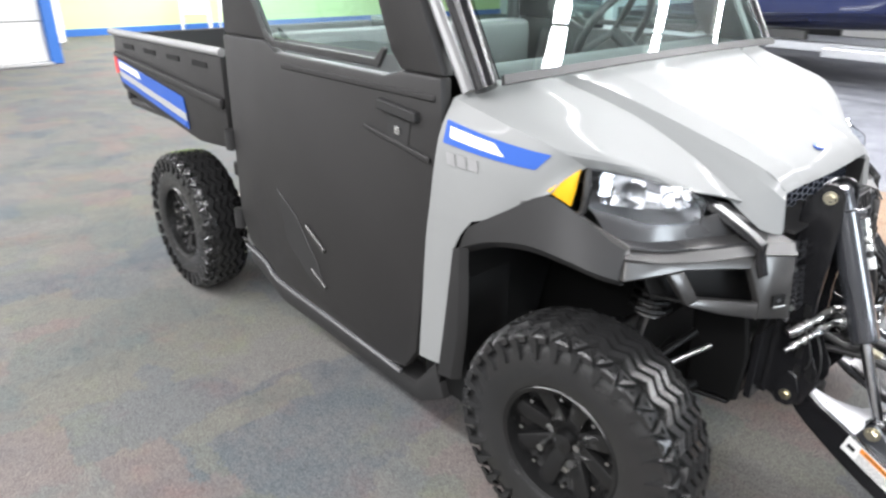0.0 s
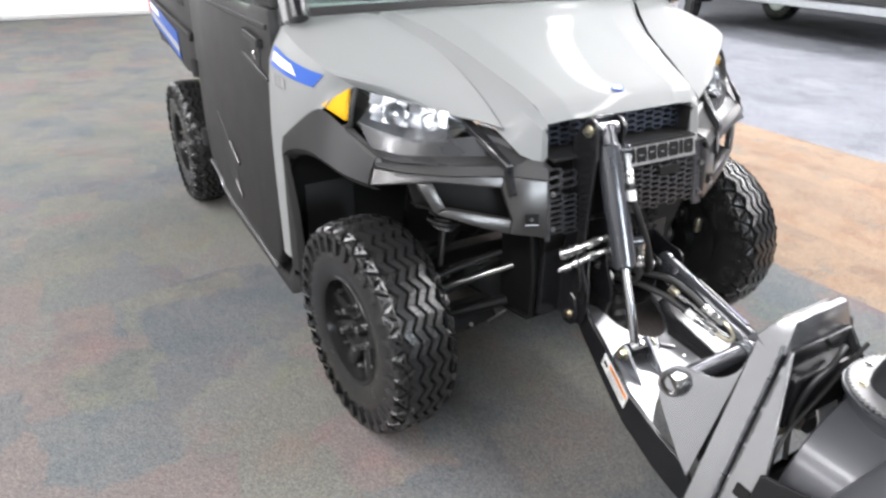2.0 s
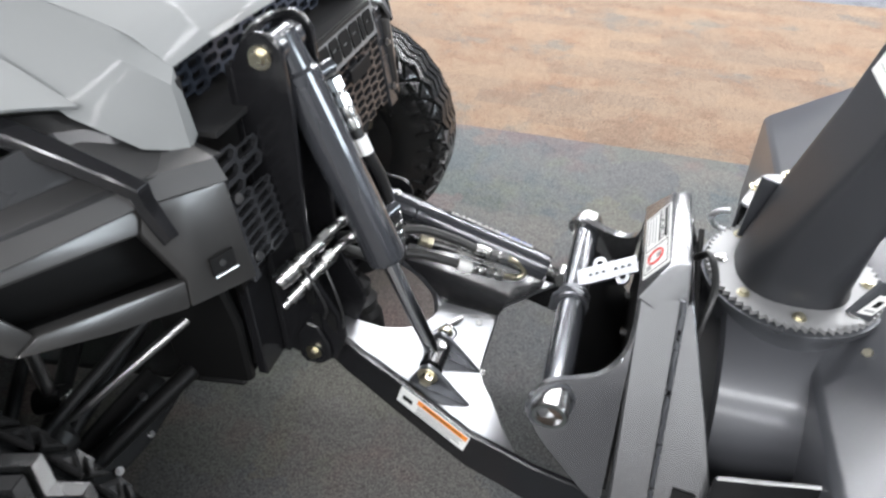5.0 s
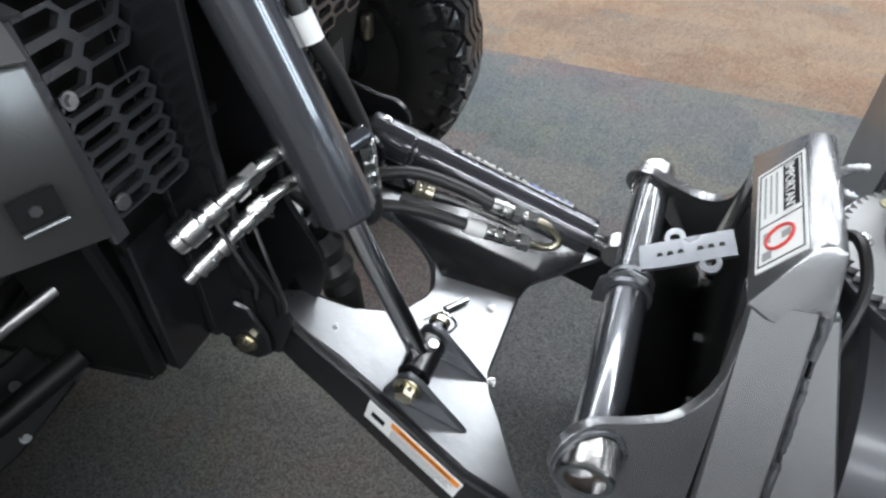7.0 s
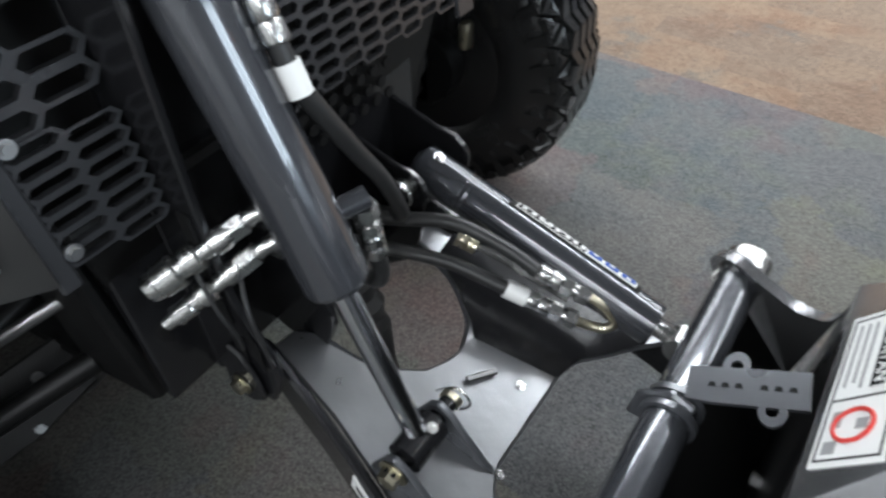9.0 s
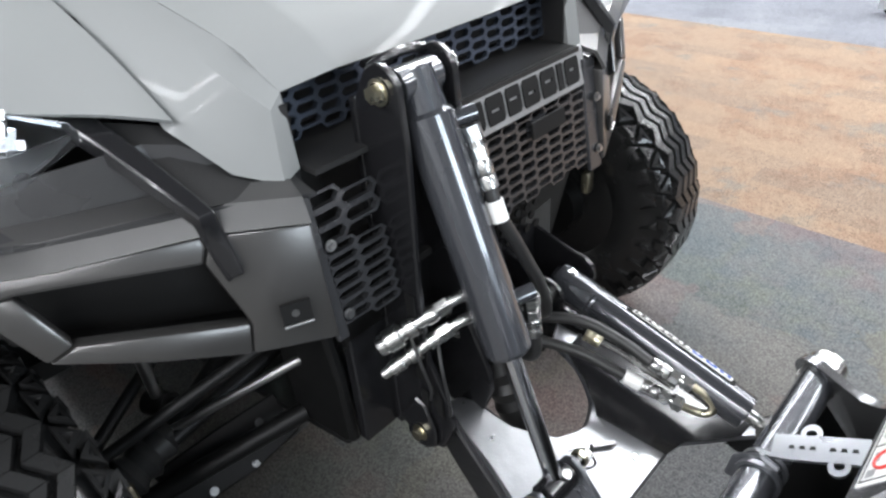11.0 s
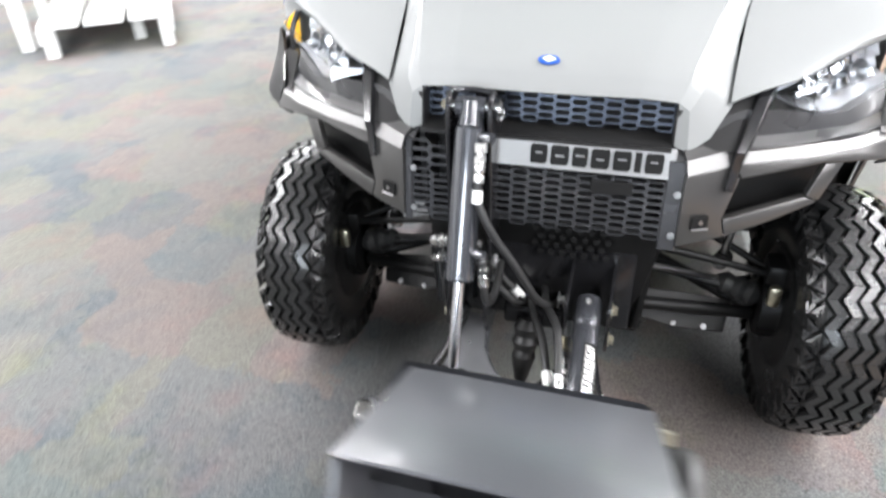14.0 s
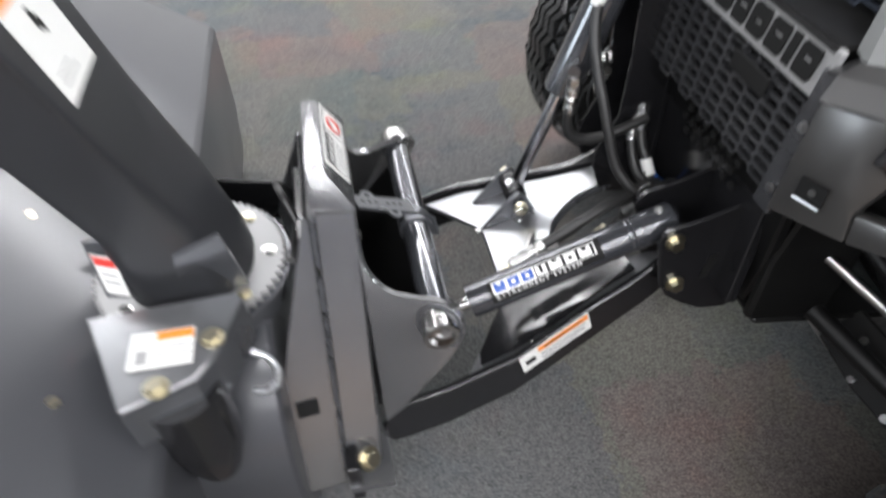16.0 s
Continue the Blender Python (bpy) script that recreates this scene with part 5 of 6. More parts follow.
    slab(bm, [(x, s * 0.736, z) for x, z in ((-2.705, 0.87), (-2.735, 0.87), (-2.735, 0.95), (-2.705, 0.95))], (0, s * 0.006, 0))
    part("rear_marker", bm, RED, utv, "red rear side marker")
bm = B()
box(bm, (-2.72, -0.71, 0.72), (-1.64, 0.71, 0.75))
box(bm, (-1.66, -0.71, 0.74), (-1.63, 0.71, 1.05))
box(bm, (-2.75, -0.71, 0.74), (-2.72, 0.71, 1.04))
bev(bm, 0.006, 1)
part("bed_floor", bm, PLASTIC, utv)
bm = B()
box(bm, (-2.6, -0.3, 0.32), (-0.5, 0.3, 0.4))
box(bm, (-2.5, -0.25, 0.4), (-1.7, 0.25, 0.7))
cyl(bm, (AXR, -0.6, TR), (AXR, 0.6, TR), 0.035)
bev(bm, 0.01, 1)
part("chassis", bm, ARM, utv)
for s in (-1, 1):
    part("rear_arm", cyl(B(), (-1.75, s * 0.28, 0.38), (AXR, s * 0.55, 0.3), 0.025), BLACK, utv)

# ---- front hitch: mast, lift cylinder, push frame ----
hitch = thing("front_hitch", (0.25, 0, 0.0), "black and graphite steel hydraulic front hitch with push frame", "hitch")
CY = -0.128  # middle plane of the lift cylinder


def fr_z(x):
    return 0.404 - 0.307 * x


mast_poly = [(0.085, 0.34), (0.085, 0.84)] + arc(0.132, 0.861, 0.03, 150, 10, 8) + [(0.165, 0.80), (0.158, 0.62), (0.162, 0.50), (0.195, 0.43), (0.198, 0.395), (0.175, 0.335), (0.13, 0.325)]
for y in (-0.176, -0.092):
    bm = B()
    slab(bm, xz(mast_poly, y), (0, 0.009, 0))
    bev(bm, 0.002, 1)
    part("mast_plate", bm, BLACK, hitch, "gloss black mast side plate")
bm = B()
box(bm, (0.078, -0.177, 0.33), (0.09, -0.082, 0.845))
box(bm, (0.06, -0.235, 0.33), (0.078, 0.22, 0.58))
bev(bm, 0.002, 1)
part("mast_web", bm, BLACK, hitch)
for poly in ([(0.135, 0.60), (0.15, 0.60), (0.155, 0.46), (0.14, 0.46)], [(0.17, 0.46), (0.185, 0.44), (0.185, 0.405), (0.17, 0.42)], [(0.145, 0.44), (0.158, 0.44), (0.158, 0.385), (0.145, 0.385)]):
    part("mast_slot", slab(B(), xz(poly, -0.177), (0, -0.002, 0)), INK, hitch)
bm = B()
slab(bm, xz([(0.112, 0.335), (0.114, 0.39), (0.134, 0.42), (0.154, 0.415), (0.17, 0.375), (0.17, 0.342), (0.149, 0.323), (0.124, 0.323)], -0.185), (0, 0.008, 0))
bev(bm, 0.003, 1)
part("pivot_lug", bm, BLACK, hitch)
# upper pin with its head and clip
bm = B()
cyl(bm, (0.132, -0.18, 0.861), (0.132, -0.072, 0.861), 0.011)
part("upper_pin", bm, ZINC, hitch)
part("pin_head", bolt(B(), (0.132, -0.177, 0.861), (0, -1, 0), 0.0105, 0.01), YZINC, hitch, "yellow zinc bolt head")
bm = B()
sweep(bm, [V(0.132, -0.074, 0.857) + V(0.016 * math.cos(a), 0.004 * math.sin(2 * a), 0.02 * math.sin(a)) for a in [2 * math.pi * i / 16 for i in range(17)]], 0.0022, 6, 1)
part("clip_ring", bm, ZINC, hitch)
bm = B()
sweep(bm, [(0.115, -0.172, 0.882), (0.117, -0.15, 0.888), (0.117, -0.115, 0.888), (0.115, -0.088, 0.882)], 0.006, 8, 4)
part("mast_rib", bm, BLACK, hitch)
# lift cylinder
TOP, LOW = V(0.136, CY, 0.861), V(0.336, CY + 0.004, 0.334)
AX = (LOW - TOP).normalized()
bm = B()
turn_profile(bm, TOP, LOW, [(-0.014, 0.012), (-0.012, 0.024), (0.035, 0.026), (0.04, 0.0305), (0.31, 0.0305), (0.341, 0.0305), (0.346, 0.028), (0.346, 0.014)], 32)
cyl(bm, TOP - V(0, 0.03, 0), TOP + V(0, 0.028, 0), 0.02)
barrel = part("lift_cylinder", bm, CYLM, hitch, "graphite-painted hydraulic lift cylinder")
bm = B()
cyl(bm, TOP + AX * 0.33, LOW - AX * 0.01, 0.0125, seg=24)
ob = new("rod", finish("rod", bm, CHROME))
ob.parent = barrel
tagged(ob, "polished chrome cylinder rod")
for d in (0.052, 0.282):
    p = TOP + AX * d
    bm = cyl(B(), p + V(0.008, 0.02, 0), p + V(0.022, 0.05, 0.004), 0.0105, seg=14)
    ob = new("port_boss", finish("port_boss", bm, CYLM))
    ob.parent = barrel


def fitting(parent, a, b, nut=0.013, mm=ZINC, name="fitting"):
    """A hose end: two hex nuts, a collar and a crimped sleeve between a and b."""
    a, b = V(*a), V(*b)
    d = (b - a)
    bm = B()
    cyl(bm, a, a + d * 0.22, nut, seg=6)
    cyl(bm, a + d * 0.22, a + d * 0.32, nut * 0.72, seg=14)
    cyl(bm, a + d * 0.32, a + d * 0.52, nut * 0.95, seg=6)
    turn_profile(bm, a + d * 0.52, b, [(0, nut * 0.8), (d.length * 0.05, nut * 0.92), (d.length * 0.22, nut * 0.92), (d.length * 0.25, nut * 0.84), (d.length * 0.29, nut * 0.92), (d.length * 0.45, nut * 0.92), (d.length * 0.48, nut * 0.8)], 16)
    return part(name, bm, mm, parent, "zinc-plated hydraulic fitting")


def hose(parent, pts, r=0.0085, label="black rubber hydraulic hose"):
    return part("hose", sweep(B(), pts, r, 12, 8), HOSEM, parent, label)


def band(parent, a, b, r, mm=WHITE):
    return part("hose_tag", cyl(B(), a, b, r, seg=16), mm, parent, "white printed hose tag")


off = V(0.029, 0.03, 0)
p1, q1, p2 = TOP + AX * 0.056 + off, TOP + AX * 0.132 + off, TOP + AX * 0.284 + V(0.018, 0.048, -0.004)
fitting(hitch, p1, q1, 0.0125)
band(hitch, TOP + AX * 0.146 + off, TOP + AX * 0.172 + off, 0.0105)
hose(hitch, [q1 - AX * 0.006, TOP + AX * 0.16 + off, (0.227, -0.09, 0.692), (0.232, -0.072, 0.655), (0.23, -0.046, 0.61), (0.225, -0.022, 0.573), (0.219, 0.001, 0.53), (0.208, 0.026, 0.48), (0.18, 0.05, 0.445), (0.13, 0.058, 0.42)])
fitting(hitch, p2, p2 + V(0.004, 0.004, -0.062), 0.0125)
q2 = p2 + V(0.004, 0.004, -0.062)
hose(hitch, [q2 + V(-0.001, -0.001, 0.008), q2 + V(0.002, 0.002, -0.02), q2 + V(-0.008, 0.005, -0.045), q2 + V(-0.04, 0.01, -0.055), q2 + V(-0.09, 0.01, -0.045), q2 + V(-0.14, 0.005, -0.03)])
# quick couplers on the mast side
for k, (a, b) in enumerate((((0.170, -0.153, 0.577), (0.124, -0.224, 0.535)), ((0.174, -0.155, 0.540), (0.126, -0.227, 0.489)))):
    a, b = V(*a), V(*b)
    d = b - a
    ln = d.length
    bm = B()
    prof = [(0, 0.009), (0.012, 0.012), (0.024, 0.012), (0.026, 0.009), (0.04, 0.009), (0.042, 0.014), (0.056, 0.014), (0.058, 0.011), (0.066, 0.011)]
    prof += [(0.068, 0.016), (0.09, 0.016), (0.093, 0.0135), (0.1, 0.0135), (0.104, 0.0125), (0.106, 0.008)] if k == 0 else [(0.068, 0.0125), (0.088, 0.0125), (0.09, 0.0085), (0.102, 0.0085), (0.104, 0.006)]
    prof = [(q * ln / 0.106, r * (1.0 if k == 0 else 0.84)) for q, r in prof]
    turn_profile(bm, a, b, prof, 20)
    cyl(bm, a - d * 0.14, a + d * 0.06, 0.011, seg=6)
    coupler = part("quick_coupler", bm, ZINC, hitch, "knurled zinc quick coupler")
    bm = B()
    sweep(bm, [a - d * 0.1, a - d * 0.24, a - d * 0.3 + V(0.006, 0.012, 0.0), a - d * 0.3 + V(0.012, 0.036, -0.006)], 0.0075, 12, 6)
    cyl(bm, a - d * 0.3 + V(0.009, 0.024, -0.003), a - d * 0.3 + V(0.012, 0.038, -0.006), 0.011, seg=6)
    ob = new("elbow", finish("elbow", bm, ZINC))
    ob.parent = coupler
# lower pivots
part("pivot_bolt", bolt(B(), (0.141, -0.186, 0.355), (0, -1, 0), 0.0095, 0.008), YZINC, hitch, "yellow zinc pivot bolt")


def arm_y(x):
    """Half-spread of the push-frame arms, which splay towards the front."""
    st = [(0.1, 0.138), (0.15, 0.141), (0.24, 0.157), (0.3, 0.175), (0.42, 0.213), (0.52, 0.221), (0.7, 0.226)]
    for (a, ya), (b, yb) in zip(st, st[1:]):
        if x <= b:
            return ya + (yb - ya) * (x - a) / (b - a)
    return st[-1][1]


# push-frame deck
bm = B()
half_deck = [(0.135, -0.142), (0.14, -0.104), (0.158, -0.09), (0.19, -0.086), (0.222, -0.08), (0.255, -0.062), (0.28, -0.04), (0.293, -0.01), (0.296, 0.008)]
front_edge = [(0.404, 0.02), (0.404, 0.075), (0.414, 0.1), (0.438, 0.132), (0.462, 0.169), (0.498, 0.216), (0.42, 0.208), (0.3, 0.17), (0.24, 0.152), (0.15, 0.136)]
outline = half_deck + [(x, 0.012 - y) for x, y in half_deck[::-1][1:]] + [(x, y) for x, y in front_edge[::-1]] + [(x, 0.0 - y) for x, y in front_edge]
slab(bm, [(x, y, fr_z(x)) for x, y in outline], (0, 0, -0.009))
bev(bm, 0.0025, 1)
frame_ob = part("push_frame_deck", bm, DECKM, hitch, "graphite steel deck plate with a rounded cut-out")
for sg in (-1, 1):
    bm = B()
    stn = [0.118, 0.13, 0.148, 0.166, 0.185, 0.22, 0.28, 0.34, 0.42, 0.47, 0.53, 0.6, 0.63, 0.645]
    tops = [0.365, 0.385, 0.392, 0.388, 0.372, fr_z(0.22) + 0.014, fr_z(0.28) + 0.014, fr_z(0.34) + 0.014, fr_z(0.42) + 0.014, fr_z(0.47) + 0.014, 0.252, 0.236, 0.21, 0.178]
    bots = [0.345, 0.33, 0.318, 0.302, 0.288, 0.268, 0.24, 0.219, 0.196, 0.178, 0.153, 0.134, 0.13, 0.15]
    rows = [[(x, sg * (arm_y(x) + (0.012 if sg > 0 else 0)), t + (b - t) * f) for x, t, b in zip(stn, tops, bots)] for f in (0, 0.5, 1)]
    loft(bm, rows, 1, 1, 0.012, False)
    bev(bm, 0.003, 1, 50)
    ob = new("side_flange", finish("side_flange", bm, BLACK))
    ob.parent = frame_ob
bm = B()
sweep(bm, [(x, y + 0.002, fr_z(x) - 0.012) for x, y in outline[1:16]], 0.006, 8, 3)
ob = new("deck_rim", finish("deck_rim", bm, GRAPH))
ob.parent = frame_ob
# left rising gusset next to the fold cylinder
bm = B()
inner = [(0.2, 0.098), (0.25, 0.076), (0.285, 0.05), (0.3, 0.034), (0.35, 0.046), (0.405, 0.06), (0.415, 0.103), (0.44, 0.136), (0.47, 0.182)]
outer = [(0.2, 0.136), (0.25, 0.148), (0.285, 0.16), (0.3, 0.166), (0.35, 0.184), (0.405, 0.199), (0.42, 0.203), (0.445, 0.206), (0.475, 0.209)]
loft(bm, [[(x, y, fr_z(x) + 0.0015) for x, y in inner], [(x, y, fr_z(x) + 0.013) for x, y in outer]], 1, 1, 0.004, False)
ob = new("gusset", finish("gusset", bm, BLACK))
ob.parent = frame_ob
# clevis: two triangular ears, pin, nut and spring clip
for y, sg in ((-0.163, 1), (-0.087, -1)):
    bm = B()
    slab(bm, xz([(0.30, fr_z(0.30)), (0.322, 0.352), (0.335, 0.36), (0.35, 0.35), (0.406, fr_z(0.406))], y - 0.004), (0, 0.008, 0))
    bev(bm, 0.002, 1)
    part("clevis_ear", bm, GRAPH, hitch)
bm = B()
cyl(bm, (0.334, -0.176, 0.337), (0.334, -0.068, 0.337), 0.0105)
cyl(bm, (0.334, -0.15, 0.337), (0.334, -0.1, 0.337), 0.02)
part("clevis_pin", bm, BLACK, hitch)
bm = B()
bolt(bm, (0.334, -0.168, 0.337), (0, -1, 0), 0.012, 0.012)
part("clevis_nut", bm, YZINC, hitch)
part("clevis_washer", cyl(B(), (0.334, -0.07, 0.337), (0.334, -0.062, 0.337), 0.013), YZINC, hitch)
part("grease_nipple", cyl(B(), (0.343, -0.116, 0.355), (0.346, -0.116, 0.362), 0.006), ZINC, hitch)
bm = B()
sweep(bm, [(0.31, -0.06, 0.325), (0.335, -0.055, 0.345), (0.352, -0.055, 0.33), (0.34, -0.058, 0.312), (0.325, -0.06, 0.33)], 0.0018, 6, 5)
part("lynch_pin", bm, ZINC, hitch)
bm = B()
sweep(bm, [(0.325, -0.02, fr_z(0.325) + 0.006), (0.345, 0.012, fr_z(0.345) + 0.006)], 0.0045, 8, 2)
part("grip_pin", bm, SHAFT, hitch)
for x, y in ((0.40, 0.16), (0.385, 0.19), (0.41, -0.085), (0.375, 0.02)):
    part("deck_bolt", bolt(B(), (x, y, fr_z(x)), (0.43, 0, 0.9), 0.004, 0.003), ZINC, hitch)
# warning labels on the flanges
warn = [(0.26, 0.66, 0.98, 0.96, ORANGE), (0.34, 0.76, 0.9, 0.86, INK), (0.28, 0.50, 0.94, 0.56, GREYINK), (0.28, 0.36, 0.9, 0.42, GREYINK), (0.28, 0.22, 0.92, 0.28, GREYINK), (0.28, 0.08, 0.8, 0.14, GREYINK), (0.06, 0.35, 0.2, 0.62, INK)]
for sg, x0, x1, h in ((-1, 0.288, 0.415, 0.044), (1, 0.405, 0.282, 0.046)):
    a = V(x0, sg * (arm_y(x0) + (0.012 if sg > 0 else 0)), fr_z(x0) - 0.036)
    b = V(x1, sg * (arm_y(x1) + (0.012 if sg > 0 else 0)), fr_z(x1) - 0.036)
    du = (b - a).normalized()
    dn = V(-0.286, sg, 0).normalized()
    dv = dn.cross(du)
    sticker(hitch, "warning_label", a + dn * (0.001 if sg > 0 else 0.0134), du, dv, (b - a).length, h, "white and orange warning label", warn if sg < 0 else [(0.26, 0.68, 0.98, 0.97, ORANGE)] + warn[1:])
# fold-cylinder brackets and cylinder
for y in (0.084, 0.173):
    bm = B()
    slab(bm, xz([(0.04, 0.27), (0.04, 0.515), (0.083, 0.504), (0.15, 0.484)] + arc(0.168, 0.452, 0.03, 75, -30, 6) + [(0.188, 0.40), (0.18, 0.362), (0.16, 0.325), (0.13, 0.3), (0.09, 0.276)], y), (0, 0.008, 0))
    bev(bm, 0.002, 1)
    part("fold_bracket", bm, BLACK, hitch, "gloss black bracket plate")
bm = B()
slab(bm, xz([(0.1, 0.36), (0.113, 0.36), (0.104, 0.41), (0.091, 0.41)], 0.1812), (0, 0.002, 0))
part("bracket_slot", bm, INK, hitch)
for x, z in ((0.173, 0.452), (0.152, 0.355)):
    part("bracket_bolt", bolt(B(), (x, 0.1812, z), (0, 1, 0), 0.011, 0.01), YZINC, hitch, "yellow zinc bolt head")
bm = B()
bolt(bm, (0.168, 0.083, 0.456), (0, -1, 0), 0.011, 0.009)
sweep(bm, [V(0.168, 0.07, 0.456) + V(0.018 * math.cos(a), 0, 0.018 * math.sin(a)) for a in [2 * math.pi * i / 14 for i in range(15)]], 0.0018, 6, 1)
part("bracket_nut", bm, ZINC, hitch)
FA, FB = V(0.16, 0.133, 0.454), V(0.474, 0.143, 0.351)
FX = (FB - FA).normalized()
bm = B()
turn_profile(bm, FA, FB, [(-0.012, 0.016), (-0.004, 0.026), (0.0, 0.0275), (0.06, 0.0275), (0.062, 0.0265), (0.066, 0.0275), (0.07, 0.0265), (0.074, 0.0275), (0.32, 0.0275), (0.334, 0.027), (0.337, 0.014)], 32)
fold = part("fold_cylinder", bm, CYLM, hitch, "graphite hydraulic angle cylinder with a printed label")
bm = B()
cyl(bm, FB, FB + FX * 0.045, 0.011)
cyl(bm, FB + FX * 0.045 - V(0, 0.014, 0), FB + FX * 0.045 + V(0, 0.014, 0), 0.02)
ob = new("rod_end", finish("rod_end", bm, ZINC))
ob.parent = fold
bm = B()
bolt(bm, FA + V(0.022, 0, 0.0205), (0.3, 0, 0.9), 0.0045, 0.004)
ob = new("grease_bolt", finish("grease_bolt", bm, ZINC))
ob.parent = fold
# curved printed label: black ground, plain blocks for the mark
side_v = V(0, 1, 0)
up_v = side_v.cross(FX).normalized() * -1
up_v = up_v if up_v.z > 0 else -up_v


def on_tube(d, ang, lift):
    r = 0.0275 + lift
    return FA + FX * d + (up_v * math.cos(radians(ang)) + side_v * math.sin(radians(ang))) * r


def tube_patch(d0, d1, a0, a1, lift):
    bm = B()
    loft(bm, [[on_tube(d0 + (d1 - d0) * i / 2, a0 + (a1 - a0) * j / 5, lift) for i in range(3)] for j in range(6)], 1, 1, 0.0006, False)
    return bm


ob = new("cylinder_label", finish("cylinder_label", tube_patch(0.115, 0.298, 5, 78, 0.0008), INK))
ob.parent = fold
tagged(ob, "black label with white and blue block mark")
def label_patch(d0, d1, a0, a1, lift, mat):
    ob = new("label_block", finish("label_block", tube_patch(d0, d1, a0, a1, lift), mat))
    ob.parent = fold


label_patch(0.222, 0.292, 12, 53, 0.0016, WHITE)
for a0, a1 in ((12, 14), (51, 53)):
    label_patch(0.126, 0.222, a0, a1, 0.0016, WHITE)
label_patch(0.124, 0.126, 12, 53, 0.0016, WHITE)
wid = (0.023, 0.023, 0.023, 0.022, 0.025, 0.023, 0.024)
d = 0.290
for k, wk in enumerate(wid):
    label_patch(d - wk + 0.004, d - 0.001, 18, 47, 0.0024, BLUE if k < 3 else WHITE)
    label_patch(d - wk + 0.01, d - 0.007, (18, 26, 27, 18, 18, 27, 18)[k], (27, 38, 38, 41, 26, 38, 29)[k], 0.003, WHITE if k < 3 else INK)
    d -= wk
tv = (on_tube(0.2, 63, 0) - on_tube(0.2, 65, 0)).normalized()
lettering(fold, "label_text", "ATTACHMENT SYSTEM", on_tube(0.291, 69, 0.0014), -FX, tv, 0.0098, WHITE, 1.5)
# hoses beside the fold cylinder
h1 = [(0.10, 0.03, 0.43), (0.17, 0.045, 0.438), (0.24, 0.075, 0.443), (0.30, 0.09, 0.425), (0.345, 0.097, 0.404)]
h2 = [(0.11, 0.0, 0.41), (0.18, 0.02, 0.415), (0.25, 0.05, 0.405), (0.30, 0.066, 0.388), (0.32, 0.072, 0.38)]
hose(hitch, h1)
hose(hitch, h2)
band(hitch, (0.318, 0.0715, 0.381), (0.342, 0.08, 0.371), 0.0115)
fitting(hitch, (0.40, 0.098, 0.35), (0.342, 0.08, 0.371), 0.012)
fitting(hitch, (0.405, 0.112, 0.382), (0.345, 0.097, 0.404), 0.012)
bm = B()
sweep(bm, [(0.40, 0.112, 0.384), (0.425, 0.118, 0.372), (0.44, 0.118, 0.355), (0.432, 0.112, 0.343), (0.415, 0.105, 0.344), (0.40, 0.098, 0.35)], 0.006, 10, 5)
part("hard_line", bm, YZINC, hitch, "yellow zinc hydraulic line")
bm = B()
sweep(bm, [(0.25, 0.092, 0.40), (0.28, 0.1, 0.395), (0.33, 0.108, 0.378), (0.38, 0.115, 0.36)], 0.0055, 8, 4)
part("hard_line", bm, ZINC, hitch)
fitting(hitch, (0.238, 0.09, 0.408), (0.262, 0.096, 0.398), 0.012, YZINC)
# hoses that run back to the vehicle
fitting(hitch, (0.119, -0.088, 0.517), (0.124, -0.072, 0.474), 0.0125)
hose(hitch, [(0.124, -0.073, 0.478), (0.125, -0.055, 0.452), (0.121, -0.035, 0.432), (0.117, -0.015, 0.405), (0.08, 0.0, 0.385)])
band(hitch, (0.122, -0.038, 0.435), (0.118, -0.02, 0.412), 0.0105)
fitting(hitch, (0.13, -0.093, 0.492), (0.137, -0.074, 0.452), 0.0125)
hose(hitch, [(0.137, -0.075, 0.456), (0.138, -0.056, 0.43), (0.132, -0.03, 0.405), (0.1, 0.0, 0.385)])
part("blue_cable", sweep(B(), [(0.118, -0.03, 0.428), (0.1, -0.018, 0.402), (0.074, -0.01, 0.386), (0.03, 0.0, 0.384)], 0.003, 6, 6), BLUE, hitch, "thin blue cable")
bm = B()
box(bm, (0.05, -0.06, 0.33), (0.12, 0.08, 0.38))
bev(bm, 0.006, 1)
part("cross_member", bm, BLACK, hitch)

# ---- snow blower ----
blower = thing("snow_blower", (1.0, 0.0, 0.0), "graphite-grey front-mounted snow blower with tall discharge chute", "snow blower")
YC = 0.0
# hinge tube, collars, ears
bm = B()
cyl(bm, (0.54, -0.214, 0.405), (0.54, 0.214, 0.405), 0.0235, seg=28)
part("hinge_tube", bm, CYLM, blower, "polished graphite hinge tube")


def ear_y(x, z):
    """Half-spread of the hinge ears, which flare out from the legs to the collars."""
    return 0.112 + (0.549 - z) * 0.4473 + (0.638 - x) * 0.47


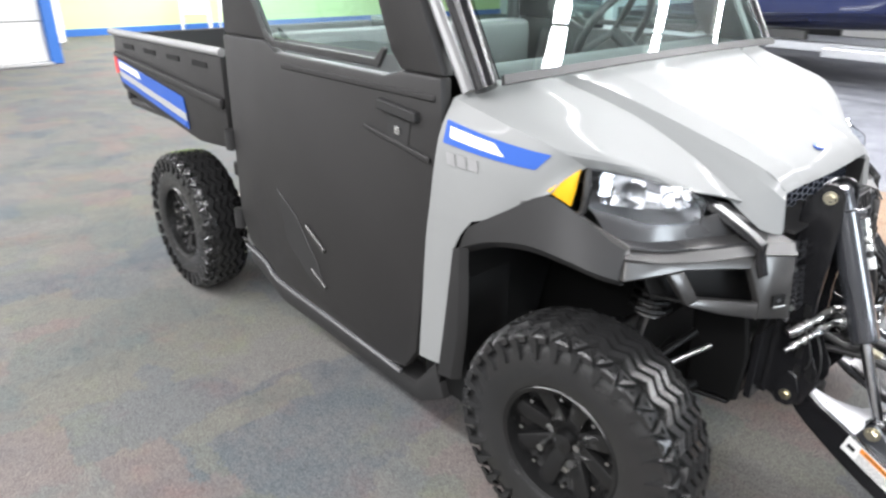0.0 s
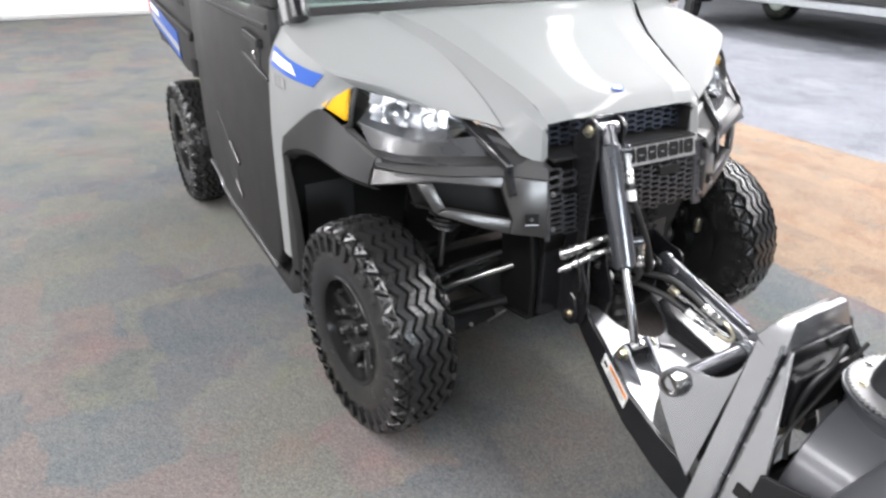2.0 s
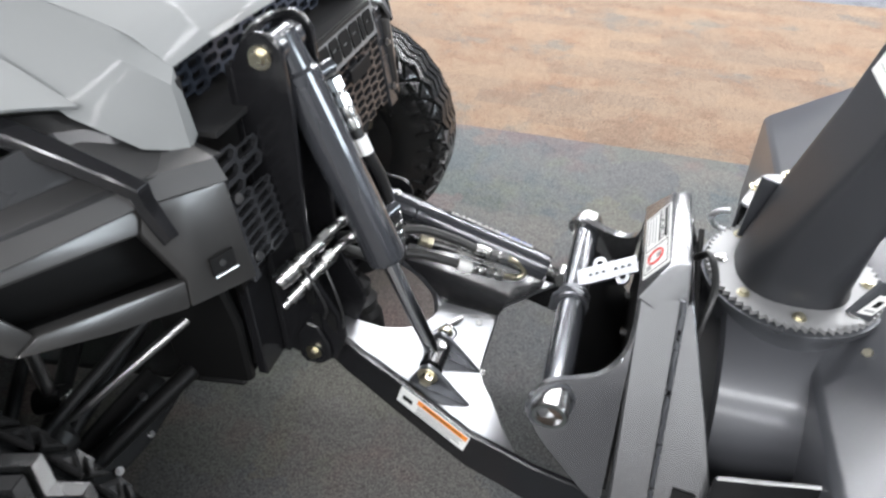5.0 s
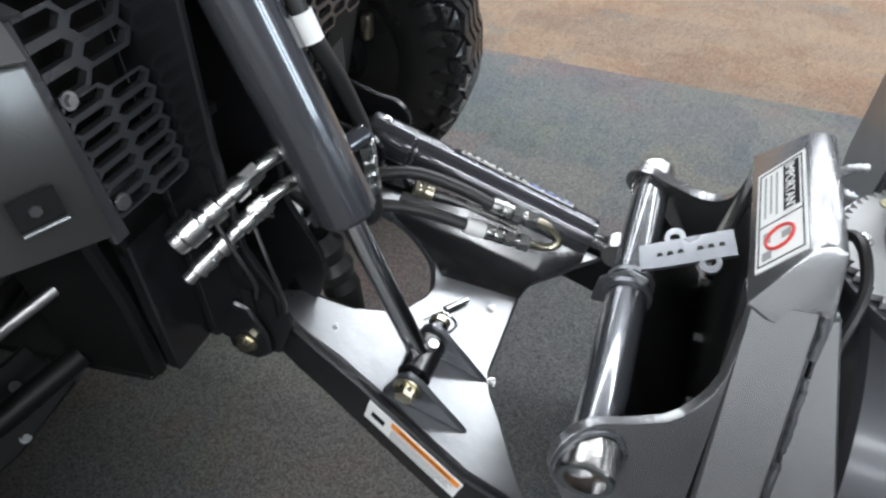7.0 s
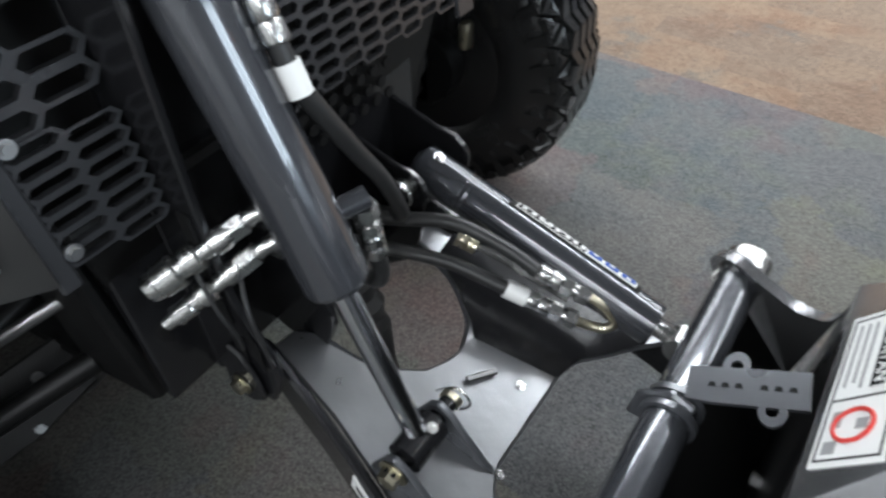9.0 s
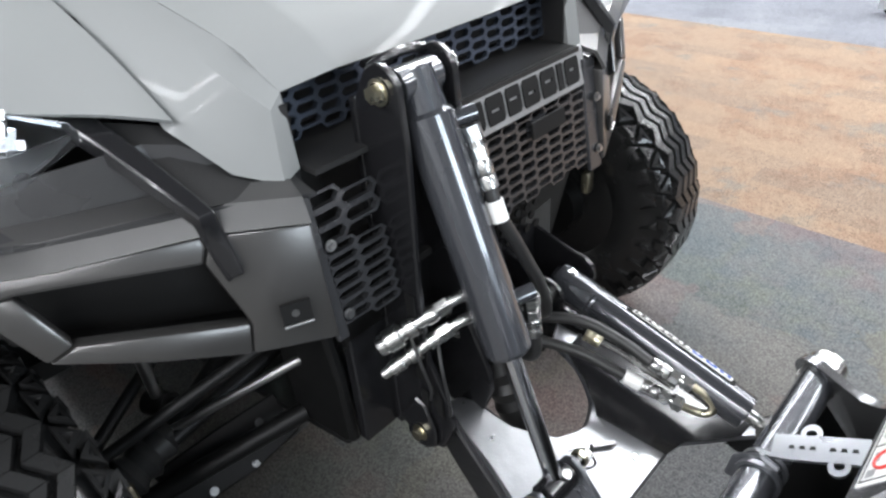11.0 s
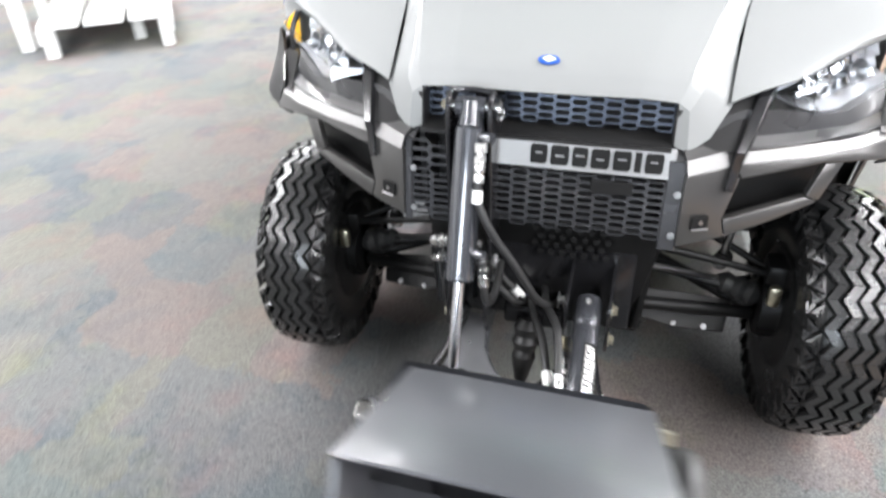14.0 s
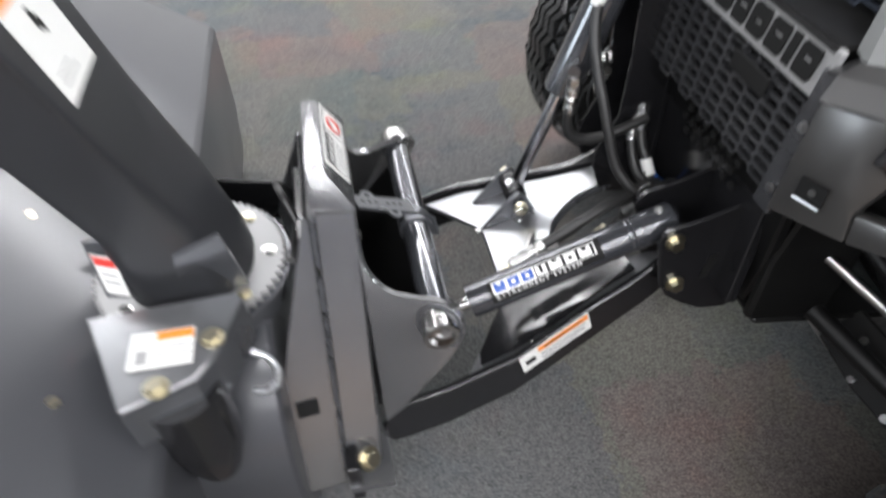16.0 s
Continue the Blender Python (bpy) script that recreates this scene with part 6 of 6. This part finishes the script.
for sg in (-1, 1):
    bm = B()
    pts = [(0.637, 0.53), (0.6365, 0.5), (0.635, 0.479), (0.63, 0.465), (0.622, 0.454), (0.61, 0.444), (0.597, 0.439), (0.565, 0.439), (0.55, 0.4405)] + arc(0.543, 0.405, 0.036, 88, 225, 12) + [(0.524, 0.368), (0.536, 0.35), (0.606, 0.262), (0.632, 0.235), (0.637, 0.228)]
    slab(bm, [(x, sg * ear_y(x, z), z) for x, z in pts], V(-0.47, -sg, -0.447).normalized() * 0.012)
    bev(bm, 0.003, 1)
    part("hinge_ear", bm, SATIN, blower, "graphite steel hinge ear")
    bm = B()
    turn_profile(bm, (0.54, sg * 0.2, 0.405), (0.54, sg * 0.25, 0.405), [(0, 0.027), (0.042, 0.027), (0.045, 0.0255), (0.045, 0.0195), (0.02, 0.019)], 32)
    collar = part("hinge_collar", bm, STEELB, blower, "bare bright steel welded collar")
    ob = new("collar_bore", finish("collar_bore", cyl(B(), (0.54, sg * 0.215, 0.405), (0.54, sg * 0.227, 0.405), 0.019, seg=24), RUSTY))
    ob.parent = collar
    random.seed(3 + sg)
    bm = B()
    ringp = [(0.54 + q * math.cos(a), 0.405 + q * math.sin(a)) for a, q in [(2 * math.pi * i / 28, 0.028 + random.random() * 0.0018) for i in range(29)]]
    sweep(bm, [V(x, sg * (ear_y(x, z) + 0.001), z) for x, z in ringp], 0.0034, 6, 1)
    ob = new("weld_ring", finish("weld_ring", bm, GRAPH, 60))
    ob.parent = collar
# black web between the ears and the panel behind it
bm = B()
slab(bm, [(0.545, YC - 0.19, 0.395), (0.545, YC + 0.19, 0.395), (0.636, YC + 0.225, 0.258), (0.636, YC - 0.225, 0.258)], (0.005, 0, 0.003))
part("web_plate", bm, ARM, blower, "black web plate between the hinge ears")
bm = B()
slab(bm, [(0.64, YC - 0.085, 0.53), (0.64, YC + 0.085, 0.53), (0.64, YC + 0.21, 0.21), (0.64, YC - 0.21, 0.21)], (0.006, 0, 0))
panel = part("rear_panel", bm, ARM, blower, "black panel between the frame legs")
for y, z in ((0.13, 0.33), (0.03, 0.33), (-0.07, 0.33)):
    ob = new("bolt", finish("bolt", cyl(B(), (0.64, YC + y, z), (0.63, YC + y, z), 0.0085, seg=6), ZINC))
    ob.parent = panel
for y in (-0.008, 0.012):
    part("tube_clamp", cyl(B(), (0.54, y, 0.405), (0.54, y + 0.007, 0.405), 0.028, seg=24), GRAPH, blower)
bm = B()
slab(bm, xz([(0.505, 0.415), (0.535, 0.438), (0.56, 0.428), (0.545, 0.38), (0.50, 0.375)], 0.001), (0, 0.009, 0))
bev(bm, 0.003, 1)
part("clamp_plate", bm, GRAPH, blower)
bm = B()
tp = [(0.0, -0.016), (0.026, -0.018), (0.108, -0.018), (0.108, 0.014), (0.0, 0.014)]
mt = Matrix.Translation((0.543, 0.014, 0.449)) @ Matrix.Rotation(radians(10), 4, "Z") @ Matrix.Rotation(radians(-25), 4, "Y") @ Matrix.Rotation(radians(6), 4, "X") @ Matrix.Diagonal((0.92, 1.15, 1, 1))
slab(bm, [mt @ V(a, b, 0) for a, b in tp], mt.to_3x3() @ V(0, 0, 0.004))
for ca, cb in ((0.043, 0.017), (0.078, -0.021)):
    n = 14
    ring_plate(bm, [mt @ V(ca + 0.0125 * math.cos(2 * math.pi * k / n), cb + 0.0125 * math.sin(2 * math.pi * k / n), 0) for k in range(n)], [mt @ V(ca + 0.006 * math.cos(2 * math.pi * k / n), cb + 0.0045 * math.sin(2 * math.pi * k / n), 0) for k in range(n)], mt.to_3x3() @ V(0, 0, 0.0036))
tab = part("pivot_tab", bm, GRAPH, blower, "mid grey steel tab with punched marks")
for k in range(6):
    bm = B()
    a = 0.02 + 0.012 * k + (0.01 if k > 2 else 0)
    slab(bm, [mt @ V(a + x, y, 0.0042) for x, y in ((0, -0.004), (0.007, -0.004), (0.006, 0.0), (0.001, 0.0))], mt.to_3x3() @ V(0, 0, 0.0006))
    ob = new("stamped_mark", finish("stamped_mark", bm, INK, 0))
    ob.parent = tab
# A-frame: head bracket and two legs
bm = B()
hd = [(0.628, 0.547), (0.664, 0.602), (0.676, 0.608), (0.69, 0.604), (0.7, 0.537), (0.66, 0.527)]
HC = YC - 0.004


def head_half(z):
    return 0.116 - 0.028 * max(z - 0.547, 0) / 0.06


ends = [[bm.verts.new((x, HC + sg * head_half(z), z)) for x, z in hd] for sg in (-1, 1)]
bm.faces.new(ends[0])
bm.faces.new(ends[1][::-1])
for k in range(len(hd)):
    q = (k + 1) % len(hd)
    bm.faces.new((ends[0][q], ends[0][k], ends[1][k], ends[1][q]))
bm.normal_update()
bev(bm, 0.004, 2)
head = part("a_frame_head", bm, SATIN, blower, "graphite folded-steel head bracket")
hu, hv = V(0, 1, 0), V(0.036, 0, 0.055).normalized()
fo = V(0.6335, -0.089, 0.5558)
bars = [(0.03, 0.05, 0.97, 0.075, INK), (0.03, 0.925, 0.97, 0.95, INK), (0.03, 0.05, 0.04, 0.95, INK), (0.96, 0.05, 0.97, 0.95, INK), (0.6, 0.05, 0.61, 0.95, INK), (0.06, 0.56, 0.55, 0.88, INK),
        (0.08, 0.4, 0.54, 0.44, GREYINK), (0.08, 0.28, 0.5, 0.32, GREYINK), (0.08, 0.16, 0.52, 0.2, GREYINK), (0.86, 0.14, 0.93, 0.32, GREYINK), (0.68, 0.16, 0.78, 0.3, GREYINK), (0.74, 0.52, 0.8, 0.68, GREYINK)]
head_label = sticker(head, "safety_label", fo + hu * 0.148, -hu, hv, 0.148, 0.051, "white safety label with a red prohibition ring", bars, WHITE)
lettering(head_label, "heading", "IMPORTANT", fo + hu * (0.148 * 0.925) + hv * 0.0315 + (-hu).cross(hv).normalized() * 0.0024, -hu, hv, 0.0135, WHITE).matrix_basis = Matrix()
bm = B()
cc = fo + hu * 0.033 + hv * 0.025
sweep(bm, [cc + (hu * math.cos(a) + hv * math.sin(a)) * 0.014 + hv.cross(hu).normalized() * -0.002 * (1 if hv.cross(hu).x > 0 else -1) for a in [2 * math.pi * i / 20 for i in range(21)]], 0.0016, 6, 1)
part("prohibition_ring", bm, RED, head, "red printed ring")
for sg in (-1, 1):
    bm = B()
    a0, a1 = V(0.631, YC + sg * 0.112, 0.549), V(0.69, YC + sg * 0.112, 0.556)
    b0, b1 = V(0.653, YC + sg * 0.284, 0.16), V(0.712, YC + sg * 0.284, 0.16)
    slab(bm, [a0, a1, b1, b0], (0, -sg * 0.045, -0.012))
    bev(bm, 0.004, 1)
    leg = part("a_frame_leg", bm, SATIN, blower, "graphite box-section leg with weld beads")
    bm = B()
    a2, b2 = a1 + V(0.001, sg * 0.002, 0.002), b1 + V(0.001, sg * 0.002, 0.002)
    random.seed(5 + sg)
    f = 0.01
    while f < 0.97:
        g = min(f + random.uniform(0.06, 0.2), 0.99)
        n = max(4, int((g - f) * 70))
        line = [a2.lerp(b2, f + (g - f) * i / n) + V(random.uniform(-0.0012, 0.0012), 0, random.uniform(-0.001, 0.001)) for i in range(n + 1)]
        sweep(bm, line, random.uniform(0.003, 0.0045), 6, 1)
        f = g + random.uniform(0.012, 0.05)
    ob = new("weld_bead", finish("weld_bead", bm, GRAPH, 60))
    ob.parent = leg
    bm = B()
    pts = [(0.697, 0.54), (0.706, 0.545), (0.758, 0.39), (0.788, 0.29), (0.788, 0.13), (0.715, 0.13)]
    slab(bm, [(x, YC + sg * (0.094 + (0.566 - z) * 0.45 + (x - 0.697) * 0.1), z) for x, z in pts], (0, -sg * 0.008, -0.002))
    bev(bm, 0.002, 1)
    part("back_plate", bm, SATIN, blower, "graphite steel back plate")
    bm = B()
    slab(bm, [(x, YC + sg * (0.0965 + (0.566 - z) * 0.45 + (x - 0.697) * 0.1), z) for x, z in ((0.735, 0.285), (0.768, 0.285), (0.768, 0.262), (0.735, 0.262))], (0, sg * 0.002, 0))
    part("plate_slot", bm, INK, blower)
    bm = B()
    box(bm, (0.64, YC + sg * 0.27 - 0.045, 0.135), (0.71, YC + sg * 0.27 + 0.045, 0.147))
    part("foot_tab", bm, DECKM, blower)
    part("lock_bolt", bolt(B(), (0.674, YC + sg * 0.288, 0.185), (-0.6, sg * 0.5, 0.5), 0.014, 0.012), YZINC, blower, "yellow zinc locking bolt")
bm = B()
box(bm, (0.69, -0.28, 0.10), (0.71, 0.31, 0.20))
box(bm, (0.70, -0.10, 0.36), (0.725, 0.13, 0.48))
slab(bm, [(0.70, -0.1, 0.545), (0.70, 0.1, 0.545), (0.70, 0.15, 0.38), (0.70, -0.15, 0.38)], (0.006, 0, 0))
bev(bm, 0.004, 1)
part("cross_plate", bm, BLACK, blower)
for y, z in ((-0.03, 0.31), (0.0, 0.33), (0.03, 0.30)):
    part("cross_bolt", bolt(B(), (0.698, y, z), (-1, 0, 0), 0.011, 0.012), YZINC, blower)

# fan drum
bm = B()
turn_profile(bm, (0.775, 0.075, 0.195), (0.94, 0.075, 0.195), [(0, 0.05), (0.0, 0.245), (0.006, 0.255), (0.16, 0.255), (0.165, 0.24)], 56)
part("fan_drum", bm, HOUSE, blower, "graphite rounded fan housing")
bm = B()
slab(bm, [(0.78, -0.232, 0.35), (0.925, -0.232, 0.39), (0.925, -0.3, 0.06), (0.76, -0.3, 0.06)], (0, -0.008, 0))
bev(bm, 0.003, 1)
part("drum_guard", bm, BLACK, blower, "black notched drum guard plate")
bm = B()
slab(bm, [(0.808, -0.252, 0.275), (0.868, -0.252, 0.285), (0.868, -0.2575, 0.262), (0.808, -0.2575, 0.252)], (0, -0.01, 0))
part("guard_slot", bm, INK, blower)
# main housing: bent sheet plus end plates
prof = [(0.93, 0.05), (0.915, 0.20), (0.912, 0.408), (0.92, 0.418), (1.0, 0.468), (1.10, 0.53), (1.2, 0.57), (1.32, 0.59), (1.40, 0.575)]
bm = B()
loft(bm, [[(x, y, z) for y in (-0.79, -0.4, 0.0, 0.4, 0.79)] for x, z in prof], 1, 1, 0.006, False)
bev(bm, 0.004, 2, 12)
part("auger_housing", bm, HOUSE, blower, "wide graphite sheet-steel auger housing")
for y, sg in ((-0.79, -1), (0.79, 1)):
    bm = B()
    slab(bm, xz(prof + [(1.46, 0.42), (1.46, 0.06), (1.38, 0.03), (0.97, 0.03)], y), (0, sg * 0.008, 0))
    bev(bm, 0.003, 1)
    part("end_plate", bm, HOUSE, blower)
    bm = B()
    box(bm, (1.0, y + sg * 0.012 - 0.006, 0.0), (1.38, y + sg * 0.012 + 0.006, 0.11))
    box(bm, (0.98, y + sg * 0.03 - 0.025, 0.0), (1.4, y + sg * 0.03 + 0.025, 0.01))
    bev(bm, 0.003, 1)
    part("skid_shoe", bm, BLACK, blower)
bm = B()
box(bm, (1.37, -0.79, 0.03), (1.39, 0.79, 0.06))
cyl(bm, (1.2, -0.78, 0.29), (1.2, 0.78, 0.29), 0.03)
part("auger_shaft", bm, BLACK, blower)
for sg in (-1, 1):
    bm = B()
    n = 60
    ring_in, ring_out = [], []
    for i in range(n + 1):
        y = sg * (0.08 + 0.68 * i / n)
        a = sg * i * 0.42
        ring_in.append(bm.verts.new((1.2 + 0.1 * math.cos(a), y, 0.29 + 0.1 * math.sin(a))))
        ring_out.append(bm.verts.new((1.2 + 0.2 * math.cos(a), y, 0.29 + 0.2 * math.sin(a))))
    fs = [bm.faces.new((ring_in[i], ring_in[i + 1], ring_out[i + 1], ring_out[i])) for i in range(n)]
    bmesh.ops.solidify(bm, geom=fs, thickness=0.006)
    part("auger_flight", bm, BLACK, blower)
for x, y in ((1.096, -0.005), (0.973, -0.04), (1.02, -0.30), (1.15, 0.2), (1.02, 0.30), (0.97, 0.55)):
    z = 0.418 + (x - 0.92) * 0.625 + (-0.003 if x > 1.05 else 0)
    part("housing_bolt", bolt(B(), (x, y, z + 0.002), (-0.53, 0, 0.85), 0.008, 0.006), YZINC, blower, "yellow zinc housing bolt")
# gear ring and chute
RC = V(0.874, 0.092, 0.474)
bm = B()
n = 64
outer, inner = [], []
for k in range(2 * n):
    a = math.pi * k / n
    r = 0.1355 if k % 2 else 0.1265
    outer.append(RC + V(r * math.cos(a), r * math.sin(a), 0))
    inner.append(RC + V(0.08 * math.cos(a), 0.08 * math.sin(a), 0))
ring_plate(bm, outer, inner, (0, 0, 0.008))
ring = part("gear_ring", bm, RINGM, blower, "pale toothed chute-rotation ring", smooth=20)
for k in range(8):
    a = radians(44 + 45 * k)
    bm = B()
    bolt(bm, RC + V(0.111 * math.cos(a), 0.111 * math.sin(a), 0.008), (0, 0, 1), 0.007, 0.005)
    ob = new("ring_bolt", finish("ring_bolt", bm, YZINC if k % 3 else ZINC))
    ob.parent = ring
bm = B()
cyl(bm, RC - V(0, 0, 0.06), RC - V(0, 0, 0.006), 0.125, seg=40)
cyl(bm, RC - V(0, 0, 0.012), RC - V(0, 0, 0.002), 0.14, seg=40)
part("chute_seat", bm, GRAPH, blower)


def section(c, hx, hy, power, n=32):
    out = []
    for k in range(n):
        a = 2 * math.pi * k / n + math.pi / n
        ca, sa = math.cos(a), math.sin(a)
        out.append(V(c[0] + hx * math.copysign(abs(ca) ** (2 / power), ca), c[1] + hy * math.copysign(abs(sa) ** (2 / power), sa), c[2]))
    return out


bm = B()
secs = [section((0.872, 0.092, 0.48), 0.088, 0.088, 2.4), section((0.87, 0.092, 0.505), 0.08, 0.086, 3.2), section((0.886, 0.094, 0.61), 0.058, 0.082, 8), section((0.927, 0.104, 0.74), 0.052, 0.088, 16), section((0.992, 0.12, 0.945), 0.06, 0.1, 22)]
rings = [[bm.verts.new(p) for p in s] for s in secs]
for r0, r1 in zip(rings, rings[1:]):
    for k in range(32):
        j = (k + 1) % 32
        bm.faces.new((r0[k], r0[j], r1[j], r1[k]))
bmesh.ops.solidify(bm, geom=bm.faces[:], thickness=0.005)
chute = part("chute", bm, HOUSE, blower, "tall graphite discharge chute", smooth=30)
cl = [(0.02, 0.80, 0.98, 0.98, ORANGE), (0.3, 0.86, 0.8, 0.93, INK), (0.42, 0.5, 0.5, 0.68, INK), (0.5, 0.46, 0.56, 0.6, INK), (0.12, 0.2, 0.5, 0.215, GREYINK), (0.12, 0.12, 0.6, 0.135, GREYINK)]
sticker(chute, "chute_label", (0.8897, 0.172, 0.795), (0, -1, 0), (0.278, 0, 1.0), 0.108, 0.125, "orange and white chute warning label", cl)
part("chute_flange", slab(B(), [(0.79, 0.155, 0.49), (0.80, 0.172, 0.60), (0.86, 0.176, 0.58), (0.88, 0.165, 0.49)], (0, 0.006, 0)), GRAPH, chute)
part("chute_flange", slab(B(), [(0.93, -0.006, 0.5), (0.955, 0.0, 0.56), (0.99, 0.02, 0.55), (0.965, 0.0, 0.485)], (0.004, -0.004, 0)), GRAPH, chute)
bm = B()
slab(bm, [(0.97, 0.148, 0.50), (0.968, 0.136, 0.59), (0.925, 0.15, 0.60), (0.90, 0.165, 0.50)], (0.004, 0.006, 0))
part("chute_flange", bm, GRAPH, chute)
sticker(chute, "flange_label", (0.966, 0.159, 0.515), (-0.9, 0.42, 0.0), (0.0, -0.16, 1), 0.034, 0.062, "small white and red label", [(0.05, 0.74, 0.95, 0.97, RED), (0.15, 0.5, 0.85, 0.56, GREYINK), (0.15, 0.3, 0.85, 0.36, GREYINK)])
sticker(chute, "flange_label", (0.944, -0.010, 0.505), (0.6, 0.1, -0.1), (0.5, 0.1, 1), 0.022, 0.04, "small white warning label", [(0.3, 0.4, 0.7, 0.75, INK), (0.15, 0.15, 0.85, 0.25, GREYINK)])
# deflector: inverted channel that tilts up and forward
DT = Matrix.Translation((0.943, 0, 0.946)) @ Matrix.Rotation(radians(-24), 4, "Y")
bm = B()
slab(bm, [DT @ V(*p) for p in ((0, 0.03, 0), (0.162, 0.034, 0), (0.162, 0.236, 0), (0, 0.222, 0))], DT.to_3x3() @ V(0, 0, 0.003))
for y0, y1, w in ((0.03, 0.034, 0.006), (0.216, 0.23, 0.006)):
    slab(bm, [DT @ V(*p) for p in ((0, y0, 0), (0.162, y1, 0), (0.162, y1, -0.058), (0.1, (y0 + y1) / 2, -0.062), (0.02, y0, -0.055))], (0, w, 0))
bev(bm, 0.003, 2)
defl = part("deflector", bm, HOUSE, blower, "graphite channel-shaped chute deflector")
part("deflector_bolt", bolt(B(), (0.962, 0.225, 0.94), (0, 1, 0.1), 0.009, 0.01), YZINC, defl, "yellow zinc pivot bolt")
part("deflector_bolt", bolt(B(), (0.96, 0.02, 0.915), (0, -1, 0.1), 0.009, 0.01), YZINC, defl, "yellow zinc pivot bolt")
bm = B()
turn_profile(bm, (0.988, 0.21, 0.91), (0.988, 0.256, 0.915), [(0, 0.03), (0.01, 0.036), (0.04, 0.036), (0.048, 0.031), (0.052, 0.012)], 28)
part("deflector_knob", bm, HOSEM, blower, "round black deflector knob")
# chute motor box with its label, cable loops
plan = [(0.985, 0.203, 0.517), (0.80, 0.202, 0.522), (0.79, 0.215, 0.522), (0.822, 0.3, 0.52), (0.842, 0.326, 0.52), (0.924, 0.355, 0.518)]
bm = B()
slab(bm, plan, (0, 0, -0.006))
bev(bm, 0.002, 1)
cover = part("motor_cover", bm, DECKM, blower, "pale grey chute-motor cover plate")
for (p0, p1) in zip(plan[2:] + plan[:1], plan[3:] + plan[:1]):
    if p0 != p1:
        p0, p1 = V(*p0), V(*p1)
        w = (p1 - p0).cross(V(0, 0, 1)).normalized() * 0.004
        part("cover_side", slab(B(), [p0 - V(0, 0, 0.0065), p1 - V(0, 0, 0.0065), p1 - V(0, 0, 0.075), p0 - V(0, 0, 0.075)], w), GRAPH, cover)
sticker(cover, "motor_label", (0.921, 0.302, 0.5215), (-1.000, 0.013, 0.000), (-0.013, -1.000, 0.000), 0.075, 0.054, "white label with an orange band", [(0.4, 0.72, 0.98, 0.97, ORANGE), (0.1, 0.1, 0.3, 0.5, GREYINK), (0.4, 0.5, 0.95, 0.56, GREYINK), (0.4, 0.3, 0.95, 0.36, GREYINK)])
for c in ((0.824, 0.272, 0.5205), (0.884, 0.33, 0.519)):
    part("cover_bolt", bolt(B(), c, (0, 0, 1), 0.011, 0.007), YZINC, cover, "yellow zinc cover bolt")
bm = B()
turn_profile(bm, (0.875, 0.305, 0.48), (0.875, 0.305, 0.28), [(0, 0.05), (0.1, 0.05), (0.14, 0.044), (0.19, 0.03), (0.2, 0.02)], 28)
part("chute_motor", bm, BLACK, blower, "black cylindrical chute motor")
bm = B()
loop = [V(0.79, 0.262, 0.47), V(0.772, 0.268, 0.462), V(0.762, 0.276, 0.445), V(0.766, 0.284, 0.425), V(0.782, 0.286, 0.412), V(0.8, 0.28, 0.41)]
sweep(bm, loop, 0.0042, 10, 6)
for k in range(5):
    for f in (0.1, 0.5):
        p, q = loop[k].lerp(loop[k + 1], f), loop[k].lerp(loop[k + 1], f + 0.22)
        cyl(bm, p, q, 0.0058, seg=10)
part("cable_loop", bm, GALV, blower, "looped grey corrugated cable sleeve")
bm = B()
turn_profile(bm, (0.13, 0.0, 0.36), (0.2, -0.005, 0.17), [(0, 0.02), (0.02, 0.032), (0.04, 0.026), (0.055, 0.032), (0.075, 0.024), (0.09, 0.028), (0.15, 0.014), (0.19, 0.01)], 18)
part("drive_boot", bm, HOSEM, hitch, "black ribbed rubber boot")
bm = B()
sweep(bm, [(0.72, 0.06, 0.50), (0.735, 0.03, 0.53), (0.745, -0.02, 0.51), (0.735, -0.06, 0.46), (0.73, -0.08, 0.38), (0.75, -0.1, 0.30)], 0.006, 8, 6)
part("control_cable", bm, HOSEM, blower, "black control cable")
bm = B()
sweep(bm, [(0.73, 0.14, 0.50), (0.735, 0.0, 0.42), (0.74, -0.12, 0.34), (0.75, -0.16, 0.2)], 0.005, 8, 6)
part("control_cable", bm, HOSEM, blower, "black control cable")
for sg in (-1, 1):
    sticker(blower, "side_label", (0.806, 0.272, 0.188) if sg > 0 else (0.76, -0.272, 0.188), (-1, -0.1, 0) if sg > 0 else (1, -0.1, 0), (0, -0.41 * sg, 0.912), 0.045, 0.06, "white label with red and orange bands", [(0.0, 0.78, 1.0, 0.97, RED), (0.1, 0.55, 0.9, 0.62, GREYINK), (0.0, 0.36, 1.0, 0.43, ORANGE), (0.1, 0.12, 0.9, 0.18, GREYINK)])

# thin tether wires by the couplers
for pts in ([(0.168, -0.16, 0.53), (0.19, -0.178, 0.50), (0.2, -0.18, 0.455), (0.196, -0.175, 0.42), (0.185, -0.17, 0.405)], [(0.15, -0.19, 0.545), (0.17, -0.195, 0.51), (0.178, -0.19, 0.47), (0.17, -0.185, 0.44)]):
    part("tether_wire", sweep(B(), pts, 0.0022, 8, 6), HOSEM, hitch, "thin black coated tether wire")
